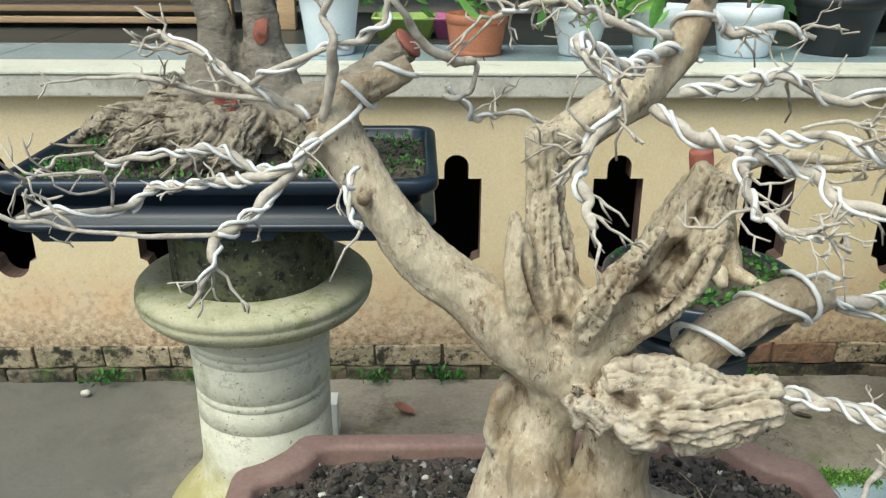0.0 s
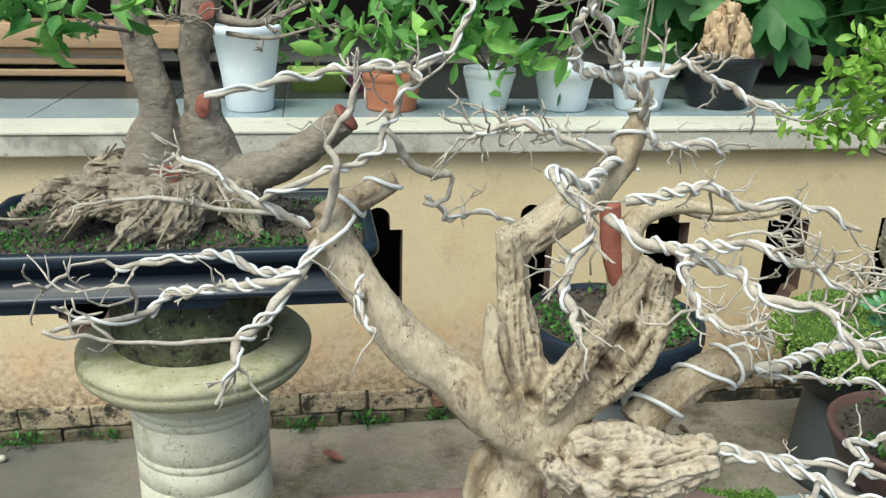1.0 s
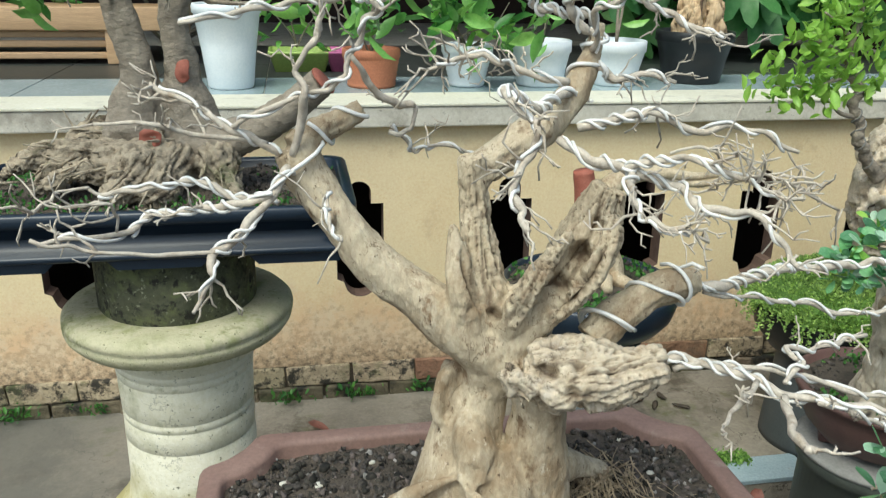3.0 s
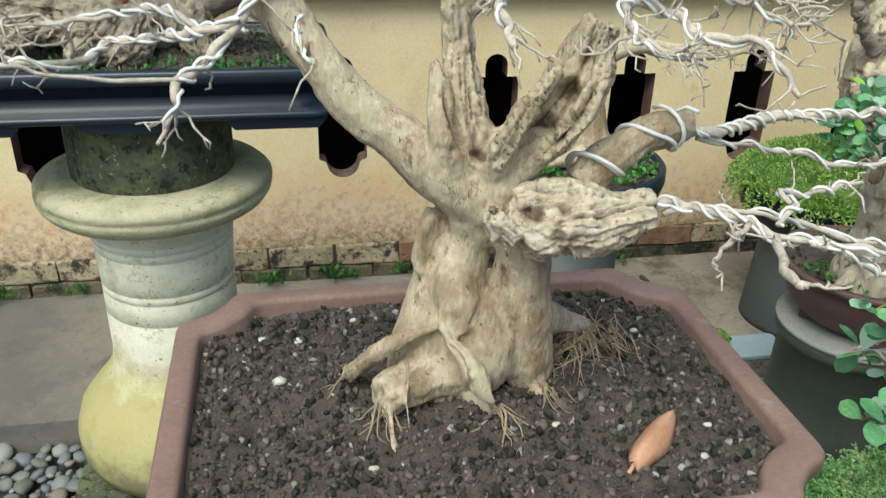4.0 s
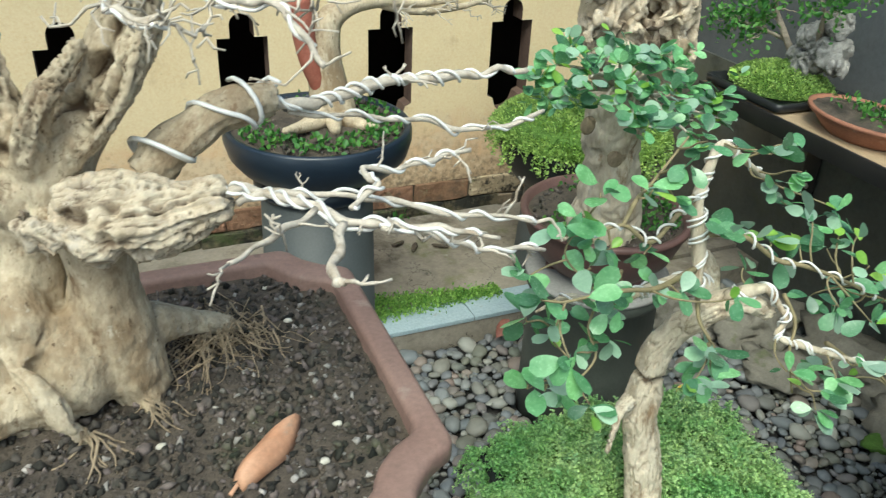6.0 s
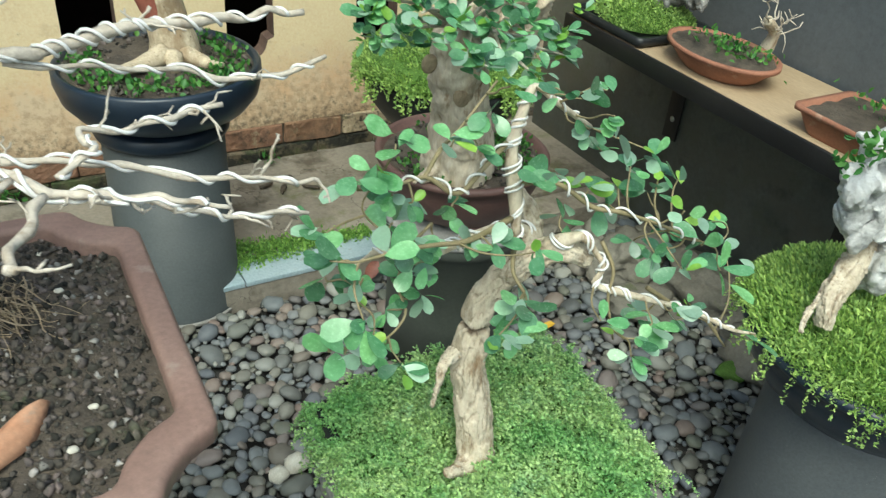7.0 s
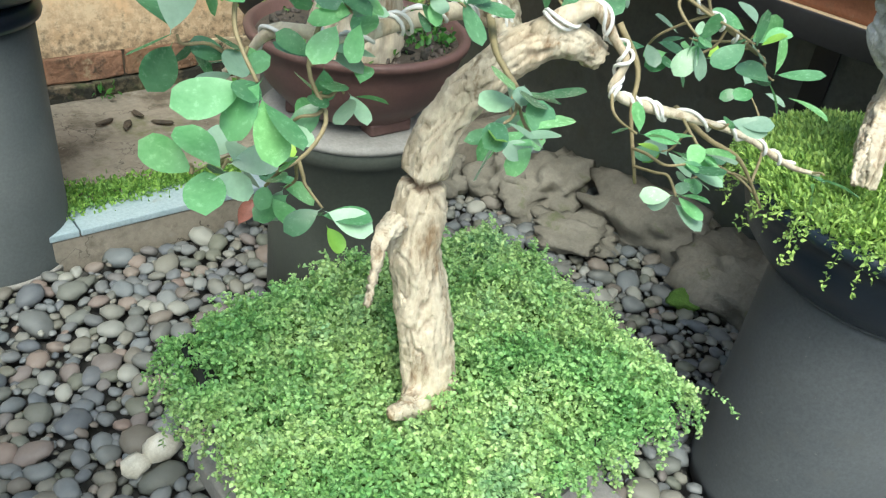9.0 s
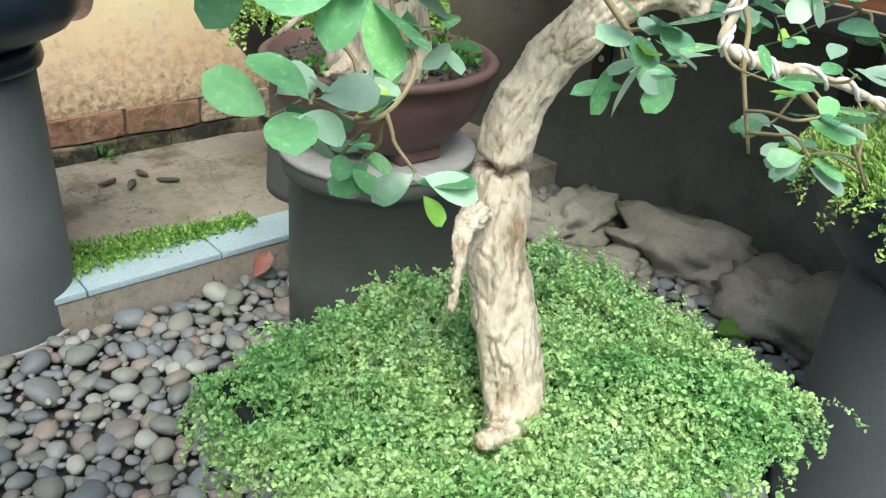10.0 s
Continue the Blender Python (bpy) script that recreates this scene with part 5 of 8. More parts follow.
# branches: (line, turns of wire per metre, number of wires)
BRANCHES = [
    ([(-0.303, 1.113, 1.376, 0.0094), (-0.319, 1.082, 1.355, 0.008), (-0.347, 1.062, 1.329, 0.0073), (-0.371, 1.032, 1.316, 0.006), (-0.377, 1.019, 1.293, 0.005), (-0.394, 1.005, 1.268, 0.0034)], 30, 2),
    ([(-0.371, 1.032, 1.317, 0.004), (-0.43, 1.021, 1.321, 0.0034), (-0.479, 1.01, 1.333, 0.0033), (-0.523, 0.998, 1.347, 0.0037)], 0, 0),
    ([(-0.319, 1.082, 1.358, 0.0058), (-0.374, 1.094, 1.341, 0.0054), (-0.433, 1.104, 1.335, 0.0049), (-0.473, 1.074, 1.325, 0.0046), (-0.531, 1.042, 1.327, 0.0039)], 36, 2),
    ([(-0.314, 1.115, 1.339, 0.0056), (-0.361, 1.136, 1.344, 0.0051), (-0.411, 1.145, 1.358, 0.0045), (-0.463, 1.156, 1.346, 0.0045), (-0.51, 1.156, 1.35, 0.0034)], 34, 2),
    ([(-0.31, 1.122, 1.39, 0.0078), (-0.36, 1.12, 1.42, 0.006), (-0.393, 1.13, 1.438, 0.0049), (-0.435, 1.14, 1.459, 0.0043)], 26, 1),
    ([(-0.323, 1.122, 1.4, 0.005), (-0.387, 1.111, 1.415, 0.0049), (-0.431, 1.104, 1.424, 0.0042), (-0.483, 1.099, 1.427, 0.0031)], 0, 0),
    ([(-0.298, 1.112, 1.39, 0.0072), (-0.284, 1.093, 1.45, 0.0063), (-0.29, 1.093, 1.482, 0.0057), (-0.275, 1.093, 1.503, 0.0052), (-0.262, 1.098, 1.532, 0.0041)], 0, 0),
    ([(-0.355, 1.11, 1.42, 0.0049), (-0.298, 1.098, 1.449, 0.0047), (-0.252, 1.098, 1.468, 0.0047), (-0.238, 1.098, 1.493, 0.0047), (-0.222, 1.098, 1.522, 0.0047), (-0.214, 1.098, 1.542, 0.0042), (-0.249, 1.087, 1.546, 0.0036)], 44, 1),
    ([(-0.394, 1.077, 1.522, 0.0039), (-0.354, 1.087, 1.527, 0.004), (-0.289, 1.108, 1.538, 0.0046), (-0.24, 1.119, 1.544, 0.0047), (-0.208, 1.119, 1.541, 0.0049), (-0.175, 1.13, 1.562, 0.0043), (-0.156, 1.14, 1.596, 0.0038), (-0.173, 1.14, 1.622, 0.0033)], 34, 1),
    ([(-0.238, 1.098, 1.49, 0.0047), (-0.215, 1.119, 1.457, 0.0066), (-0.186, 1.141, 1.434, 0.0075), (-0.169, 1.152, 1.433, 0.0053), (-0.17, 1.153, 1.409, 0.0047), (-0.195, 1.153, 1.404, 0.0053)], 0, 0),
    ([(-0.266, 1.043, 1.369, 0.0036), (-0.272, 1.005, 1.363, 0.0029), (-0.267, 0.986, 1.35, 0.0028), (-0.258, 0.976, 1.342, 0.0028)], 50, 1),
    ([(-0.193, 1.153, 1.41, 0.003), (-0.163, 1.176, 1.379, 0.0031), (-0.128, 1.197, 1.378, 0.0032), (-0.078, 1.209, 1.356, 0.0032)], 50, 1),
    ([(-0.508, 1.156, 1.35, 0.0034), (-0.54, 1.145, 1.347, 0.0027), (-0.55, 1.126, 1.334, 0.0033), (-0.578, 1.103, 1.346, 0.0026)], 0, 0),
    ([(-0.468, 1.074, 1.327, 0.0025), (-0.467, 1.061, 1.358, 0.0025), (-0.507, 1.04, 1.363, 0.0019)], 0, 0),
    ([(0.007, 1.151, 1.444, 0.0078), (-0.053, 1.066, 1.447, 0.007), (-0.106, 1.003, 1.467, 0.0058), (-0.093, 0.961, 1.452, 0.0056), (-0.093, 0.941, 1.435, 0.0055), (-0.111, 0.931, 1.411, 0.0054), (-0.117, 0.911, 1.392, 0.0053), (-0.111, 0.891, 1.373, 0.0047)], 34, 2),
    ([(-0.032, 1.068, 1.411, 0.0065), (-0.008, 1.038, 1.396, 0.0075), (0.029, 1.017, 1.389, 0.0069), (0.064, 1.007, 1.378, 0.0062), (0.088, 0.977, 1.363, 0.0051), (0.113, 0.945, 1.363, 0.0044), (0.134, 0.924, 1.347, 0.0043), (0.147, 0.905, 1.324, 0.0033)], 34, 2),
    ([(-0.001, 1.1, 1.415, 0.0069), (0.05, 1.088, 1.43, 0.0057), (0.08, 1.088, 1.43, 0.0057), (0.126, 1.079, 1.415, 0.0057), (0.176, 1.067, 1.419, 0.0045), (0.233, 1.059, 1.393, 0.0035)], 34, 2),
    ([(0.02, 1.017, 1.39, 0.0047), (0.071, 0.995, 1.405, 0.0046), (0.118, 0.975, 1.39, 0.004), (0.132, 0.953, 1.382, 0.004), (0.169, 0.944, 1.377, 0.003)], 40, 2),
    ([(0.028, 1.017, 1.389, 0.0058), (0.007, 0.965, 1.381, 0.0049), (0.004, 0.933, 1.368, 0.0042), (0.025, 0.913, 1.359, 0.0033), (0.05, 0.913, 1.355, 0.0023)], 34, 1),
    ([(0.034, 1.172, 1.469, 0.0068), (0.062, 1.151, 1.461, 0.0054), (0.095, 1.14, 1.462, 0.0054), (0.119, 1.13, 1.457, 0.0036)], 60, 2),
    ([(0.031, 1.161, 1.489, 0.0054), (0.018, 1.119, 1.533, 0.0045), (0.044, 1.087, 1.55, 0.0049), (0.069, 1.077, 1.534, 0.0049), (0.101, 1.066, 1.522, 0.0043), (0.141, 1.056, 1.504, 0.0022)], 44, 1),
    ([(0.039, 1.172, 1.5, 0.0066), (0.019, 1.167, 1.513, 0.0065), (0.005, 1.161, 1.531, 0.0064), (-0.008, 1.151, 1.567, 0.0057), (-0.034, 1.14, 1.603, 0.0051), (-0.014, 1.14, 1.617, 0.0039), (0.014, 1.14, 1.625, 0.0034)], 44, 1),
    ([(-0.034, 1.14, 1.606, 0.0039), (-0.061, 1.13, 1.609, 0.0033), (-0.089, 1.119, 1.606, 0.0026)], 0, 0),
    ([(0.038, 1.172, 1.524, 0.0054), (0.007, 1.177, 1.526, 0.0054), (-0.023, 1.182, 1.528, 0.0054), (-0.038, 1.182, 1.545, 0.0047), (-0.039, 1.172, 1.566, 0.0053), (-0.042, 1.161, 1.589, 0.0052), (-0.031, 1.151, 1.606, 0.0045)], 60, 2),
    ([(0.002, 1.151, 1.456, 0.0072), (-0.043, 1.14, 1.466, 0.0053), (-0.072, 1.14, 1.475, 0.0046), (-0.103, 1.14, 1.484, 0.0045), (-0.155, 1.14, 1.471, 0.0034)], 30, 1),
    ([(0.06, 1.005, 1.408, 0.0026), (0.096, 0.995, 1.415, 0.002), (0.138, 0.975, 1.398, 0.002), (0.223, 0.966, 1.357, 0.0021)], 0, 0),
    ([(0.135, 1.076, 1.242, 0.0078), (0.181, 1.081, 1.232, 0.0079), (0.22, 1.092, 1.237, 0.008), (0.294, 1.108, 1.239, 0.0076), (0.384, 1.124, 1.234, 0.0063), (0.447, 1.134, 1.229, 0.0051)], 46, 2),
    ([(0.157, 1.081, 1.227, 0.0043), (0.236, 1.093, 1.21, 0.0038), (0.314, 1.105, 1.19, 0.004), (0.397, 1.106, 1.173, 0.0041), (0.464, 1.116, 1.185, 0.0035)], 34, 1),
    ([(0.071, 1.004, 1.194, 0.0073), (0.107, 0.989, 1.189, 0.0062), (0.143, 0.943, 1.192, 0.0054), (0.175, 0.922, 1.182, 0.0054), (0.21, 0.901, 1.183, 0.0047), (0.249, 0.881, 1.182, 0.0041), (0.288, 0.871, 1.173, 0.0031)], 30, 2),
    ([(0.09, 1, 1.176, 0.0063), (0.117, 0.984, 1.189, 0.005), (0.181, 0.973, 1.183, 0.0045), (0.25, 0.964, 1.166, 0.004), (0.339, 0.955, 1.142, 0.0035), (0.388, 0.956, 1.134, 0.003)], 30, 1),
    ([(0.174, 0.932, 1.19, 0.0043), (0.202, 0.952, 1.198, 0.0038), (0.201, 0.972, 1.204, 0.0039), (0.248, 0.993, 1.197, 0.0041), (0.324, 1.015, 1.193, 0.0036)], 50, 1),
    ([(0.143, 0.932, 1.194, 0.0047), (0.093, 0.88, 1.199, 0.0034), (0.056, 0.839, 1.209, 0.0028)], 0, 0),
    ([(0.162, 0.912, 1.187, 0.0058), (0.143, 0.87, 1.184, 0.006), (0.131, 0.829, 1.187, 0.0057), (0.135, 0.819, 1.189, 0.0052)], 0, 0),
    ([(0.191, 0.901, 1.184, 0.0037), (0.236, 0.913, 1.165, 0.0033), (0.299, 0.925, 1.132, 0.0034), (0.375, 0.936, 1.111, 0.003)], 40, 1),
]
kinks = np.random.default_rng(77)
lines = []
for pts, turns, wires in BRANCHES:
    bm = bmesh.new()
    slim = [(px, py, pz, r * (0.56 if len(lines) < 14 else 0.64)) for px, py, pz, r in pts]
    if len(slim) > 2:
        fine_line = curve_points(slim, 3)
        for i in range(1, len(fine_line) - 1):
            fine_line[i, :3] += kinks.normal(0, 0.0022, 3)
            fine_line[i, 3] *= 1.22 if kinks.random() < 0.25 else kinks.uniform(0.88, 1.05)
        slim = [tuple(q) for q in fine_line]
    lines.append(tube(bm, slim, 9, 3, 0.22))
    limb = part("branch", bm, TWIG, bonsai)
    for k in range(wires):
        bm = bmesh.new()
        helix(bm, slim, 0.0014, turns * (0.56 + 0.05 * k), 0.0018, k * 0.9 + len(lines), 0.0, 0.94 if k == 0 else kinks.uniform(0.35, 0.75))
        part("wire", bm, WIRE, limb, "grey training wire")

# wire that clamps the limbs
for pts, turns, a, b, start in ((LIMB_LEFT, 22, 0.86, 1.0, 0.4), (ARM, 20, 0.45, 1.0, 0.4), (LIMB_TOP, 26, 0.66, 1.0, 0.4), (ARM, 22, 0.0, 0.3, 0.4), (ARM, 20, 0.04, 0.42, 1.3), (ARM, 30, 0.75, 1.0, 2.4), (LIMB_STUB, 24, 0.3, 1.0, 1.0)):
    bm = bmesh.new()
    helix(bm, pts, 0.003, turns, 0.0024, start, a, b)
    part("wire", bm, WIRE, bonsai, "thick grey training wire")

rng = np.random.default_rng(23)
for some, count, length, r in ((lines[:14], 58, 0.060, 0.0012), (lines[14:22] + lines[24:26], 168, 0.06, 0.0012), (lines[22:24], 6, 0.05, 0.0013), (lines[26:], 30, 0.05, 0.0013)):
    twig_set(None, some, count, length, r, rng, 0.2, 5, bonsai, TWIG)


# ---- column with the long black pot ----
CX, CY = -0.572, 2.07
column = thing("column", (CX, CY, 0), "algae-stained cream concrete column with a yellowed foot", "column")
bm = bmesh.new()
box(bm, CX - 0.26, CX + 0.26, CY - 0.26, CY + 0.26, -0.02, 0.09, 0.012)
part("plinth", bm, DRUM, column, "mossy square plinth")
bm = bmesh.new()
prof = [(0.20, 0.09), (0.245, 0.11), (0.260, 0.15), (0.260, 0.20), (0.245, 0.25), (0.205, 0.30), (0.175, 0.335), (0.168, 0.35), (0.158, 0.355), (0.150, 0.41)]
for z, r in ((0.52, 0.149), (0.575, 0.149), (0.595, 0.1495), (0.68, 0.153), (0.70, 0.155), (0.718, 0.158)):
    prof += [(r, z - 0.004), (r - 0.0025, z - 0.001), (r - 0.0025, z + 0.001), (r + 0.0005, z + 0.004)]
prof += [(0.163, 0.735), (0.175, 0.758), (0.195, 0.775), (0, 0.775)]
lathe(bm, prof, (CX, CY, 0), 64)
part("shaft", bm, COLUMN, column)
bm = bmesh.new()
lathe(bm, [(0.19, 0.768), (0.215, 0.772), (0.235, 0.782), (0.247, 0.798), (0.251, 0.812), (0.247, 0.818), (0.252, 0.823), (0.250, 0.835), (0.240, 0.845), (0.20, 0.850), (0, 0.850)], (CX, CY, 0), 72)
for v in bm.verts:
    k = 1 + 0.012 * noise.noise(Vector((v.co.x * 9, v.co.y * 9, v.co.z * 20)))
    v.co.x, v.co.y = CX + (v.co.x - CX) * k, CY + (v.co.y - CY) * k
part("ring", bm, RING, column, "round mossy capital ring")
bm = bmesh.new()
lathe(bm, [(0.168, 0.846), (0.172, 0.854), (0.172, 0.985), (0.168, 0.992), (0, 0.992)], (CX, CY, 0), 48)
tagged(part("drum", bm, DRUM), "dark mossy concrete drum standing on the column", "drum")

BX0, BX1, BY0, BY1 = -0.985, -0.180, 1.845, 2.295
long_pot = thing("long_pot", (CX, CY, 0.99), "long blue-black plastic bonsai pot on the concrete drum", "pot")
bm = bmesh.new()
levels = [(-0.055, 1.012), (-0.012, 1.015), (-0.004, 1.022), (-0.008, 1.030), (-0.03, 1.034), (-0.032, 1.075), (-0.022, 1.083), (-0.004, 1.088), (0.0, 1.096), (0.0, 1.110), (-0.004, 1.115), (-0.020, 1.115), (-0.024, 1.110), (-0.030, 1.06)]
loft(bm, [rounded_rect(BX0 - g, BX1 + g, BY0 - g, BY1 + g, 0.045, z) for g, z in levels])
part("body", bm, BLACK, long_pot)
for fx0, fx1 in ((BX0 + 0.05, BX0 + 0.22), (CX - 0.1, CX + 0.1), (BX1 - 0.22, BX1 - 0.02)):
    for fy0, fy1 in ((BY0 + 0.02, BY0 + 0.06), (BY1 - 0.06, BY1 - 0.02)):
        bm = bmesh.new()
        loft(bm, [[(fx0, fy0, 1.014), (fx1, fy0, 1.014), (fx1, fy1, 1.014), (fx0, fy1, 1.014)], [(fx0 + 0.02, fy0, 0.993), (fx1 - 0.02, fy0, 0.993), (fx1 - 0.02, fy1, 0.993), (fx0 + 0.02, fy1, 0.993)]])
        part("foot", bm, BLACK, long_pot, smooth=False)


def mound(px, py):
    return 1.092 + 0.05 * math.exp(-(((px + 0.62) / 0.16) ** 2 + ((py - 2.1) / 0.12) ** 2)) + 0.012 * noise.noise(Vector((px * 12, py * 12, 7))) + 0.005 * noise.noise(Vector((px * 50, py * 50, 2)))


bm = bmesh.new()
bmesh.ops.create_grid(bm, x_segments=70, y_segments=44, size=0.5, matrix=Matrix.Translation((CX - 0.01, CY, 0)) @ Matrix.Diagonal((BX1 - BX0 - 0.055, BY1 - BY0 - 0.055, 1, 1)))
for v in bm.verts:
    v.co.z = mound(v.co.x, v.co.y)
part("soil", bm, SOIL, long_pot, "dark mossy soil")
rng = np.random.default_rng(31)


def in_long_pot():
    px, py = rng.uniform(BX0 + 0.03, BX1 - 0.03), rng.uniform(BY0 + 0.03, BY1 - 0.03)
    return px, py, mound(px, py)


scatter("loose_soil", 1500, in_long_pot, (0.002, 0.009), CLOD, long_pot)
weeds = []
for px, py, n, s in ((-0.95, 1.93, 160, 0.05), (-0.86, 2.22, 160, 0.05), (-0.7, 1.9, 90, 0.05), (-0.24, 2.0, 70, 0.035), (-0.23, 2.15, 60, 0.035), (-0.36, 1.95, 90, 0.05), (-0.50, 1.92, 60, 0.05), (-0.80, 1.93, 60, 0.05), (-0.90, 2.0, 90, 0.05), (-0.30, 2.2, 50, 0.04), (-0.42, 1.90, 50, 0.04), (-0.93, 2.18, 120, 0.04)):
    for i in range(n):
        q = (px + rng.normal(0, s), py + rng.normal(0, s * 0.6))
        if BX0 + 0.03 < q[0] < BX1 - 0.03 and BY0 + 0.02 < q[1] < BY1 - 0.03:
            weeds.append(((*q, mound(*q) + rng.uniform(0, 0.02)), (0, 0, 1)))
many_leaves("weed_cover", weeds, 0.011, 0.006, WEED, long_pot, "small green weeds", 1.0, rng)

twin = thing("twin_trunk_tree", (-0.6, 2.1, 1.1), "grey twin-trunk tree with broad brown roots in the long black pot", "tree")
bm = bmesh.new()
tube(bm, [(-0.63, 2.08, 1.085, 0.0525), (-0.631, 2.095, 1.205, 0.068), (-0.624, 2.1, 1.272, 0.056), (-0.613, 2.1, 1.331, 0.041), (-0.62, 2.1, 1.388, 0.036), (-0.634, 2.1, 1.444, 0.034), (-0.648, 2.1, 1.499, 0.031), (-0.656, 2.1, 1.56, 0.029), (-0.668, 2.1, 1.67, 0.027)], 14, 6, 0.1)
tube(bm, [(-0.54, 2.08, 1.107, 0.0561), (-0.512, 2.1, 1.205, 0.062), (-0.515, 2.1, 1.272, 0.051), (-0.525, 2.1, 1.325, 0.041), (-0.528, 2.1, 1.388, 0.034), (-0.534, 2.1, 1.445, 0.031), (-0.527, 2.1, 1.5, 0.034), (-0.513, 2.1, 1.56, 0.038), (-0.49, 2.1, 1.67, 0.034)], 14, 6, 0.1)
tube(bm, [(-0.50, 2.08, 1.175, 0.052), (-0.43, 2.07, 1.206, 0.044), (-0.375, 2.05, 1.232, 0.038), (-0.320, 2.03, 1.268, 0.035), (-0.275, 2.02, 1.304, 0.033), (-0.240, 2.01, 1.334, 0.032)], 14, 6, 0.08)
stems = part("trunk", bm, GREY_BARK, twin, "rough grey-brown double trunk")
bm = bmesh.new()
root_lines = []
for pts in ([(-0.577, 2.07, 1.195, 0.057), (-0.659, 2.04, 1.188, 0.0423), (-0.74, 2.03, 1.193, 0.0285), (-0.82, 2.02, 1.187, 0.0217), (-0.891, 2.0, 1.145, 0.0129)], [(-0.597, 2.05, 1.177, 0.0496), (-0.675, 2.0, 1.159, 0.0284), (-0.739, 1.97, 1.165, 0.017), (-0.811, 1.96, 1.127, 0.0095)],
            [(-0.614, 2.02, 1.174, 0.0487), (-0.638, 1.96, 1.136, 0.0365), (-0.67, 1.93, 1.113, 0.0211)], [(-0.554, 2.05, 1.176, 0.0498), (-0.568, 1.98, 1.138, 0.0394), (-0.596, 1.94, 1.107, 0.0279)], [(-0.466, 2.05, 1.172, 0.0525), (-0.443, 2.0, 1.127, 0.0292), (-0.421, 1.97, 1.1, 0.0133)],
            [(-0.638, 2.1, 1.189, 0.0577), (-0.715, 2.12, 1.222, 0.0276), (-0.774, 2.12, 1.189, 0.0138)], [(-0.719, 2.03, 1.192, 0.022), (-0.766, 2.0, 1.174, 0.0151), (-0.804, 1.98, 1.148, 0.0075)]):
    root_lines.append(tube(bm, pts, 12, 6, 0.3))
roots = part("root_mass", bm, DRY_ROOT, twin, "flaky spreading surface roots")
grown(stems, 0.006, 2, lambda p: 0.004 * noise.noise(Vector(p) * 14) + 0.0018 * ridge(p, (50, 50, 70)) - 0.003 * crease(p, (70, 70, 14), 0.25) + 0.0012 * noise.noise(Vector(p) * 130))
grained(roots, 0.005, 1, root_lines, lambda p, g, f, w: (0.012 * noise.noise(Vector(p) * 16) + 0.003 * ridge(p, (40, 60, 65)) + 0.008 * w - 0.010 * g - 0.004 * f, 0.7 * g + 0.4 * f), (), (), 3.0, 14.0)
bm = bmesh.new()
flakes = np.random.default_rng(43)
for c in root_lines:
    for i in range(16):
        k = flakes.integers(1, len(c) - 1)
        p, r = c[k, :3], c[k, 3]
        way = c[k + 1, :3] - c[k - 1, :3]
        way = way / np.linalg.norm(way) + flakes.normal(0, 0.5, 3)
        out = flakes.normal(0, 1, 3) + (0, -0.8, 0.5)
        q = p + out / np.linalg.norm(out) * r * 0.95
        l, w = flakes.uniform(0.03, 0.08), flakes.uniform(0.0015, 0.005)
        tube(bm, [(*(q - way * l / 2), w * 0.5), (*(q + flakes.normal(0, 0.006, 3)), w), (*(q + way * l / 2 + flakes.normal(0, 0.006, 3)), w * 0.4)], 5, 3, 0.4)
part("root_fibre", bm, DRY_ROOT, twin, "loose dry root fibres", kind="stuff")
for at in [(-0.592, 2.018, 1.218, 0.027), (-0.521, 2.058, 1.351, 0.021), (-0.500, 2.062, 1.535, 0.017)]:
    bm = bmesh.new()
    bmesh.ops.create_uvsphere(bm, u_segments=18, v_segments=10, radius=at[3], matrix=Matrix.Translation(at[:3]) @ Matrix.Diagonal((0.85, 0.16, 1.0, 1)))
    for v in bm.verts:
        v.co += Vector((1, 1, 1)) * 0.009 * noise.noise(v.co * 45)
    part("sealed_cut", bm, CUT_RED, twin, "round red-sealed pruning cut")
bm = bmesh.new()
lathe(bm, [(0.0315, 0.0), (0.0325, 0.003), (0.031, 0.006), (0.02, 0.009), (0, 0.010)], (0, 0, 0), 24)
bmesh.ops.transform(bm, matrix=Matrix.Translation((-0.2375, 2.0095, 1.336)) @ Vector((0.74, -0.20, 0.64)).to_track_quat("Z", "Y").to_matrix().to_4x4(), verts=bm.verts)
part("sealed_cut", bm, CUT_RED, twin, "red-sealed end of the sawn branch")
rng = np.random.default_rng(41)
twin_lines = []
for pts in ([(-0.495, 2.1, 1.522, 0.0219), (-0.408, 2.05, 1.514, 0.015), (-0.331, 2.0, 1.547, 0.0104), (-0.267, 1.98, 1.587, 0.0062)], [(-0.631, 2.1, 1.491, 0.0131), (-0.682, 2.0, 1.508, 0.0081), (-0.736, 1.9, 1.523, 0.0056), (-0.789, 1.85, 1.521, 0.0036)], [(-0.467, 2.1, 1.49, 0.011), (-0.375, 2.0, 1.491, 0.0073), (-0.27, 1.95, 1.519, 0.0051), (-0.192, 1.9, 1.502, 0.004)], [(-0.621, 2.1, 1.533, 0.0108), (-0.534, 2.0, 1.517, 0.0062)]):
    bm = bmesh.new()
    twin_lines.append(tube(bm, [(*q[:3], q[3] * 0.5) for q in pts], 8, 5, 0.2))
    part("branch", bm, GREY_BARK, twin, "thin dark branch")
bm = bmesh.new()
tips = twig_set(bm, twin_lines, 34, 0.10, 0.0025, rng)
part("twig_growth", bm, GREY_BARK, twin, "thin dark twigs", kind="stuff")


# ---- pipe pedestal with the round black pot ----
QX, QY = 0.500, 2.345
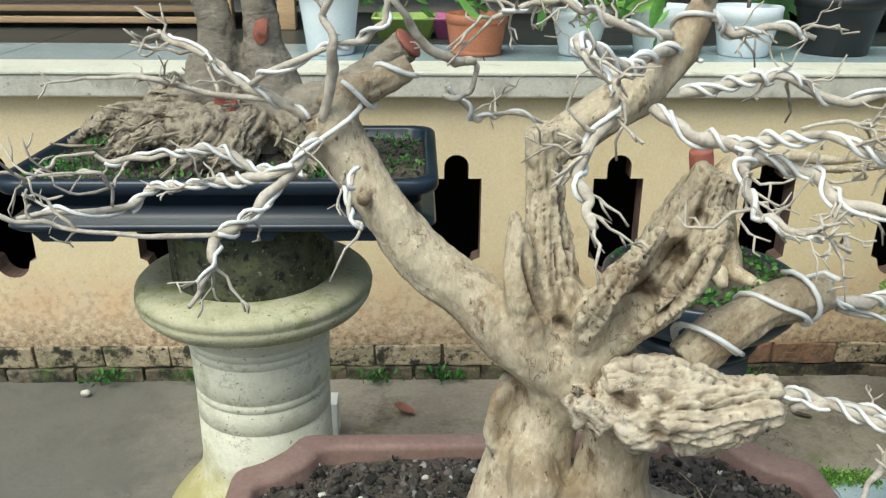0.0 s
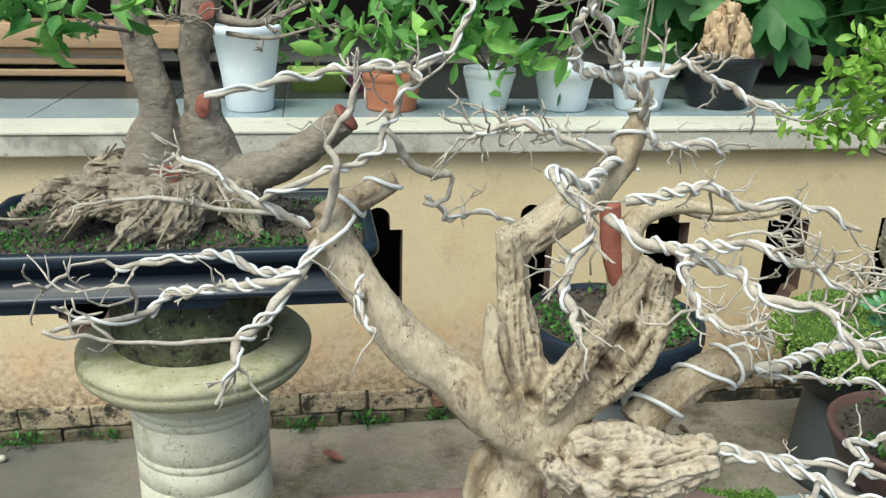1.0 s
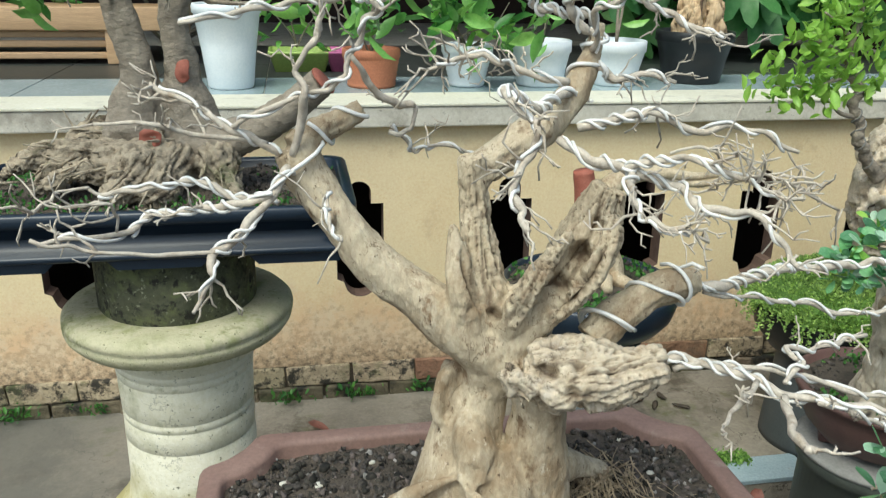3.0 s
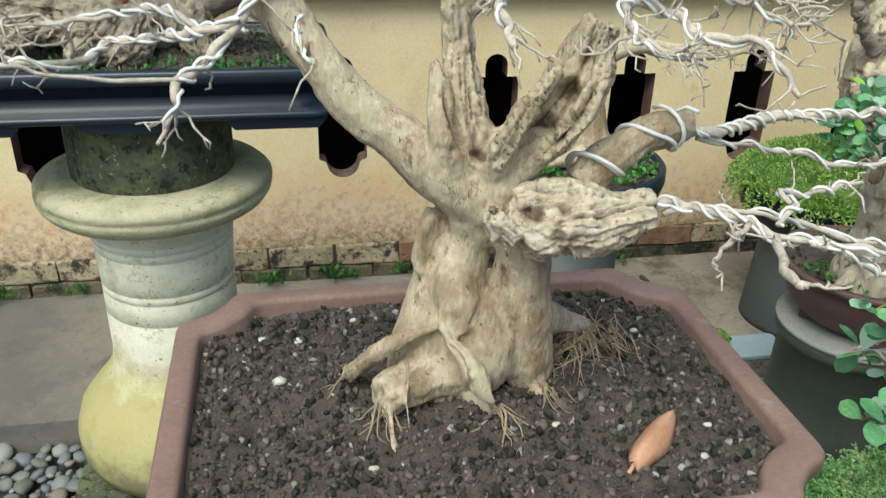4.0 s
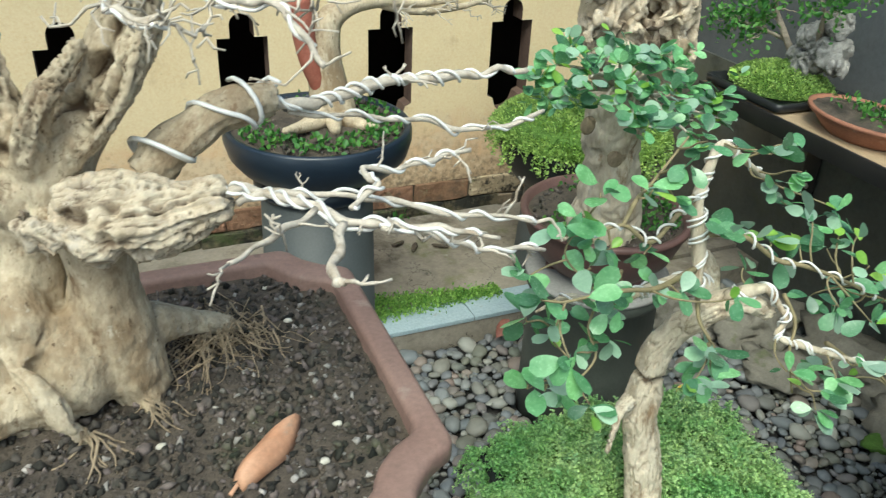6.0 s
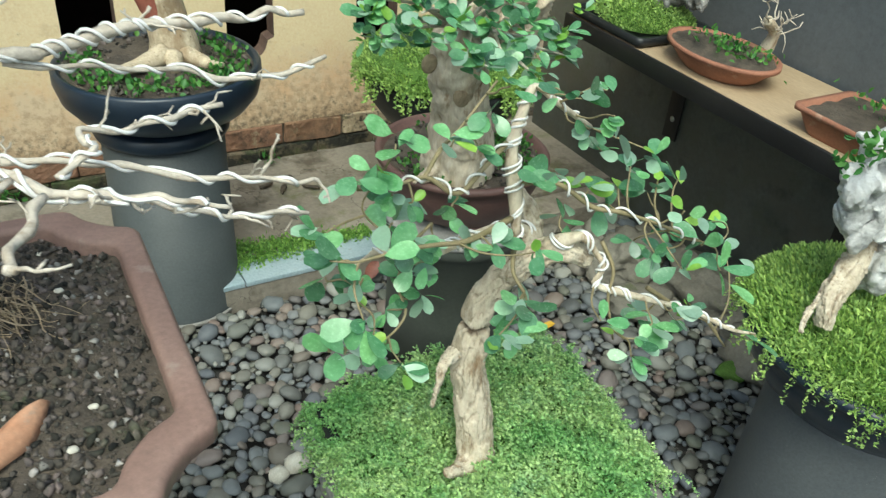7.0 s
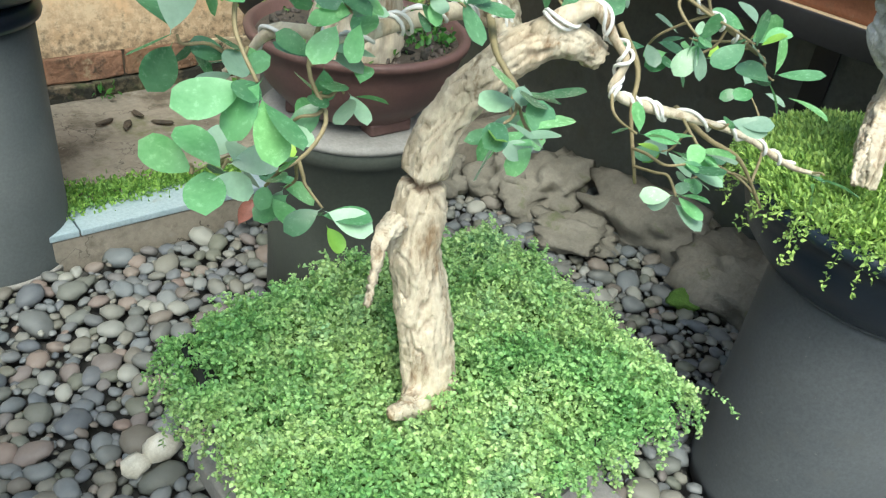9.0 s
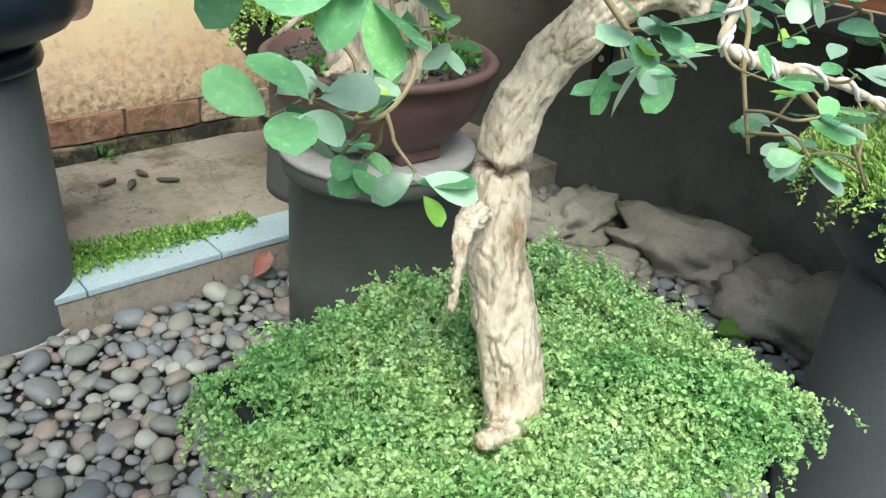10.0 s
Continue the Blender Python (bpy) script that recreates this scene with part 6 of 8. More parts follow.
pipe = thing("pipe_pedestal", (QX, QY, 0), "dark grey painted pipe pedestal standing on the pebbles", "pedestal")
bm = bmesh.new()
lathe(bm, [(0.166, -0.01), (0.166, 0.012), (0.163, 0.016), (0.154, 0.545), (0.15, 0.545), (0, 0.535)], (QX, QY, 0), 56)
part("pipe", bm, PIPE, pipe)
bm = bmesh.new()
lathe(bm, [(0.1665, -0.008), (0.1705, -0.006), (0.1705, 0.006), (0.1665, 0.008)], (QX, QY, 0), 56)
part("cement_edge", bm, RIM_CONCRETE, pipe, "pale cement edge at the foot")
bm = bmesh.new()
lathe(bm, [(0.155, 0.537), (0.168, 0.541), (0.172, 0.552), (0.169, 0.572), (0.16, 0.579), (0, 0.580)], (QX, QY, 0), 48)
part("cap", bm, BLACK, pipe, "black plastic cap")
round_pot = thing("round_pot", (QX + 0.01, QY, 0.58), "round blue-black bonsai pot on the pipe pedestal", "pot")
bm = bmesh.new()
lathe(bm, [(0.11, 0.581), (0.15, 0.583), (0.175, 0.592), (0.215, 0.613), (0.240, 0.645), (0.251, 0.685), (0.250, 0.715), (0.244, 0.722), (0.232, 0.718), (0.228, 0.695), (0, 0.69)], (QX + 0.01, QY, 0), 56)
part("body", bm, BLACK, round_pot)
bm = bmesh.new()
rings = [(0.0, 0.725), (0.1, 0.72), (0.2, 0.711), (0.231, 0.706)]
lathe(bm, rings, (QX + 0.01, QY, 0), 40, False)
for v in bm.verts:
    v.co.z += 0.008 * noise.noise(v.co * 25)
part("soil", bm, SOIL, round_pot)
rng = np.random.default_rng(51)


def disc(cx, cy, r, z, rng=rng):
    a, q = rng.uniform(0, 6.283), r * math.sqrt(rng.random())
    return cx + q * math.cos(a), cy + q * math.sin(a), z


scatter("loose_soil", 600, lambda: disc(QX + 0.01, QY, 0.22, 0.715), (0.002, 0.01), CLOD, round_pot)
places = []
for a0, n in ((2.9, 60), (3.6, 80), (4.3, 80), (5.0, 80), (5.6, 90), (0.2, 60), (1.2, 40)):
    for i in range(n):
        a, q = a0 + rng.normal(0, 0.25), rng.uniform(0.14, 0.225)
        places.append(((QX + 0.01 + q * math.cos(a), QY + q * math.sin(a), 0.715 + rng.uniform(0, 0.02)), (0, 0, 1)))
many_leaves("weed_cover", places, 0.016, 0.012, WEED, round_pot, "small green weeds", 0.9, rng)
small_tree = thing("stump_tree", (0.48, 2.36, 0.7), "bare pale tree with red-sealed cut in the round black pot", "tree")
bm = bmesh.new()
small_lines = [tube(bm, [(0.563, 2.364, 0.713, 0.0642), (0.546, 2.375, 0.813, 0.0509), (0.538, 2.377, 0.912, 0.0439), (0.556, 2.378, 0.976, 0.0362), (0.611, 2.373, 1.016, 0.026), (0.699, 2.364, 1.026, 0.019), (0.797, 2.354, 1.016, 0.0118), (0.892, 2.35, 1.019, 0.006)], 12, 6, 0.12)]
for pts in ([(0.521, 2.324, 0.739, 0.0298), (0.448, 2.273, 0.738, 0.0173), (0.393, 2.222, 0.753, 0.0084)], [(0.567, 2.324, 0.735, 0.027), (0.614, 2.274, 0.724, 0.0148), (0.636, 2.223, 0.736, 0.0073)], [(0.539, 2.304, 0.737, 0.0267), (0.528, 2.243, 0.729, 0.0144)]):
    tube(bm, pts, 8, 5, 0.15)
small_lines.append(tube(bm, [(0.621, 2.379, 1.043, 0.0173), (0.768, 2.359, 0.997, 0.0118), (0.885, 2.329, 1.005, 0.009), (0.972, 2.31, 1.027, 0.006)], 8, 5, 0.1))
part("trunk", bm, BARK, small_tree)
bm = bmesh.new()
tube(bm, [(0.548, 2.365, 0.755, 0.0212), (0.519, 2.36, 0.821, 0.0251), (0.491, 2.356, 0.906, 0.0274), (0.481, 2.357, 0.985, 0.0297), (0.473, 2.358, 1.041, 0.0279)], 12, 6, 0.1)
part("red_limb", bm, CUT_RED, small_tree, "red-brown sealed cut limb")
bm = bmesh.new()
twig_set(bm, small_lines[1:], 24, 0.12, 0.002, np.random.default_rng(52))
part("twig_growth", bm, TWIG, small_tree, "fine bare twigs", kind="stuff")

# ---- upturned dark tub with the brown bowl ----
DX, DY = 1.10, 1.83
tub = thing("tub_pedestal", (DX, DY, 0), "upturned dark green-grey tub used as a pedestal", "pedestal")
bm = bmesh.new()
lathe(bm, [(0.172, -0.01), (0.169, 0.2), (0.166, 0.395), (0.178, 0.402), (0.180, 0.412), (0.182, 0.418), (0.182, 0.438), (0.176, 0.446), (0.15, 0.449), (0, 0.449)], (DX, DY, 0), 56)
part("body", bm, PIPE_GREEN, tub)
bm = bmesh.new()
lathe(bm, [(0.178, 0.434), (0.185, 0.436), (0.185, 0.446), (0.172, 0.4515), (0, 0.4515)], (DX, DY, 0), 56)
part("cement_top", bm, RIM_CONCRETE, tub, "pale dusty top of the tub")
bowl = thing("clay_bowl", (DX, DY, 0.4515), "dark brown clay bowl on the upturned tub", "pot")
bm = bmesh.new()
lathe(bm, [(0.118, 0.467), (0.136, 0.475), (0.176, 0.52), (0.196, 0.57), (0.203, 0.60), (0.211, 0.603), (0.213, 0.614), (0.207, 0.619), (0.195, 0.617), (0.191, 0.59), (0, 0.585)], (DX, DY, 0), 56)
part("body", bm, PURPLE_CLAY, bowl)
for k in range(3):
    a = 0.5 + 2.094 * k
    bm = bmesh.new()
    box(bm, -0.045, 0.045, -0.02, 0.02, 0, 0.025, 0.006)
    bmesh.ops.transform(bm, matrix=Matrix.Translation((DX + 0.113 * math.cos(a), DY + 0.113 * math.sin(a), 0.4515)) @ Matrix.Rotation(a + math.pi / 2, 4, "Z"), verts=bm.verts)
    part("foot", bm, PURPLE_CLAY, bowl)
bm = bmesh.new()
lathe(bm, [(0.0, 0.615), (0.09, 0.608), (0.165, 0.602), (0.193, 0.598)], (DX, DY, 0), 40, False)
part("soil", bm, SOIL, bowl)
rng = np.random.default_rng(61)
scatter("loose_soil", 700, lambda: disc(DX, DY, 0.18, 0.602, rng), (0.002, 0.010), CLOD, bowl)
places = []
for a0, n in ((5.4, 90), (0.1, 140), (3.4, 70), (4.2, 40), (1.5, 60)):
    for i in range(n):
        a, q = a0 + rng.normal(0, 0.25), rng.uniform(0.08, 0.18)
        places.append(((DX + q * math.cos(a), DY + q * math.sin(a), 0.605 + rng.uniform(0, 0.02)), (0, 0, 1)))
many_leaves("weed_cover", places, 0.013, 0.010, WEED, bowl, "low green weeds", 0.9, rng)

thick_tree = thing("thick_stump_tree", (1.0, 1.78, 0.6), "thick stump tree with round green leaves in the clay bowl", "bonsai")
bm = bmesh.new()
thick_grain = [tube(bm, pts, 14, 6, 0.12) for pts in ([(1.044, 1.76, 0.603, 0.0914), (1.034, 1.74, 0.706, 0.0748), (1.011, 1.72, 0.804, 0.0669), (0.992, 1.71, 0.892, 0.0647), (0.994, 1.7, 0.966, 0.0559), (1.008, 1.7, 1.014, 0.0409), (1.011, 1.7, 1.045, 0.0238)],
               [(1.017, 1.75, 0.644, 0.0353), (0.953, 1.72, 0.633, 0.0186), (0.897, 1.69, 0.636, 0.0078)], [(1.044, 1.73, 0.641, 0.0325), (1.038, 1.69, 0.616, 0.0161)], [(1.09, 1.76, 0.625, 0.0361), (1.156, 1.75, 0.586, 0.0141)])]
body = part("trunk", bm, FICUS_BARK, thick_tree, "thick pale trunk with healed scars")


def thick_relief(p, groove, fine, swell):
    v = Vector(p)
    carved = 0.3
    pits = max(0, noise.noise(v * 28) - 0.05) * 2.5 * carved
    return 0.005 * noise.noise(v * 18) + carved * (0.008 * swell - 0.010 * groove - 0.004 * fine) - 0.022 * min(1, pits), carved * (0.5 * groove + 0.25 * fine) + 0.5 * min(1, pits)


grained(body, 0.0045, 1, thick_grain, thick_relief, (), (), 2.2, 12.0)
for at in [(0.985, 1.665, 0.841, 0.0247), (0.894, 1.655, 0.922, 0.0177), (1.068, 1.62, 1.08, 0.0161)]:
    bm = bmesh.new()
    bmesh.ops.create_uvsphere(bm, u_segments=14, v_segments=8, radius=at[3], matrix=Matrix.Translation(at[:3]) @ Matrix.Diagonal((1, 0.45, 1.15, 1)))
    part("cut_scar", bm, ROOT_BARK, thick_tree, "healed brown pruning scar")

leaf_shapes = [leaf_mesh("leaf", 0.047, 0.0255, c, FICUS_LEAF, 8, 0.6, f) for c, f in ((0.06, 0.10), (0.16, 0.16), (-0.05, 0.06))]
leaf_shapes.append(leaf_mesh("leaf", 0.047, 0.0265, 0.10, FICUS_SHEEN, 8, 0.6, 0.12))
leaf_new = leaf_mesh("leaf", 0.036, 0.021, -0.12, FICUS_NEW, 8, 0.55, 0.4)


def rosette(parent, at, count, size, rng, out=(0, 0, 0.4), young=0.1):
    """Leaves round the tip of a shoot."""
    at, out = np.array(at, float), np.array(out, float)
    for i in range(count):
        d = rng.normal(0, 1, 3)
        d[2] = 0.55 * d[2] - 0.05
        d = d / np.linalg.norm(d) + 0.5 * out
        x = Vector(d).normalized()
        up = (Vector((0, -0.45, 1)) + Vector(rng.normal(0, 0.35, 3)))
        y = up.cross(x).normalized()
        z = x.cross(y)
        k = size * rng.uniform(0.72, 1.2)
        m = Matrix((x, y, z)).transposed().to_4x4()
        m = Matrix.Translation(at + rng.normal(0, 0.006 * size, 3)) @ m @ Matrix.Diagonal((k, k, k, 1))
        piece("leaf", leaf_new if rng.random() < young else leaf_shapes[rng.choice(4, p=(0.25, 0.25, 0.25, 0.25))], parent, m)


rng = np.random.default_rng(71)
hub = np.array([(0.972, 1.66, 0.988, 0.0059)][0])
for seq in ([(0.739, 1.62, 1.049, 0.0032), (0.756, 1.6, 1.009, 0.0033), (0.769, 1.6, 1.074, 0.0032), (0.774, 1.56, 1.037, 0.0032), (0.811, 1.58, 1.087, 0.0032), (0.808, 1.54, 1.067, 0.0031), (0.808, 1.62, 1.097, 0.0032), (0.825, 1.52, 1.022, 0.0032), (0.88, 1.6, 1.08, 0.0033), (0.918, 1.62, 1.087, 0.0033), (0.885, 1.54, 1.047, 0.0032), (0.883, 1.5, 1.005, 0.0032)],
            [(0.946, 1.58, 1.074, 0.0033), (0.96, 1.55, 1.025, 0.0033), (0.999, 1.6, 1.08, 0.0034), (1.032, 1.6, 1.048, 0.0034), (1.021, 1.55, 0.983, 0.0034), (1.082, 1.6, 1.007, 0.0035), (1.069, 1.55, 0.953, 0.0035), (1.142, 1.6, 0.963, 0.0036), (1.161, 1.58, 0.937, 0.0036), (1.051, 1.5, 0.925, 0.0034), (1.169, 1.6, 0.973, 0.0036), (0.912, 1.48, 0.981, 0.0032), (0.957, 1.5, 0.99, 0.0033)]):
    for at in seq:
        stem_bm = bmesh.new()
        tube(stem_bm, [(*hub[:3], 0.006), (*((hub[:3] + at[:3]) / 2 + rng.normal(0, 0.01, 3)), 0.004), (*at[:3], 0.002)], 6, 4)
        part("stem", stem_bm, TWIG, thick_tree)
        rosette(thick_tree, at[:3], 13, 0.86, rng)
        rosette(thick_tree, np.array(at[:3]) + rng.normal(0, 0.028, 3), 5, 0.72, rng, young=0.2)
# ---- moss cushion pot behind ----
MX, MY = 1.385, 2.42
bm = bmesh.new()
lathe(bm, [(0.176, 0.078), (0.175, 0.10), (0.158, 0.385), (0.150, 0.392), (0, 0.392)], (MX, MY, 0), 48)
tagged(new("pedestal", mesh_of("pedestal", bm, PIPE)), "dark grey pipe pedestal under the moss cushion pot", "pedestal")
moss_pot = thing("moss_pot", (MX, MY, 0.393), "black pot overgrown by a bright green moss cushion", "pot")
bm = bmesh.new()
lathe(bm, [(0.14, 0.394), (0.165, 0.398), (0.20, 0.42), (0.245, 0.48), (0.262, 0.53), (0.270, 0.555), (0.262, 0.565), (0.24, 0.56), (0, 0.55)], (MX, MY, 0), 48)
part("body", bm, BLACK_MATT, moss_pot)
bm = bmesh.new()
lathe(bm, [(0.25, 0.55), (0.265, 0.575), (0.245, 0.625), (0.18, 0.655), (0.09, 0.672), (0, 0.676)], (MX, MY, 0), 40, False)
part("moss_mat", bm, MOSS_BASE, moss_pot, "dense moss cushion")
rng = np.random.default_rng(81)


def dome_moss(name, cx, cy, r, z0, h, count, material, parent, length, width, hang=0.0, seed=1, sx=1.0, sy=1.0):
    rng = np.random.default_rng(seed)
    places = []
    for i in range(count):
        a, q = rng.uniform(0, 6.283), math.sqrt(rng.random())
        bump = 0.25 * noise.noise(Vector((3 * math.cos(a) * q, 3 * math.sin(a) * q, seed)))
        px, py = cx + sx * r * q * math.cos(a), cy + sy * r * q * math.sin(a)
        pz = z0 + h * (1 - q**2.2) * (1 + bump) + rng.uniform(-0.006, 0.012)
        if hang and q > 0.93 and rng.random() < 0.6:
            pz -= rng.random() ** 2 * hang
        places.append(((px, py, pz), (0.9 * q * math.cos(a), 0.9 * q * math.sin(a), 1.0)))
    return many_leaves(name, places, length, width, material, parent, "", 0.6, rng)


dome_moss("moss", MX, MY, 0.280, 0.580, 0.105, 20000, MOSS_YELLOW, moss_pot, 0.014, 0.006, 0.0, 3)
many_leaves("trailing_moss", strands(MX, MY, 0.262, 0.262, 0.585, 190, 6, 20, np.random.default_rng(8)), 0.012, 0.007, MOSS_YELLOW, moss_pot, "moss strands trailing over the rim", 0.35, np.random.default_rng(9), 1)

# hollow pale root mass with a wired leafy shoot, standing in the moss cushion
carved = thing("carved_root_tree", (1.33, 2.38, 0.66), "gnarled hollow pale root mass with wired shoot in moss pot", "bonsai")
bm = bmesh.new()
carved_lines = [tube(bm, pts, 14, 5, 0.25) for pts in ([(1.542, 2.36, 0.593, 0.0921), (1.482, 2.32, 0.736, 0.1018), (1.369, 2.27, 0.867, 0.0926), (1.297, 2.24, 0.978, 0.0791), (1.31, 2.24, 1.084, 0.0805), (1.367, 2.26, 1.159, 0.0619)], [(1.56, 2.36, 0.62, 0.0918), (1.543, 2.32, 0.748, 0.0989), (1.539, 2.27, 0.868, 0.0916), (1.518, 2.24, 0.977, 0.0786), (1.478, 2.24, 1.09, 0.0826), (1.429, 2.26, 1.179, 0.0654)],
                [(1.499, 2.34, 0.782, 0.1053), (1.483, 2.34, 0.923, 0.1021), (1.466, 2.34, 1.056, 0.0991), (1.452, 2.34, 1.166, 0.0805)])]
for pts in ([(1.217, 2.19, 0.934, 0.0217), (1.232, 2.17, 0.999, 0.0198), (1.299, 2.17, 0.971, 0.017), (1.349, 2.17, 1.006, 0.0186), (1.382, 2.18, 1.069, 0.0169)], [(1.571, 2.2, 0.859, 0.0267), (1.532, 2.18, 0.95, 0.0243), (1.502, 2.18, 1.032, 0.0221), (1.452, 2.19, 1.086, 0.0202)], [(1.311, 2.17, 0.955, 0.014), (1.38, 2.165, 0.966, 0.0141), (1.455, 2.17, 0.99, 0.0158), (1.523, 2.18, 0.975, 0.0145)],
            [(1.312, 2.17, 1.068, 0.0136), (1.373, 2.17, 1.004, 0.0124), (1.42, 2.17, 0.93, 0.0143), (1.448, 2.18, 0.851, 0.0147)], [(1.211, 2.19, 1.056, 0.0181), (1.242, 2.18, 1.107, 0.0179), (1.32, 2.18, 1.117, 0.0166), (1.406, 2.19, 1.133, 0.0168)], [(1.248, 2.2, 0.881, 0.0158), (1.296, 2.18, 0.906, 0.0142), (1.357, 2.18, 0.876, 0.0144), (1.393, 2.18, 0.889, 0.0144)]):
    tube(bm, pts, 9, 5, 0.2)
body = part("trunk", bm, DEADWOOD, carved, "carved pale hollow wood")


def carved_relief(p, groove, fine, swell):
    v = Vector(p)
    pits = min(1, max(0, noise.noise(v * 24) - 0.02) * 3)
    return 0.006 * noise.noise(v * 18) + 0.008 * swell - 0.012 * groove - 0.004 * fine - 0.024 * pits, 0.45 * groove + 0.25 * fine + 0.6 * pits


grained(body, 0.005, 1, carved_lines, carved_relief, (), (), 2.2, 11.0, 0.8)
SHOOT = [(1.243, 2.18, 1.041, 0.0163), (1.191, 2.17, 1.094, 0.0146), (1.163, 2.16, 1.132, 0.013), (1.132, 2.15, 1.16, 0.0128), (1.137, 2.15, 1.191, 0.0113), (1.118, 2.15, 1.216, 0.0127), (1.102, 2.15, 1.248, 0.0112), (1.113, 2.15, 1.282, 0.0112), (1.084, 2.15, 1.321, 0.0111), (1.063, 2.14, 1.358, 0.0096), (1.06, 2.14, 1.412, 0.0081), (1.073, 2.14, 1.465, 0.0067), (1.054, 2.14, 1.53, 0.0053)]
knobs = curve_points(SHOOT, 3)
knobs[::2, 3] *= 1.25
stem_bm = bmesh.new()
tube(stem_bm, [tuple(q) for q in knobs], 8, 3, 0.3)
shoot = part("stem", stem_bm, GREY_BARK, carved, "knobbly dark wired shoot")
bm = bmesh.new()
helix(bm, SHOOT, 0.002, 18, 0.0026, 0, 0.05, 0.75)
part("wire", bm, OLD_WIRE, shoot, "dull dark training wire")
shoot_lines = []
for pts in ([(1.084, 2.15, 1.321, 0.0069), (1.024, 2.13, 1.313, 0.0055), (0.953, 2.11, 1.297, 0.004), (0.886, 2.1, 1.307, 0.0027), (0.843, 2.1, 1.302, 0.0027)], [(1.064, 2.14, 1.358, 0.0068), (0.988, 2.12, 1.395, 0.0054), (0.913, 2.1, 1.418, 0.0039), (0.884, 2.1, 1.419, 0.0026)], [(1.06, 2.14, 1.412, 0.0054), (0.993, 2.12, 1.454, 0.004), (0.947, 2.1, 1.476, 0.0026)], [(1.118, 2.15, 1.216, 0.0071), (1.061, 2.13, 1.228, 0.0056), (1.019, 2.12, 1.253, 0.0027)]):
    bm = bmesh.new()
    shoot_lines.append(tube(bm, pts, 7, 4, 0.2))
    part("branch", bm, GREY_BARK, carved)
rng = np.random.default_rng(73)
fresh = []
for at in [(0.819, 2.1, 1.316, 0.004), (0.851, 2.1, 1.348, 0.004), (0.887, 2.1, 1.3, 0.004), (0.867, 2.1, 1.288, 0.004), (0.92, 2.11, 1.318, 0.004), (0.916, 2.1, 1.399, 0.004), (0.891, 2.1, 1.419, 0.0039), (0.966, 2.12, 1.349, 0.004), (0.988, 2.12, 1.308, 0.0041), (1.023, 2.13, 1.32, 0.0041), (0.966, 2.12, 1.396, 0.004), (0.983, 2.12, 1.428, 0.004), (0.991, 2.12, 1.467, 0.004), (0.961, 2.12, 1.474, 0.004), (0.982, 2.12, 1.247, 0.0041), (1.044, 2.13, 1.285, 0.0041), (1.064, 2.14, 1.385, 0.0041), (1.102, 2.14, 1.344, 0.0041), (1.033, 2.13, 1.44, 0.004), (1.063, 2.14, 1.478, 0.004), (1.103, 2.14, 1.425, 0.0041), (1.069, 2.14, 1.53, 0.004), (1.135, 2.14, 1.288, 0.0042), (1.021, 2.13, 1.505, 0.004), (1.024, 2.13, 1.36, 0.0041), (0.947, 2.11, 1.284, 0.0041), (1.166, 2.14, 1.411, 0.0041), (1.164, 2.14, 1.504, 0.0041), (1.166, 2.14, 1.329, 0.0042)]:
    for i in range(15):
        fresh.append((np.array(at[:3]) + rng.normal(0, 0.022, 3), rng.normal(0, 0.55, 3) + (0, -0.25, 0.6)))
many_leaves("fresh_foliage", fresh, 0.042, 0.019, FICUS_NEW, carved, "bright fresh green leaves", 0.5, rng)

# ---- ficus in the moss-covered tray ----
FX0, FX1, FY0, FY1 = 0.500, 0.970, 0.918, 1.292
tray_spin = Matrix.Translation((0.735, 1.105, 0)) @ Matrix.Rotation(radians(-3), 4, "Z") @ Matrix.Translation((-0.735, -1.105, 0))
tray = thing("ficus_pot", (0.735, 1.105, 0.295), "black rectangular pot overgrown with green ground cover", "pot")
bm = bmesh.new()
loft(bm, [rounded_rect(FX0 - g, FX1 + g, FY0 - g, FY1 + g, 0.03, z) for g, z in ((-0.075, 0.295), (-0.065, 0.305), (-0.02, 0.445), (-0.004, 0.452), (0.0, 0.462), (0.0, 0.482), (-0.018, 0.482), (-0.022, 0.445))])
bmesh.ops.transform(bm, matrix=tray_spin, verts=bm.verts)
part("body", bm, BLACK_MATT, tray)
bm = bmesh.new()
box(bm, 0.52, 0.95, 0.875, 1.30, 0.252, 0.2925, 0.006)
tagged(part("cement_slab", bm, RIM_CONCRETE), "pale cement slab under the moss-covered pot", "slab")
bm = bmesh.new()
lathe(bm, [(0.17, -0.01), (0.165, 0.232), (0.19, 0.237), (0.19, 0.251), (0, 0.251)], (0.735, 1.105, 0), 48)
tagged(part("pedestal", bm, PIPE_GREEN), "dark pipe pedestal under the moss-covered pot", "pedestal")


def carpet(px, py):
    u, v = (px - 0.735) / 0.235, (py - 1.105) / 0.187
    edge = max(abs(u), abs(v))
    return 0.508 + 0.020 * noise.noise(Vector((px * 9, py * 9, 4))) + 0.030 * noise.noise(Vector((px * 25, py * 25, 8))) - 0.035 * max(0, edge - 0.7) ** 1.5 * 3 - 0.02 * math.exp(-((px - 0.69) ** 2 + (py - 1.075) ** 2) / 0.003)


bm = bmesh.new()
bmesh.ops.create_grid(bm, x_segments=40, y_segments=34, size=0.5, matrix=Matrix.Translation((0.735, 1.105, 0)) @ Matrix.Diagonal((0.464, 0.368, 1, 1)))
for v in bm.verts:
    v.co.z = carpet(v.co.x, v.co.y) - 0.018
bmesh.ops.transform(bm, matrix=tray_spin, verts=bm.verts)
part("moss_mat", bm, MOSS_BASE, tray, "dense ground cover")
rng = np.random.default_rng(91)
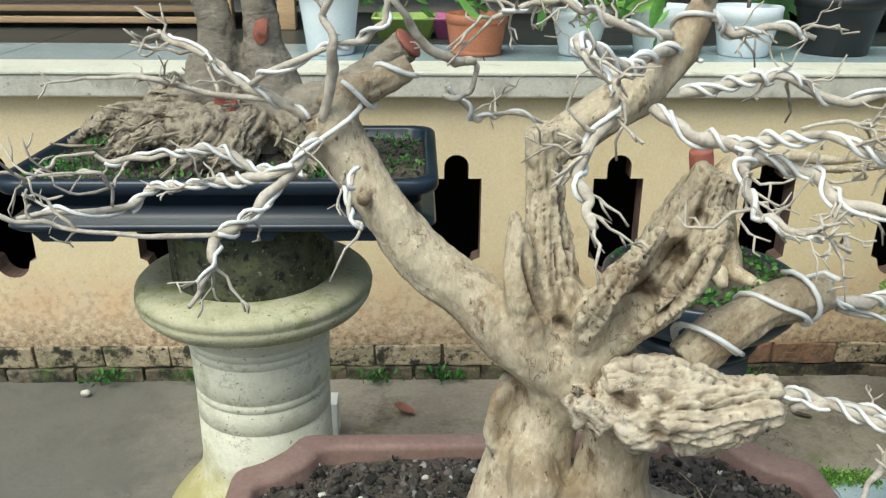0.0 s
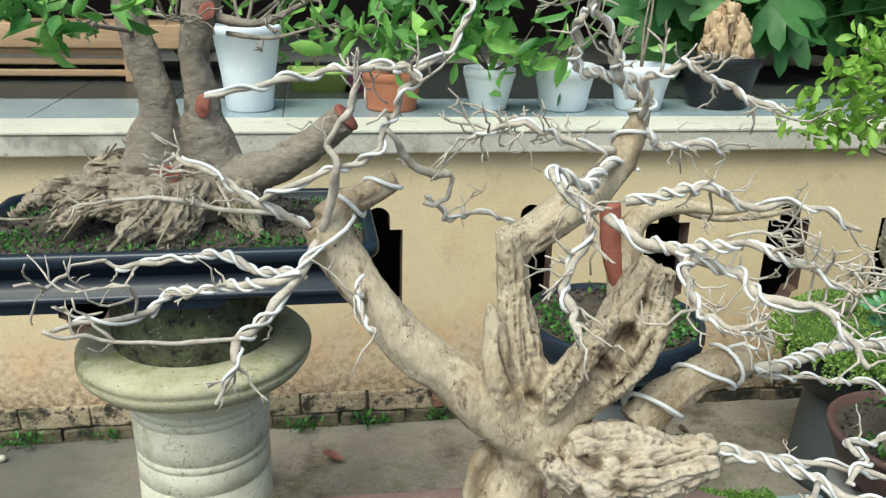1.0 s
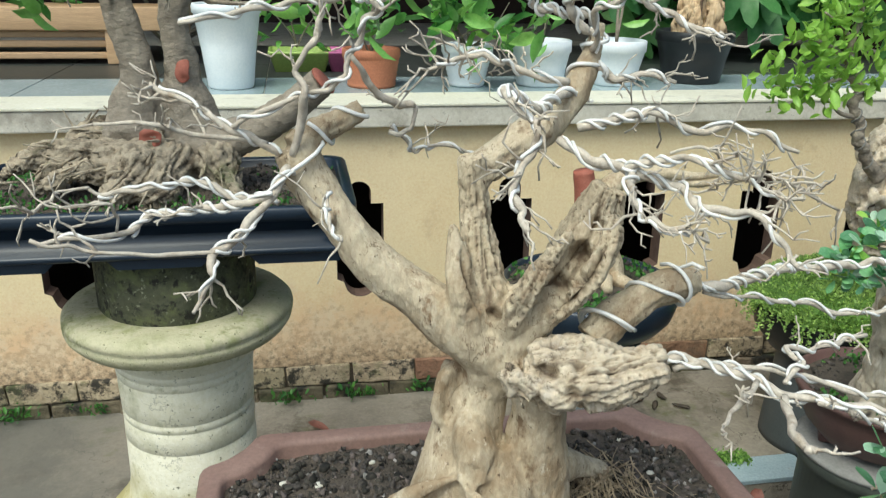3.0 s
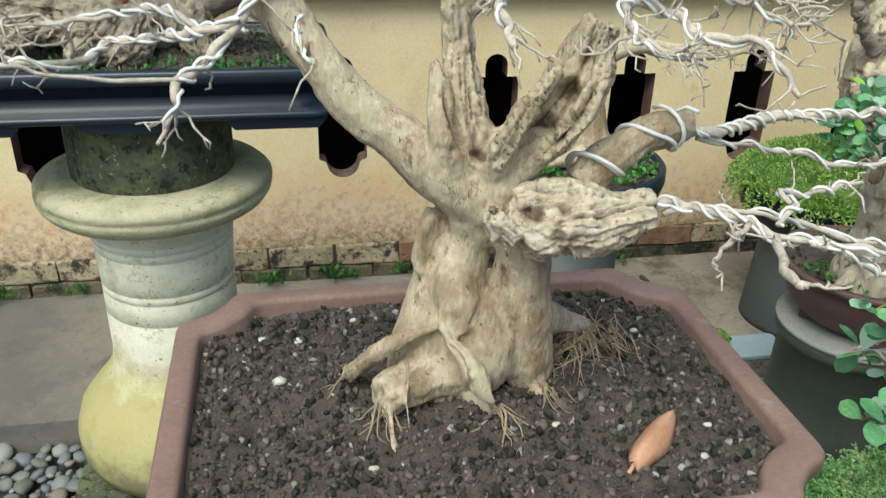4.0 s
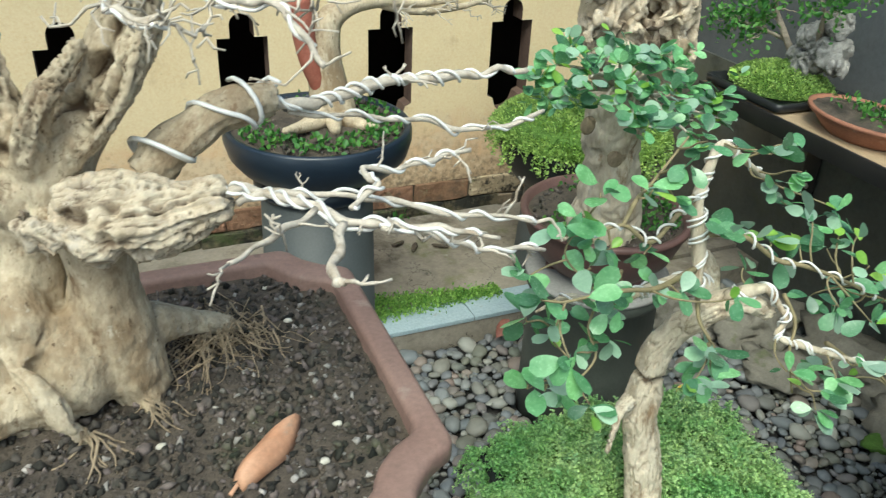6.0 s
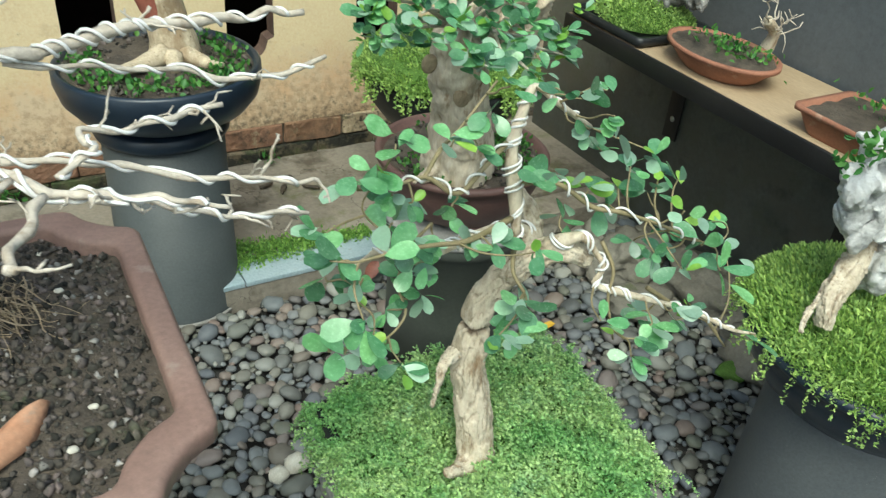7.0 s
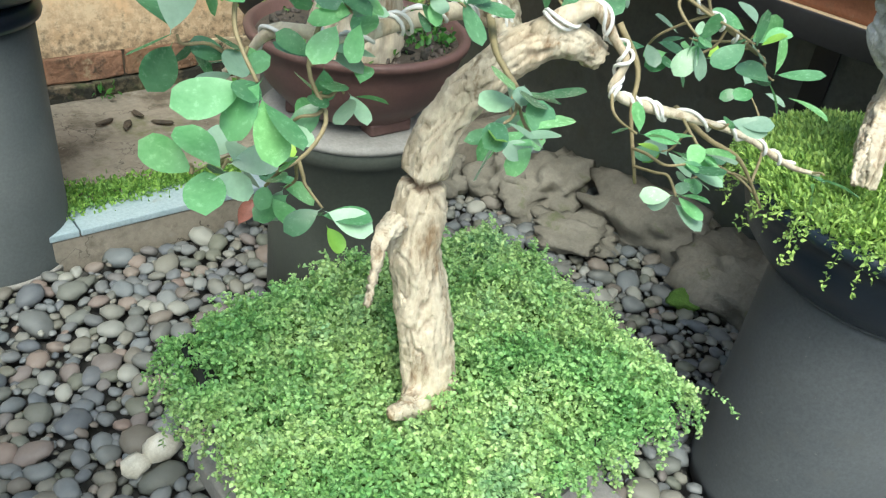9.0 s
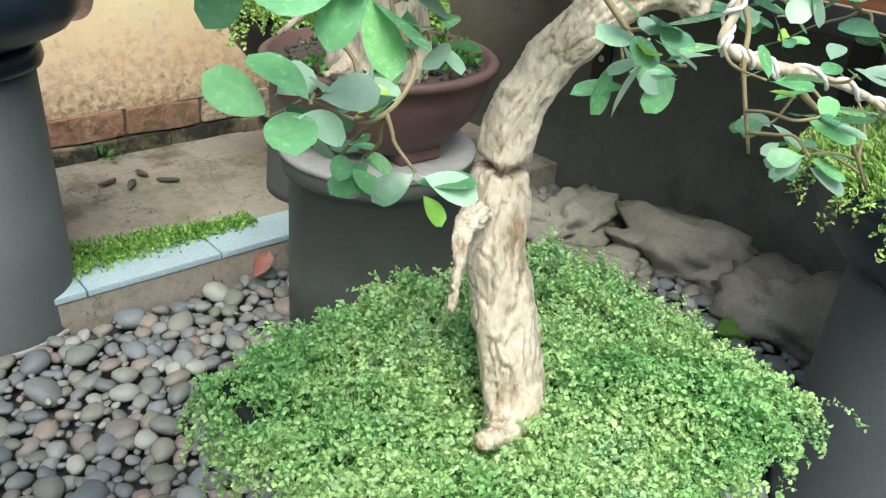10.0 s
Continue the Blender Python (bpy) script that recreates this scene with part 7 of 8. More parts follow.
sprigs = []
for i in range(7200):
    px, py = rng.uniform(FX0 - 0.010, FX1 + 0.010), rng.uniform(FY0 - 0.008, FY1 + 0.012)
    u, v = abs(px - 0.735) / 0.247, abs(py - 1.105) / 0.199
    if u**5 + v**5 > 1 + 0.45 * noise.noise(Vector((px * 14, py * 14, 0))):
        continue
    q = np.array(tray_spin @ Vector((px, py, carpet(px, py) + rng.uniform(-0.012, 0.008))))
    d = np.array((0.35 * (px - 0.735) / 0.235, 0.35 * (py - 1.105) / 0.187, 0.35)) + rng.normal(0, 0.55, 3)
    d /= np.linalg.norm(d)
    for k in range(int(rng.integers(5, 9))):
        side = np.cross(d, (0, 0, 1)) + rng.normal(0, 0.25, 3)
        for w in (1, -1):
            sprigs.append((q, side * w + d * 0.5 + rng.normal(0, 0.25, 3)))
        q = q + d * 0.0052 + rng.normal(0, 0.0007, 3)
        d = d + (0, 0, -0.10)
sprigs += strands(0.735, 1.105, 0.232, 0.184, lambda px, py: carpet(px, py) - 0.004, 330, 5, 20, rng, True)
for px, py, dx, dy, n in ((0.965, 0.98, 1, -0.3, 9), (0.972, 1.03, 1, 0.1, 8), (0.955, 0.93, 0.8, -0.7, 10), (0.90, 0.915, 0.3, -1, 8), (0.82, 0.912, 0.1, -1, 7), (0.66, 0.912, -0.2, -1, 7), (0.52, 0.93, -0.7, -0.8, 8), (0.498, 1.0, -1, -0.2, 7), (0.97, 1.10, 1, 0.3, 6)):
    for j in range(4):
        q = np.array((px + rng.normal(0, 0.012), py + rng.normal(0, 0.012), carpet(px, py) - 0.008))
        d = np.array((dx * 0.7, dy * 0.7, 0.2)) + rng.normal(0, 0.2, 3)
        for k in range(n + int(rng.integers(0, 6))):
            side = np.cross(d, (0, 0, 1)) + rng.normal(0, 0.3, 3)
            sprigs += [(q, side + d * 0.4), (q, -side + d * 0.4)]
            q = q + d * 0.0062
            d = d * 0.9 + np.array((0, 0, -0.12)) + rng.normal(0, 0.06, 3)
many_leaves("ground_cover", sprigs, 0.0056, 0.0044, MOSS_LEAF, tray, "tiny round-leaved ground cover", 0.22, rng, 2)

ficus = thing("ficus_bonsai", (0.70, 1.09, 0.48), "leaning ficus bonsai with glossy round leaves and wired branches", "bonsai")
bm = bmesh.new()
FICUS_TRUNK = [(0.7, 1.06, 0.478, 0.0328), (0.694, 1.067, 0.526, 0.0288), (0.694, 1.08, 0.573, 0.03), (0.694, 1.093, 0.617, 0.0294), (0.692, 1.107, 0.667, 0.0288), (0.697, 1.114, 0.709, 0.027), (0.706, 1.12, 0.735, 0.024), (0.711, 1.121, 0.765, 0.0231), (0.716, 1.116, 0.794, 0.0205), (0.735, 1.104, 0.828, 0.0212), (0.748, 1.081, 0.859, 0.0205), (0.774, 1.07, 0.881, 0.0193), (0.797, 1.052, 0.889, 0.0173), (0.829, 1.039, 0.872, 0.0114)]
ficus_grain = [tube(bm, pts, 14, 4, 0.10) for pts in (FICUS_TRUNK, [(0.662, 1.102, 0.706, 0.0142), (0.638, 1.091, 0.701, 0.0107), (0.623, 1.078, 0.681, 0.0054), (0.609, 1.066, 0.648, 0.0037)], [(0.694, 1.061, 0.507, 0.0271), (0.658, 1.044, 0.515, 0.0143), (0.627, 1.032, 0.528, 0.0069)], [(0.76, 1.093, 0.851, 0.0157), (0.794, 1.129, 0.872, 0.0163), (0.797, 1.153, 0.896, 0.0142), (0.78, 1.166, 0.926, 0.0118)])]
body = part("trunk", bm, FICUS_BARK, ficus, "pale flaky leaning trunk with a dark crack")


def ficus_relief(p, groove, fine, swell):
    v = Vector(p)
    crack = math.exp(-(((p[2] - FICUS_TRUNK[6][2] + 0.12 * (p[0] - FICUS_TRUNK[6][0]) - 0.002 * noise.noise(v * 60)) / 0.0032) ** 2))
    plates = max(0, noise.noise(Vector((p[0] * 60, p[1] * 60, p[2] * 34)))) 
    return 0.004 * noise.noise(v * 26) + 0.0018 * swell - 0.0026 * groove - 0.0012 * fine + 0.003 * plates + 0.0008 * noise.noise(v * 170) - 0.011 * crack, 0.50 * groove + 0.22 * fine + 0.9 * crack


grained(body, 0.0025, 1, ficus_grain, ficus_relief, (), (), 2.3, 24.0)
FICUS_BRANCHES = [
    [(0.794, 1.129, 0.872, 0.0087), (0.742, 1.13, 0.894, 0.0077), (0.676, 1.119, 0.897, 0.0073), (0.622, 1.108, 0.896, 0.0069), (0.59, 1.108, 0.888, 0.0063), (0.566, 1.121, 0.898, 0.0054), (0.549, 1.144, 0.891, 0.0054), (0.541, 1.168, 0.866, 0.0032), (0.525, 1.179, 0.849, 0.0024)],
    [(0.772, 1.07, 0.889, 0.0111), (0.786, 1.046, 0.911, 0.0099), (0.807, 1.034, 0.918, 0.0069), (0.824, 1.022, 0.894, 0.0045), (0.83, 1.009, 0.877, 0.004), (0.82, 1.009, 0.851, 0.004), (0.864, 0.996, 0.832, 0.0054), (0.904, 0.971, 0.823, 0.0043), (0.962, 0.946, 0.804, 0.0033), (1.024, 0.921, 0.77, 0.003), (1.068, 0.908, 0.755, 0.0024)],
    [(0.737, 1.094, 0.901, 0.0071), (0.733, 1.108, 0.968, 0.0101), (0.73, 1.122, 1.024, 0.0092), (0.749, 1.135, 1.073, 0.0075), (0.764, 1.135, 1.102, 0.0052), (0.804, 1.134, 1.074, 0.0046), (0.867, 1.132, 1.029, 0.004)],
    [(0.737, 1.108, 0.977, 0.0062), (0.776, 1.072, 0.988, 0.0054), (0.821, 1.047, 0.956, 0.0055), (0.863, 1.034, 0.945, 0.0048), (0.93, 1.021, 0.917, 0.004), (1.045, 1.006, 0.857, 0.0035)],
    [(0.72, 1.122, 1.034, 0.0061), (0.674, 1.098, 1.02, 0.0051), (0.622, 1.075, 1.003, 0.005), (0.574, 1.076, 1.036, 0.0042), (0.529, 1.077, 1.03, 0.0033), (0.487, 1.078, 1.035, 0.0026)],
    [(0.725, 1.095, 0.931, 0.007), (0.635, 1.061, 0.938, 0.0058), (0.574, 1.039, 0.961, 0.0049), (0.524, 1.028, 0.973, 0.004), (0.463, 1.017, 0.98, 0.0026), (0.429, 1.018, 0.989, 0.0019)],
    [(0.737, 1.094, 0.901, 0.0064), (0.694, 1.035, 0.894, 0.0045), (0.7, 1.011, 0.871, 0.0038)],
    [(0.841, 1.034, 0.903, 0.0056), (0.85, 1.009, 0.867, 0.004), (0.839, 0.996, 0.829, 0.0032), (0.853, 0.982, 0.761, 0.0025)],
    [(0.923, 1.006, 0.817, 0.0059), (0.977, 0.993, 0.778, 0.0044), (1.032, 0.979, 0.747, 0.0036), (1.089, 0.965, 0.679, 0.0027)],
    [(0.495, 1.074, 0.91, 0.0024), (0.482, 1.062, 0.89, 0.0019), (0.499, 1.049, 0.866, 0.002), (0.492, 1.037, 0.842, 0.0015), (0.461, 1.026, 0.857, 0.0012), (0.43, 1.026, 0.85, 0.0007)],
    [(0.602, 1.098, 0.951, 0.0035), (0.554, 1.074, 0.944, 0.0033), (0.525, 1.075, 0.967, 0.0026), (0.493, 1.077, 1.011, 0.0019), (0.52, 1.078, 1.054, 0.0012)],
    [(0.561, 1.074, 0.942, 0.0035), (0.543, 1.073, 0.89, 0.0027), (0.544, 1.048, 0.855, 0.0027), (0.504, 1.036, 0.832, 0.002), (0.444, 1.014, 0.862, 0.0013)],
    [(0.574, 1.076, 1.036, 0.0048), (0.608, 1.1, 1.057, 0.0049), (0.636, 1.112, 1.069, 0.0036), (0.703, 1.136, 1.118, 0.0021)],
]
for i, pts in enumerate(FICUS_BRANCHES):
    bm = bmesh.new()
    tube(bm, [(px, py, pz, r * (1 if i < 3 else 0.65)) for px, py, pz, r in pts], 8, 5, 0.25)
    limb = part("branch", bm, FICUS_BARK if i < 3 else SHOOT_BARK, ficus)
    for k in range((2, 2, 2, 1, 1)[i] if i < 5 else 0):
        bm = bmesh.new()
        helix(bm, pts, 0.0016, 24 + 3 * (i % 3), 0.0018, 0.8 * k + i, 0, 0.9 - 0.4 * k)
        part("wire", bm, WIRE, limb, "grey training wire")
rng = np.random.default_rng(101)
ends = np.array([q[:3] for pts in FICUS_BRANCHES for q in curve_points(pts, 4)])
for at, n in [(a, 4) for a in [(0.534, 1.078, 1.086, 0.0019), (0.512, 1.078, 1.06, 0.0019), (0.486, 1.078, 1.046, 0.0019), (0.528, 1.077, 1.022, 0.0019), (0.555, 1.076, 1.004, 0.0019), (0.615, 1.075, 0.986, 0.002), (0.447, 1.077, 0.986, 0.0019), (0.448, 1.029, 0.979, 0.0018), (0.533, 1.075, 0.979, 0.002), (0.507, 1.028, 0.976, 0.0019), (0.562, 1.074, 0.947, 0.002), (0.562, 1.05, 0.936, 0.002), (0.486, 1.074, 0.909, 0.002), (0.555, 1.073, 0.89, 0.0021), (0.574, 1.072, 0.864, 0.0021), (0.531, 1.072, 0.849, 0.0021), (0.454, 0.98, 0.926, 0.0018), (0.506, 1.071, 0.799, 0.0021), (0.524, 1.071, 0.793, 0.0021), (0.528, 1.023, 0.799, 0.0021), (0.44, 1.002, 0.862, 0.0019), (0.667, 1.049, 0.929, 0.0021), (0.685, 0.999, 0.852, 0.0021), (0.647, 0.928, 0.874, 0.002), (0.608, 0.929, 0.893, 0.0019), (0.668, 0.955, 0.98, 0.0019), (0.656, 1.077, 1.107, 0.0019), (0.646, 1.076, 1.063, 0.002), (0.611, 1.077, 1.079, 0.0019), (0.683, 1.078, 1.136, 0.0019), (0.766, 1.076, 1.115, 0.002)]] + \
             [(a, 4) for a in [(0.793, 1.075, 1.106, 0.002), (0.833, 1.075, 1.112, 0.0021), (0.854, 1.074, 1.073, 0.0021), (0.814, 1.074, 1.061, 0.0021), (0.841, 1.073, 1.026, 0.0023), (0.755, 1.073, 0.996, 0.0021), (0.789, 1.072, 0.99, 0.0021), (0.829, 1.071, 0.969, 0.0023), (0.884, 1.07, 0.958, 0.0024), (0.9, 1.071, 0.99, 0.0023), (0.936, 1.071, 1.007, 0.0023), (0.96, 1.07, 0.973, 0.0024), (0.999, 1.069, 0.951, 0.0024), (0.947, 0.998, 0.949, 0.0023), (0.943, 1.069, 0.94, 0.0024), (0.936, 1.067, 0.859, 0.0025), (0.961, 1.043, 0.852, 0.0025), (0.887, 0.926, 0.914, 0.0021), (1.207, 1.156, 0.777, 0.003), (1.154, 1.062, 0.777, 0.0027), (1.093, 1.061, 0.698, 0.0029), (1.045, 1.037, 0.693, 0.0027), (0.937, 1.017, 0.761, 0.0025), (0.787, 0.949, 0.841, 0.0021), (0.835, 0.924, 0.813, 0.0023), (0.833, 0.923, 0.782, 0.0023), (0.865, 1.07, 0.934, 0.0024), (0.79, 1.071, 0.935, 0.0023), (1.005, 1.066, 0.859, 0.0025), (1.005, 0.995, 0.885, 0.0024)]] + \
             [(a, 5) for a in [(0.446, 1.075, 0.924, 0.0011), (0.49, 1.025, 0.84, 0.0012), (0.649, 1.073, 0.928, 0.0013), (0.601, 1.097, 0.927, 0.0013), (0.672, 0.976, 0.886, 0.0013), (0.897, 0.985, 0.898, 0.0015), (1.026, 0.97, 0.844, 0.0018), (0.877, 0.947, 0.805, 0.0015)]] + \
             [(a, 2) for a in [(1.055, 0.896, 0.763, 0.0012), (0.431, 1.026, 0.855, 0.0007), (0.905, 0.936, 0.833, 0.0011), (0.554, 1.072, 0.868, 0.0013), (0.486, 1.074, 0.897, 0.0012)]]:
    p = np.array(at[:3])
    near = ends[np.argmin(((ends - p) ** 2).sum(1))]
    way = p - near
    sag = rng.normal(0, 0.07, 3) * np.linalg.norm(way)
    bm = bmesh.new()
    tube(bm, [(*near, 0.0017), (*(near + way * 0.35 + sag), 0.0015), (*(near + way * 0.7 + sag * 0.9 + rng.normal(0, 0.003, 3)), 0.0013), (*p, 0.0011)], 6, 4, 0.2)
    part("shoot", bm, SHOOT_BARK, ficus)
    rosette(ficus, p, n + 1, rng.uniform(0.64, 0.94), rng, way / (np.linalg.norm(way) + 1e-6) * 0.5, 0.07)

# ---- rock planting on the dark drum ----
RX, RY = 1.50, 0.92
drum2 = thing("drum_pedestal", (RX, RY, 0), "broad dark plastic drum used as a pedestal", "pedestal")
bm = bmesh.new()
lathe(bm, [(0.181, -0.01), (0.180, 0.02), (0.170, 0.435), (0.168, 0.448), (0.162, 0.453), (0, 0.455)], (RX, RY, 0), 56)
part("body", bm, DRUM_DARK, drum2)
bm = bmesh.new()
lathe(bm, [(0.160, 0.454), (0.1695, 0.4555), (0.1695, 0.4575), (0.16, 0.4585), (0, 0.4585)], (RX, RY, 0), 56)
part("lid", bm, DRUM_DARK, drum2)
rock_pot = thing("rock_pot", (RX, RY, 0.459), "round black pot with yellow-green moss trailing over its rim", "pot")
bm = bmesh.new()
lathe(bm, [(0.15, 0.4595), (0.172, 0.462), (0.20, 0.478), (0.232, 0.515), (0.250, 0.56), (0.254, 0.588), (0.268, 0.592), (0.272, 0.602), (0.270, 0.612), (0.258, 0.617), (0.245, 0.612), (0, 0.60)], (RX, RY, 0), 56)
part("body", bm, BLACK, rock_pot)
bm = bmesh.new()
lathe(bm, [(0.25, 0.606), (0.22, 0.622), (0.12, 0.636), (0, 0.64)], (RX, RY, 0), 40, False)
part("moss_mat", bm, MOSS_BASE, rock_pot, "dense moss cushion")
dome_moss("moss", RX, RY, 0.266, 0.610, 0.034, 30000, MOSS_YELLOW, rock_pot, 0.014, 0.0040, 0.0, 5)
many_leaves("trailing_moss", strands(RX, RY, 0.258, 0.258, 0.612, 230, 4, 17, np.random.default_rng(6)), 0.008, 0.004, MOSS_YELLOW, rock_pot, "moss strands trailing over the rim", 0.35, np.random.default_rng(7), 1)
rock_tree = thing("rock", (1.33, 0.98, 0.6), "pale pitted limestone rock standing in the moss", "rock")
bm = bmesh.new()
for at in [(1.476, 0.978, 0.729, 0.0486), (1.417, 0.992, 0.84, 0.0574), (1.358, 1.005, 0.899, 0.0424), (1.428, 1.005, 0.927, 0.0615), (1.487, 0.981, 0.874, 0.0577), (1.479, 0.995, 0.965, 0.065), (1.53, 0.964, 0.658, 0.0274), (1.525, 1.006, 1.013, 0.0557), (1.675, 0.999, 0.826, 0.0732)]:
    b = lump(at[0] * 40, (at[3], at[3] * 0.8, at[3]), 1, 0.5, 3)
    bmesh.ops.translate(b, vec=at[:3], verts=b.verts)
    me = bpy.data.meshes.new("lump")
    b.to_mesh(me)
    b.free()
    bm.from_mesh(me)
stone = part("body", bm, PALE_ROCK, rock_tree)
grown(stone, 0.0036, 1, lambda p: 0.016 * noise.noise(Vector(p) * 13) + 0.010 * ridge(p, (15, 15, 9)) + 0.004 * noise.noise(Vector(p) * 44) - 0.012 * crease(p, (15, 15, 8), 0.22) - 0.024 * max(0, noise.noise(Vector(p) * 26 + Vector((3, 1, 7))) - 0.22) * 2.5 + 0.0016 * noise.noise(Vector(p) * 130))
root = thing("rock_tree", (1.32, 0.98, 0.58), "bonsai trunk growing at the foot of the pale rock", "bonsai")
bm = bmesh.new()
root_grain = [tube(bm, [(1.309, 0.945, 0.662, 0.0158), (1.323, 0.957, 0.712, 0.0235), (1.405, 0.99, 0.741, 0.0245), (1.488, 1.022, 0.777, 0.0187), (1.586, 1.055, 0.806, 0.0124)], 12, 5, 0.15), tube(bm, [(1.268, 0.948, 0.745, 0.006), (1.227, 0.932, 0.725, 0.0059), (1.207, 0.92, 0.702, 0.0044)], 8, 4, 0.1)]
grained(part("trunk", bm, FICUS_BARK, root), 0.003, 1, root_grain, lambda p, g, f, w: (0.003 * noise.noise(Vector(p) * 40) + 0.003 * w - 0.005 * g - 0.002 * f, 0.6 * g + 0.3 * f), (), (), 2.2, 14.0)
bm = bmesh.new()
tube(bm, [(1.44, 0.974, 1.001, 0.0045), (1.343, 0.954, 1.002, 0.0034), (1.221, 0.934, 1.015, 0.0024), (1.17, 0.924, 1.02, 0.0015)], 6, 4)
part("branch", bm, TWIG, root)
rng = np.random.default_rng(111)
places = []
for at in [(1.168, 0.924, 1.024, 0.0023), (1.202, 0.924, 1.027, 0.0024), (1.251, 0.934, 1.027, 0.0024), (1.307, 0.944, 1.018, 0.0025), (1.353, 0.955, 1.033, 0.0025), (1.396, 0.965, 1.049, 0.0026)]:
    for i in range(20):
        places.append((np.array(at[:3]) + rng.normal(0, 0.012, 3), rng.normal(0, 1, 3) + (0, 0, 0.5)))
many_leaves("foliage", places, 0.016, 0.010, WEED, root, "tiny green leaves", 0.5, rng)

# ---- plant shelf on the side panel ----
SX0, SX1, SZ = 1.72, 2.075, 0.745
shelf = thing("plant_shelf", (1.78, 1.6, SZ), "plywood plant shelf on a black steel frame", "shelf")
bm = bmesh.new()
box(bm, SX0 + 0.012, SX1, 0.3, 2.30, SZ - 0.014, SZ, 0.002)
part("board", bm, BOARD, shelf)
bm = bmesh.new()
box(bm, SX0, SX0 + 0.010, 0.3, 2.30, SZ - 0.05, SZ + 0.002, 0.002)
box(bm, SX0 + 0.010, SX0 + 0.045, 0.3, 2.30, SZ - 0.020, SZ - 0.0155, 0)
part("front_rail", bm, STEEL, shelf, "black steel angle rail")
for by in (0.7, 1.40, 2.095):
    bm = bmesh.new()
    box(bm, PANEL_X - 0.010, PANEL_X - 0.004, by - 0.030, by + 0.030, 0.355, SZ - 0.042, 0.001)
    box(bm, SX0 + 0.012, SX1, by - 0.02, by + 0.02, SZ - 0.040, SZ - 0.022, 0.002)
    brk = part("bracket", bm, STEEL, shelf, "black steel bracket")
    bm = bmesh.new()
    bmesh.ops.create_uvsphere(bm, u_segments=10, v_segments=6, radius=0.010, matrix=Matrix.Translation((PANEL_X - 0.011, by, 0.425)) @ Matrix.Diagonal((0.5, 1, 1, 1)))
    part("bolt", bm, BOLT, brk, "zinc bolt head")


def shelf_bowl(cx, cy, rx, ry, h, label, oval=True):
    pot = thing("shelf_bowl", (cx, cy, SZ), label, "pot", "bowls on the plant shelf")
    bm = bmesh.new()
    if oval:
        lathe(bm, [(0.62, 0.0), (0.70, 0.008), (0.86, 0.035), (0.95, h * 0.75), (0.955, h * 0.8), (1.0, h * 0.82), (1.0, h), (0.93, h), (0.90, h * 0.8), (0, h * 0.8)], (0, 0, 0), 48)
        bmesh.ops.transform(bm, matrix=Matrix.Translation((cx, cy, SZ)) @ Matrix.Diagonal((rx, ry, 1, 1)), verts=bm.verts)
    else:
        loft(bm, [rounded_rect(cx - rx * s, cx + rx * s, cy - ry * s, cy + ry * s, 0.02, SZ + z) for s, z in ((0.82, 0), (0.86, 0.01), (0.95, h * 0.78), (1.0, h * 0.8), (1.0, h), (0.93, h), (0.92, h * 0.8))])
    part("body", bm, OLD_CLAY, pot)
    bm = bmesh.new()
    bmesh.ops.create_grid(bm, x_segments=24, y_segments=24, size=0.5)
    for v in bm.verts:
        q = v.co.copy()
        if oval:
            s = max(abs(q.x), abs(q.y)) * 2
            n = q.to_2d()
            n = n.normalized() * s * 0.92 if n.length > 1e-6 else n
        else:
            n = q.to_2d() * 1.86
        v.co = Vector((cx + n.x * rx, cy + n.y * ry, SZ + h * 0.88 + 0.012 * (1 - max(abs(q.x), abs(q.y)) * 2) + 0.006 * noise.noise(Vector((q.x * 9 + cx, q.y * 9 + cy, 1)))))
    part("soil", bm, SOIL, pot)
    return pot


shelf_bowl(1.844, 1.775, 0.115, 0.175, 0.062, "oval terracotta bowl with soil on the plant shelf")
shelf_bowl(1.844, 1.19, 0.105, 0.26, 0.062, "rectangular terracotta tray with soil on the plant shelf", False)
for base, leafy, seed, name in (((1.85, 1.74, 0.80), [(1.976, 1.78, 0.688, 0.0283), (1.973, 1.76, 0.754, 0.0215), (1.981, 1.74, 0.84, 0.015), (1.915, 1.72, 0.894, 0.0119)], 3, "bare pale stump bonsai in the oval bowl"), ((1.85, 1.22, 0.82), [(1.86, 1.24, 0.80, 0.016), (1.9, 1.22, 0.86, 0.013), (1.89, 1.17, 0.93, 0.010), (1.87, 1.10, 0.98, 0.006)], 4, "small green-leaved bonsai in the rectangular tray")):
    t = thing("shelf_bonsai", base, name, "bonsai", "small trees on the plant shelf")
    bm = bmesh.new()
    c = tube(bm, leafy, 10, 5, 0.2)
    part("trunk", bm, FICUS_BARK, t)
    rng = np.random.default_rng(seed)
    bm = bmesh.new()
    tips = twig_set(bm, [c[len(c) // 2:]], 12, 0.10, 0.002, rng)
    part("twig_growth", bm, TWIG, t, kind="stuff")
    if seed == 4:
        many_leaves("foliage", [(np.array(p) + rng.normal(0, 0.022, 3), rng.normal(0, 1, 3) + (0, 0, 0.4)) for p in tips for _ in range(26)], 0.020, 0.012, FICUS_NEW, t, "small fresh leaves", 0.4, rng)
    many_leaves("weed_cover", [((base[0] + rng.normal(0, 0.03), base[1] + rng.normal(0, 0.07), base[2] + 0.01 + rng.uniform(0, 0.02)), (0, 0, 1)) for _ in range(160)], 0.016, 0.009, WEED, t, "small weeds", 0.8, rng)

# moss tray with a rock and a leafy bush at the shelf's end
mtray = thing("moss_tray", (1.91, 2.12, SZ), "flat black tray with a low green moss mound on the shelf", "tray")
bm = bmesh.new()
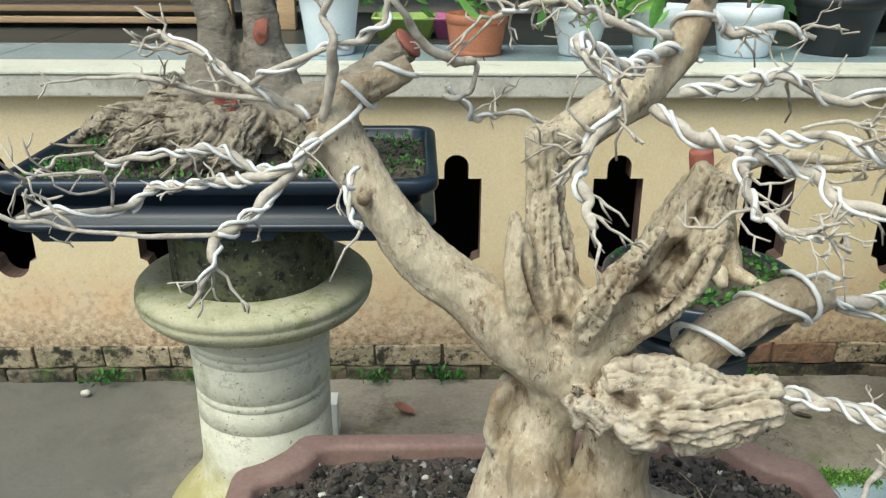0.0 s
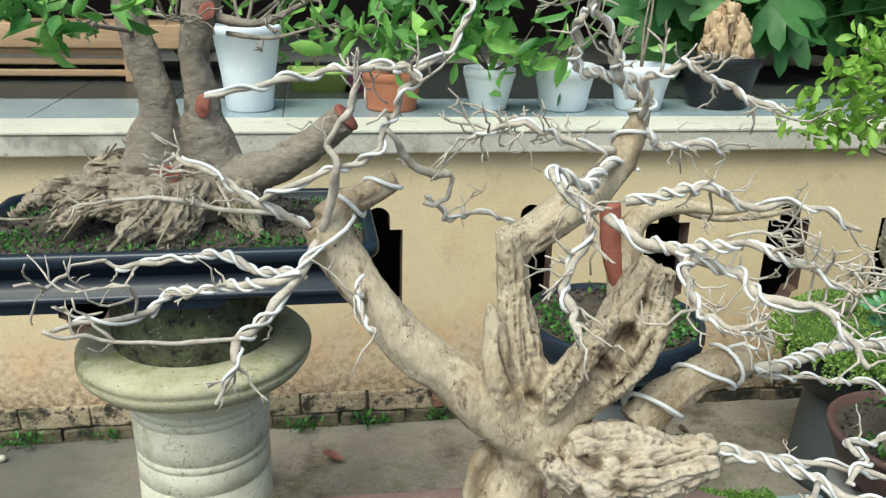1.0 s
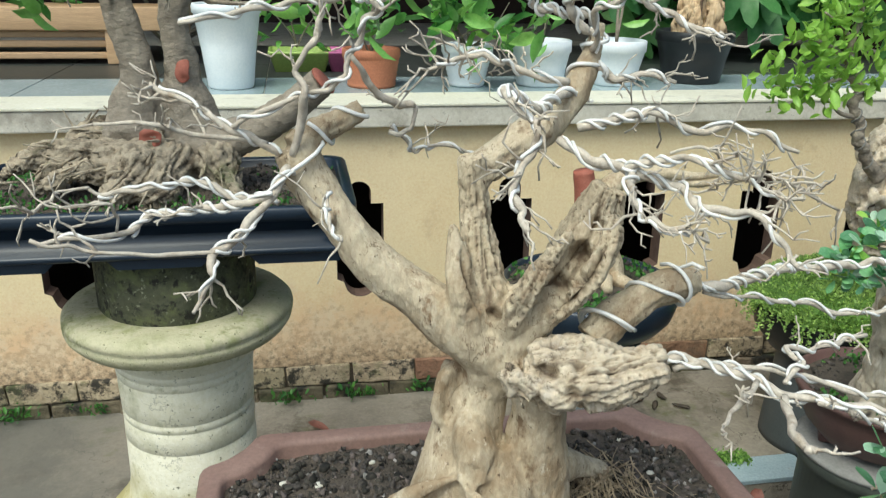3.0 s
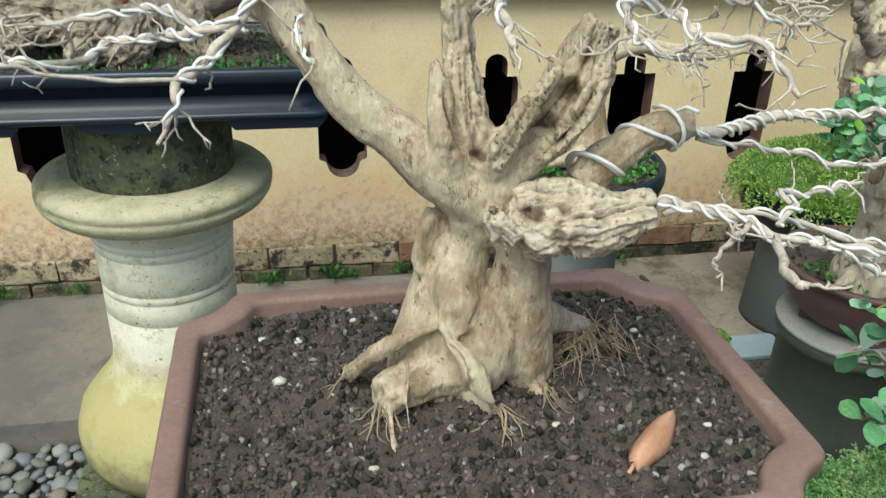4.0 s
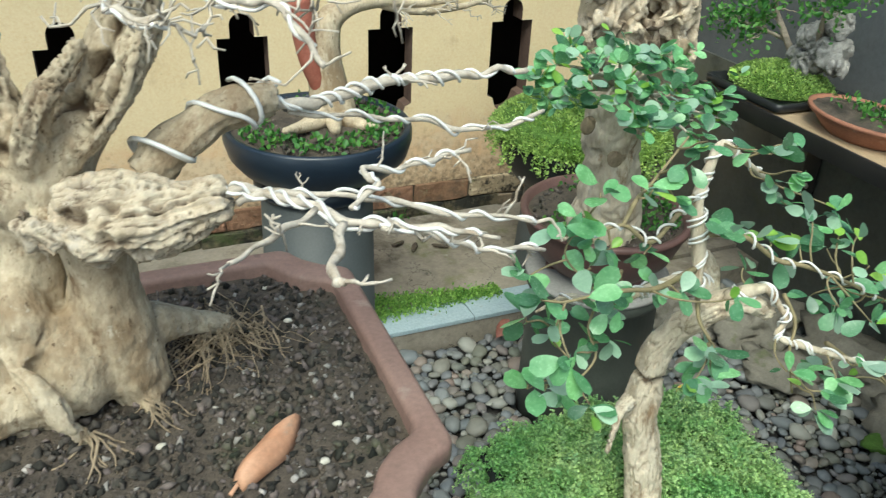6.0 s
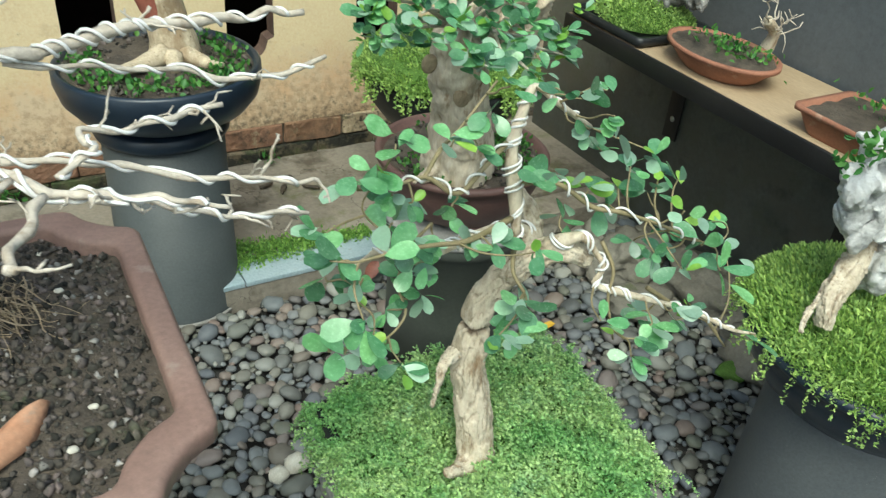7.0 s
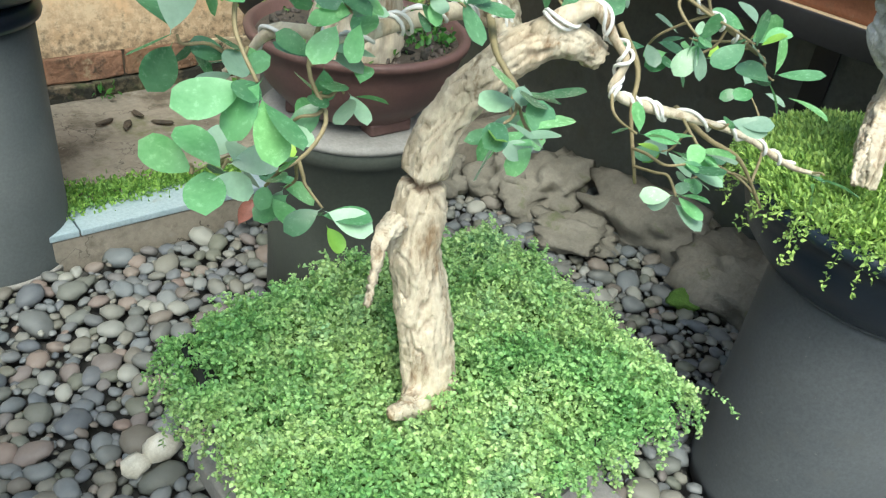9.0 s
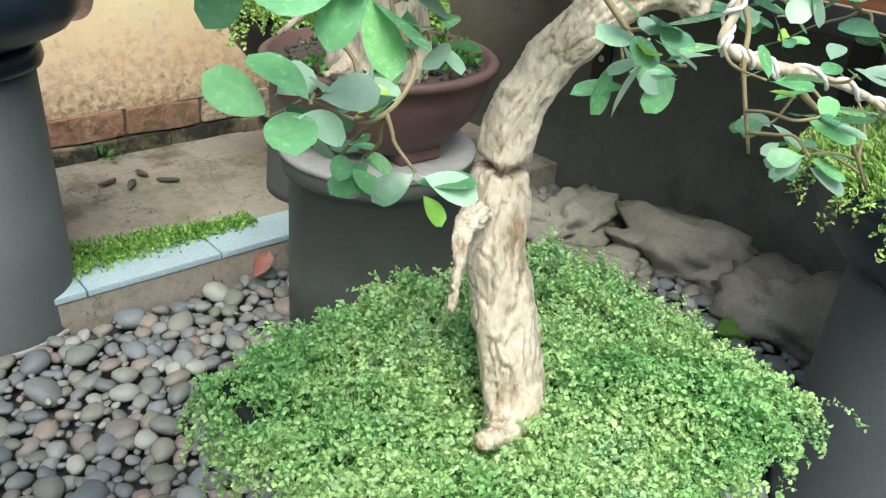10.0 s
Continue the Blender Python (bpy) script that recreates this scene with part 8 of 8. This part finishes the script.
loft(bm, [rounded_rect(1.726 - g, 2.02 + g, 1.965 - g, 2.29 + g, 0.02, SZ + z) for g, z in ((-0.02, 0.001), (-0.004, 0.006), (0, 0.012), (0, 0.03), (-0.012, 0.03), (-0.015, 0.015))])
part("body", bm, BLACK_MATT, mtray)
bm = bmesh.new()
lathe(bm, [(0.125, 0.02), (0.12, 0.04), (0.07, 0.07), (0, 0.075)], (1.875, 2.125, SZ), 32, False)
part("moss_mat", bm, MOSS_BASE, mtray)
dome_moss("moss", 1.875, 2.125, 0.138, SZ + 0.03, 0.055, 7000, MOSS_YELLOW, mtray, 0.009, 0.005, 0, 7, 1.0, 1.15)
bm = bmesh.new()
for at in ((1.91, 2.08, 0.855, 0.045), (1.92, 2.02, 0.90, 0.045), (1.91, 2.07, 0.93, 0.04), (1.92, 2.02, 0.98, 0.035), (1.92, 1.98, 0.87, 0.03)):
    b = lump(at[1] * 30, (at[3], at[3], at[3]), 1, 0.5, 3)
    bmesh.ops.translate(b, vec=at[:3], verts=b.verts)
    me = bpy.data.meshes.new("lump")
    b.to_mesh(me)
    b.free()
    bm.from_mesh(me)
small_rock = tagged(part("rock", bm, GREY_ROCK), "pitted grey rock on the moss tray", "rock")
grown(small_rock, 0.005, 1, lambda p: 0.010 * noise.noise(Vector(p) * 22) + 0.011 * ridge(p, (40, 40, 24)) - 0.014 * crease(p, (30, 30, 18), 0.4) - 0.002)
bush = thing("rock_bush", (1.91, 2.1, 0.82), "small leafy bush growing round the grey rock", "bush")
bm = bmesh.new()
lines2 = [tube(bm, [(1.91, 2.1, 0.82, 0.012), (1.88, 2.16, 0.92, 0.010), (1.86, 2.20, 1.0, 0.008), (1.84, 2.16, 1.10, 0.005)], 8, 5, 0.2), tube(bm, [(1.91, 2.06, 0.9, 0.008), (1.84, 2.0, 1.02, 0.006), (1.82, 2.02, 1.09, 0.005), (1.8, 1.87, 1.10, 0.003)], 8, 5, 0.2),
          tube(bm, [(1.89, 2.16, 0.90, 0.006), (1.82, 2.22, 0.93, 0.004), (1.78, 2.27, 0.94, 0.003)], 8, 5, 0.2)]
rng = np.random.default_rng(121)
tips = twig_set(bm, lines2, 40, 0.09, 0.0015, rng)
part("stem", bm, GREY_BARK, bush)
many_leaves("foliage", [(np.array(p) + rng.normal(0, 0.022, 3), rng.normal(0, 1, 3) + (0, 0, 0.5)) for p in tips for _ in range(24)], 0.018, 0.011, WEED, bush, "tiny green leaves", 0.4, rng)


# ---- things on the veranda edge ----
DECK = 1.1385


def pot_round(cx, cy, r, h, material, label, ribs=0, taper=0.74, lip=0.016, group=""):
    pot = thing("plant_pot", (cx, cy, DECK), label, "pot", group)
    prof = [(r * taper, 0.0), (r * taper + 0.004, 0.006)]
    n = max(2, ribs * 2)
    for i in range(1, n):
        s = i / n
        prof.append((r * (taper + (0.955 - taper) * s) + (0.0025 if ribs and i % 2 else 0), 0.006 + (h - lip * 2.2) * s))
    prof += [(r * 0.955, h - lip * 2), (r, h - lip * 1.9), (r, h - 0.003), (r - 0.004, h), (r - 0.012, h - 0.002), (r - 0.014, h - 0.03), (0, h - 0.03)]
    bm = bmesh.new()
    lathe(bm, prof, (cx, cy, DECK), 48)
    part("body", bm, material, pot)
    bm = bmesh.new()
    lathe(bm, [(0, h - 0.022), (r - 0.014, h - 0.026)], (cx, cy, DECK), 32, False)
    part("soil", bm, SOIL, pot)
    return pot


def leafy(name, base, label, stems, length, width, count, seed, material=None, spread=0.05, r=0.004, category="plant"):
    plant = thing(name, base, label, category)
    rng = np.random.default_rng(seed)
    places = []
    for tip in stems:
        mid = [(b + t) / 2 + d for b, t, d in zip(base, tip, rng.normal(0, 0.015, 3))]
        bm = bmesh.new()
        c = tube(bm, [(*base, r), (*mid, r * 0.8), (*tip, r * 0.4)], 6, 4)
        part("stem", bm, GREY_BARK, plant)
        for i in range(count):
            p = c[rng.integers(len(c) // 2, len(c))][:3] + rng.normal(0, spread, 3)
            places.append((p, rng.normal(0, 1, 3) + (0, -0.5, 0.1)))
    many_leaves("foliage", places, length, width, material or PLANT_LEAF, plant, "", 0.4, rng, 2)
    return plant


POT_Y = 3.28
pot_round(-0.515, POT_Y, 0.117, 0.285, WHITE_POT, "tall pale blue-white plastic pot", 0, 0.64)
pot_round(-0.02, POT_Y, 0.105, 0.135, TERRACOTTA, "ribbed terracotta pot on the veranda edge", 7, 0.80)
pot_round(0.332, POT_Y, 0.095, 0.15, WHITE_POT, "white plastic pot with a leafy plant", 8, 0.66, group="white pots on the veranda")
pot_round(0.613, POT_Y, 0.112, 0.165, WHITE_POT, "white plastic pot with a broad lip", 0, 0.74, 0.022, "white pots on the veranda")
pot_round(0.905, POT_Y, 0.114, 0.165, WHITE_POT, "white plastic pot with a broad lip", 0, 0.70, 0.022, "white pots on the veranda")
pot_round(1.25, POT_Y + 0.06, 0.15, 0.195, BLACK_MATT, "black plastic pot holding a wooden stump", 0, 0.72, 0.02)
for cx, mat, name in ((-0.27, GREEN_POT, "lime green plastic seed tray"), (-0.08, PINK_POT, "small magenta plastic tray")):
    tr = thing("seed_tray", (cx, 3.75, DECK), name, "tray")
    bm = bmesh.new()
    w = 0.12 if mat is GREEN_POT else 0.085
    loft(bm, [rounded_rect(cx - w - g, cx + w + g, 3.65 - g, 3.85 + g, 0.015, DECK + z) for g, z in ((-0.02, 0), (0, 0.07), (0.006, 0.072), (0.006, 0.082), (-0.006, 0.082), (-0.008, 0.06))])
    part("body", bm, mat, tr)

# leafy pot plants
leafy("leafy_plant", (0.335, POT_Y, DECK + 0.13), "bushy pot plant with broad drooping green leaves", [(0.33, 3.2, 1.55), (0.22, 3.15, 1.56), (0.12, 3.15, 1.50), (0.45, 3.15, 1.44), (0.54, 3.12, 1.36), (0.2, 3.12, 1.40), (0.28, 3.2, 1.66), (0.36, 3.1, 1.36)], 0.12, 0.042, 12, 5, spread=0.04)
leafy("leafy_plant", (-0.02, POT_Y, DECK + 0.1), "thin shrub with fresh green leaves in the terracotta pot", [(-0.04, 3.2, 1.45), (0.06, 3.15, 1.5), (-0.14, 3.2, 1.4), (0.0, 3.2, 1.6)], 0.10, 0.035, 10, 6)
leafy("leafy_plant", (0.615, POT_Y, DECK + 0.14), "green-stemmed plant in a white pot", [(0.61, 3.2, 1.40), (0.66, 3.3, 1.55), (0.57, 3.2, 1.34)], 0.10, 0.03, 5, 7)
leafy("bare_cutting", (-0.52, POT_Y, DECK + 0.26), "bare branching cutting in the tall white pot", [(-0.6, 3.3, 1.52), (-0.48, 3.3, 1.56), (-0.4, 3.3, 1.5), (-0.55, 3.35, 1.6)], 0.05, 0.02, 2, 8, r=0.008)
leafy("leafy_plant", (0.905, POT_Y, DECK + 0.15), "upright green stem in a white pot", [(0.915, 3.28, 1.75), (0.93, 3.3, 1.6)], 0.12, 0.05, 3, 17, r=0.006)
leafy("leafy_plant", (-0.28, 3.75, DECK + 0.09), "seedlings in the lime tray", [(-0.3, 3.7, 1.4), (-0.2, 3.7, 1.36), (-0.38, 3.7, 1.38)], 0.09, 0.04, 7, 18)

# stump with roots in the black pot
st = thing("wood_stump", (1.25, POT_Y + 0.06, DECK + 0.18), "knotted pale wooden stump in the black pot", "stump")
bm = bmesh.new()
for px, pz, r in ((1.20, 1.35, 0.055), (1.29, 1.36, 0.055), (1.24, 1.40, 0.06), (1.30, 1.43, 0.04), (1.21, 1.44, 0.04), (1.25, 1.49, 0.035)):
    b = lump(px * 31, (r, r * 0.8, r * 1.1), 1, 0.5, 3)
    bmesh.ops.translate(b, vec=(px, POT_Y + 0.05, pz), verts=b.verts)
    me = bpy.data.meshes.new("lump")
    b.to_mesh(me)
    b.free()
    bm.from_mesh(me)
for rx, lean in ((1.17, 0.04), (1.21, 0.02), (1.26, 0.01), (1.30, -0.01), (1.33, -0.03)):
    tube(bm, [(rx, POT_Y - 0.01, 1.31, 0.012), (rx + lean, POT_Y - 0.01, 1.39, 0.012), (rx + lean * 1.6, POT_Y + 0.01, 1.48, 0.008)], 8)
grown(part("body", bm, BARE_STUMP, st), 0.005, 1, lambda p: 0.006 * noise.noise(Vector(p) * 26) + 0.010 * ridge(p, (55, 55, 13)) - 0.012 * crease(p, (45, 45, 10), 0.4))

# slatted wooden bench
bench = thing("bench", (-1.5, 3.95, DECK), "brown wooden bench with horizontal slats", "bench")
bm = bmesh.new()
box(bm, -2.4, -0.72, 3.93, 4.0, 1.275, 1.37, 0.006)
part("top_rail", bm, BENCH_WOOD, bench)
for z in (1.158, 1.205, 1.245):
    bm = bmesh.new()
    box(bm, -2.4, -1.06, 3.965, 3.99, z, z + 0.028, 0.006)
    part("slat", bm, BENCH_WOOD, bench)
for x0 in (-2.4, -1.06, -0.80):
    bm = bmesh.new()
    box(bm, x0, x0 + 0.075, 3.94, 4.0, DECK, 1.277, 0.005)
    part("leg", bm, BENCH_WOOD, bench)
bm = bmesh.new()
box(bm, -2.4, -0.72, 4.0, 4.4, 1.33, 1.36, 0.004)
part("seat", bm, BENCH_WOOD, bench)

# broad-leaved plants in the shade behind
rng = np.random.default_rng(131)
palm = []
for i in range(3):
    bm = bmesh.new()
    lobes, n = 9, 12
    centre = bm.verts.new((0, 0, 0))
    rim = []
    for k in range(lobes * 4 + 1):
        a = radians(-150 + 300 * k / (lobes * 4))
        rr = 0.26 * (1 - 0.42 * abs(((k % 4) / 2) - 1) ** 1.5) * (1 - 0.25 * abs(a) / 2.6)
        rim.append(bm.verts.new((rr * math.cos(a), rr * math.sin(a), -0.25 * rr * rr * 3 + 0.02 * math.sin(5 * a + i))))
    for p, q in zip(rim, rim[1:]):
        bm.faces.new((centre, p, q))
    palm.append(mesh_of("leaf", bm, BIG_LEAF))
broad = thing("broad_leaved_shrub", (1.6, 4.3, DECK), "tall shrub with large lobed green leaves on the veranda", "shrub")
for i in range(44):
    tip = np.array((rng.uniform(0.95, 2.7), rng.uniform(3.65, 4.3), rng.uniform(1.3, 2.15)))
    bm = bmesh.new()
    tube(bm, [(1.6 + rng.normal(0, 0.1), 4.4, DECK, 0.008), (*((tip + (1.6, 4.4, 1.3)) / 2), 0.006), (*tip, 0.004)], 6, 4)
    x = Vector(rng.normal(0, 0.6, 3)) + Vector((0, 0, -0.5))
    z = Vector((rng.normal(0, 0.3), -1, 0.6)).normalized()
    y = z.cross(x).normalized()
    m = Matrix((y.cross(z), y, z)).transposed().to_4x4()
    piece("leaf", palm[i % 3], broad, Matrix.Translation(tip) @ m @ Matrix.Scale(rng.uniform(0.7, 1.15), 4))
    part("stalk", bm, WEED, broad)
leafy("leafy_shrub", (-0.9, 4.6, DECK), "dark green shrub behind the bench", [(-1.4, 4.3, 1.9), (-0.6, 4.3, 1.9), (-1.0, 4.2, 1.75), (0.0, 4.3, 1.8), (-0.3, 4.3, 1.7), (0.5, 4.4, 1.9)], 0.14, 0.05, 22, 9, spread=0.12, r=0.01, category="shrub")
# sprays of leaves on the twin-trunk tree
rng = np.random.default_rng(141)
places = []
for at in [(-0.752, 1.85, 1.543, 0.0027), (-0.719, 1.85, 1.534, 0.0027), (-0.691, 1.85, 1.552, 0.0027), (-0.746, 1.85, 1.526, 0.0027), (-0.723, 1.85, 1.508, 0.0027), (-0.763, 1.85, 1.556, 0.0027), (-0.617, 1.9, 1.541, 0.0028), (-0.271, 1.9, 1.517, 0.003), (-0.231, 1.9, 1.54, 0.003), (-0.191, 1.9, 1.55, 0.003), (-0.142, 1.9, 1.502, 0.003), (-0.112, 1.9, 1.54, 0.003), (-0.071, 1.9, 1.521, 0.003), (-0.133, 1.9, 1.472, 0.003)]:
    for i in range(7):
        places.append((np.array(at[:3]) + rng.normal(0, 0.02, 3), rng.normal(0, 0.8, 3) + (0, -0.3, 0)))
many_leaves("foliage", places, 0.06, 0.024, PLANT_LEAF, twin, "fresh narrow green leaves", 0.4, rng)

# white block behind the column
bm = bmesh.new()
box(bm, -0.53, -0.464, 2.55, 2.62, PAVE_Z, 0.205, 0.004)
tagged(part("white_block", bm, WHITE_BLOCK), "small white painted block standing on the pavement", "block")


# ---- weeds, rocks and litter on the ground ----
rng = np.random.default_rng(151)
for i, (cx, cy, n, s) in enumerate(((-0.36, 2.895, 50, 0.03), (-0.12, 2.905, 60, 0.04), (0.12, 2.905, 30, 0.03), (-1.3, 2.895, 50, 0.05), (-1.02, 2.905, 30, 0.03), (-0.8, 2.895, 25, 0.03), (0.95, 2.895, 14, 0.02))):
    tuft = thing("weed_tuft", (cx, cy, PAVE_Z), "small green weed tuft at the foot of the wall", "weed", "weeds at the wall foot")
    many_leaves("foliage", [((cx + rng.normal(0, s), cy + rng.normal(0, 0.015), PAVE_Z + abs(rng.normal(0, 0.022))), (0, -0.3, 1)) for _ in range(n)], 0.026, 0.011, WEED, tuft, "", 0.8, rng)
places = []
for i in range(4200):
    px = 0.62 + 0.47 * rng.random() ** 1.35
    edge = 0.13 * (1 - ((px - 0.66) / 0.45))
    py = 2.318 + rng.normal(0, 0.016) + edge * rng.uniform(-0.25, 0.75)
    places.append(((px, py, PAVE_Z + rng.uniform(0.002, 0.010) + 0.012 * max(0, noise.noise(Vector((px * 22, py * 22, 2))))), (0, -0.1, 1)))
patch = many_leaves("moss_patch", places, 0.010, 0.007, WEED_LIGHT, None, "low green moss along the tiled kerb", 0.7, rng)
tagged(patch, category="moss")
for lx, ly, turn in ((0.88, 2.72, 20), (0.98, 2.74, 100), (0.93, 2.68, 60), (1.02, 2.66, 150)):
    bm = lump(lx * 90, (0.028, 0.009, 0.005), 1, 0.6, 2)
    bmesh.ops.transform(bm, matrix=pose(lx, ly, PAVE_Z + 0.004, 0, 0, turn), verts=bm.verts)
    tagged(part("debris", bm, SOIL), "dark scrap of dry litter on the pavement", "litter", "litter on the pavement")
for lx, ly, z, k, mat, label in ((-1.33, 2.82, PAVE_Z, 0.016, WHITE_STONE, "small white stone on the pavement"), (0.565, 1.56, 0.02, 0.035, WHITE_STONE, "cream stone among the pebbles"), (0.52, 1.55, 0.02, 0.026, WHITE_STONE, "white stone among the pebbles")):
    bm = lump(lx * 17, (k, k * 0.8, k * 0.7), 1, 0.45, 2)
    bmesh.ops.translate(bm, vec=(lx, ly, z + k * 0.4), verts=bm.verts)
    tagged(part("stone", bm, mat), label, "stone")
bm = lump(4.4, (0.062, 0.040, 0.016), 1, 0.5, 3)
bmesh.ops.translate(bm, vec=(1.78, 1.376, 0.026), verts=bm.verts)
tagged(part("moss_stone", bm, MOSS_BASE), "flat stone covered with green moss among the pebbles", "stone")
leaf_red = leaf_mesh("fallen_leaf", 0.085, 0.04, -0.25, RED_LEAF, 5, 0.5, 0.5)
leaf_yel = leaf_mesh("fallen_leaf", 0.05, 0.026, -0.2, YELLOW_LEAF, 5, 0.5, 0.6)
for me, m, label in ((leaf_red, pose(0.985, 2.13, 0.04, 25, -10, 40), "dry red-brown leaf on the pebbles"), (leaf_yel, pose(1.345, 1.725, 0.05, 0, -10, -20), "yellow fallen leaf on the pebbles"), (leaf_red, pose(-0.22, 2.68, PAVE_Z + 0.004, 0, 0, 160), "dry brown leaf on the pavement")):
    ob = new("fallen_leaf", me)
    ob.matrix_world = m
    tagged(ob, label, "leaf")

# rocks along the side sheeting
for i, (rx, ry, sx, sy, sz, turn) in enumerate(((1.85, 1.93, 0.17, 0.11, 0.10, 20), (1.96, 1.62, 0.12, 0.24, 0.10, 10), (1.93, 1.28, 0.13, 0.22, 0.11, -8), (1.75, 2.02, 0.10, 0.08, 0.09, 40), (1.73, 1.72, 0.09, 0.12, 0.045, 30), (1.99, 0.9, 0.1, 0.25, 0.1, 0), (1.58, 2.10, 0.10, 0.07, 0.08, 0))):
    bm = lump(i + 3, (sx, sy, sz * 0.85), 1, 0.6, 4, 3.0)
    for v in bm.verts:
        v.co += v.co.normalized() * (0.014 * ridge(v.co, (13, 13, 24)) + 0.010 * noise.noise(v.co * 30) - 0.012 * crease(v.co, (11, 11, 20), 0.35))
    bmesh.ops.transform(bm, matrix=pose(rx, ry, 0.03, 0, 0, turn), verts=bm.verts)
    tagged(part("border_rock", bm, ROCK), "rough grey rock bordering the pebble bed", "rock", "rocks along the sheeting")

# ---- foot bricks of the wall ----
rng = np.random.default_rng(161)
brick_shapes = []
for s in range(12):
    upper = s > 3
    bm = bmesh.new()
    box(bm, -0.112, 0.112, -0.02, 0.02, -0.039 if upper else -0.027, 0.039 if upper else 0.027, 0.006)
    bmesh.ops.subdivide_edges(bm, edges=[e for e in bm.edges if e.calc_length() > 0.1], cuts=3, use_grid_fill=True)
    for v in bm.verts:
        v.co += 0.008 * Vector((noise.noise(v.co * 22 + Vector((s, 0, 0))), noise.noise(v.co * 26 + Vector((0, s, 5))), 0.7 * noise.noise(v.co * 22 + Vector((9, 0, s)))))
    brick_shapes.append(mesh_of("brick", bm, BRICK_RED if s > 7 else BRICK if upper else BRICK_DARK, False))
for row in range(2):
    for i in range(31):
        x = -4.3 + 0.232 * i + 0.1 * row + rng.normal(0, 0.005)
        if x < 2.8:
            piece("brick", brick_shapes[rng.integers(4) + (8 if row and 0.2 < x < 1.3 else 4 * row)], garden_wall, pose(x, WALL_Y + 0.012 - 0.008 * (1 - row) + rng.normal(0, 0.003), 0.090 + 0.070 * row, 0, rng.normal(0, 0.8), rng.normal(0, 0.8)))

# ---- pebbles ----
rng = np.random.default_rng(171)
pebble_shapes = []
for s in range(7):
    bm = lump(s + 20, (1, rng.uniform(0.68, 0.9), rng.uniform(0.42, 0.6)), 1, 0.42, 2, 1.6)
    pebble_shapes.append(mesh_of("pebble", bm, PEBBLE))
bed = structure("pebble_bed", bmesh.new(), PEBBLE_FAR, "bed of rounded grey river pebbles")
spots, near = [], 0
STANDS = [(QX, QY, 0.172), (DX, DY, 0.176), (0.735, 1.105, 0.172), (RX, RY, 0.184), (-0.09, 1.067, 0.21), (CX, CY, 0.27)]
cells = {}
for layer, count, lo, hi in ((0, 4600, 0.019, 0.040), (1, 9000, 0.014, 0.025), (2, 20000, 0.008, 0.015)):
    for i in range(count):
        px, py = (rng.uniform(0.15, 2.05), rng.uniform(0.55, 2.185)) if i % 5 else (rng.uniform(-1.3, 0.2), rng.uniform(0.9, 2.185))
        r = lo + (hi - lo) * rng.random() ** 1.8
        if any(math.hypot(px - sx, py - sy) < sr + r * 0.55 for sx, sy, sr in STANDS):
            continue
        key = (int(px / 0.09), int(py / 0.09))
        if any((px - q[0]) ** 2 + (py - q[1]) ** 2 < (0.63 * (r + q[2])) ** 2 for dx in (-1, 0, 1) for dy in (-1, 0, 1) for q in cells.get((key[0] + dx, key[1] + dy), ())):
            continue
        cells.setdefault(key, []).append((px, py, r))
        spots.append((px, py, r))
verts, faces = [], []
forms = [(np.array([v.co[:] for v in me.vertices]), [list(p.vertices) for p in me.polygons]) for me in pebble_shapes]
spots.sort(key=lambda s: (not (0.2 < s[0] < 1.25 and 1.1 < s[1] < 2.22), -s[2]))
for px, py, r in spots:
    k, turn = rng.integers(7), Euler((rng.normal(0, 0.22), rng.normal(0, 0.22), rng.uniform(0, 6.28)))
    z = min(r, 0.028) * 0.30 + rng.uniform(-0.008, 0.006)
    if near < 300:
        ob = piece("pebble", pebble_shapes[k], bed, Matrix.LocRotScale((px, py, z), turn, (r, r, r)))
        near += 1
    else:
        o = len(verts)
        verts += ((forms[k][0] * r) @ np.array(turn.to_matrix()).T + (px, py, z)).tolist()
        faces += [[i + o for i in f] for f in forms[k][1]]
me = bpy.data.meshes.new("pebbles")
me.from_pydata(verts, [], faces)
me.materials.append(PEBBLE_FAR)
me.shade_smooth()
tagged(under(new("pebble_fill", me), bed), "smaller and farther grey pebbles", kind="stuff")
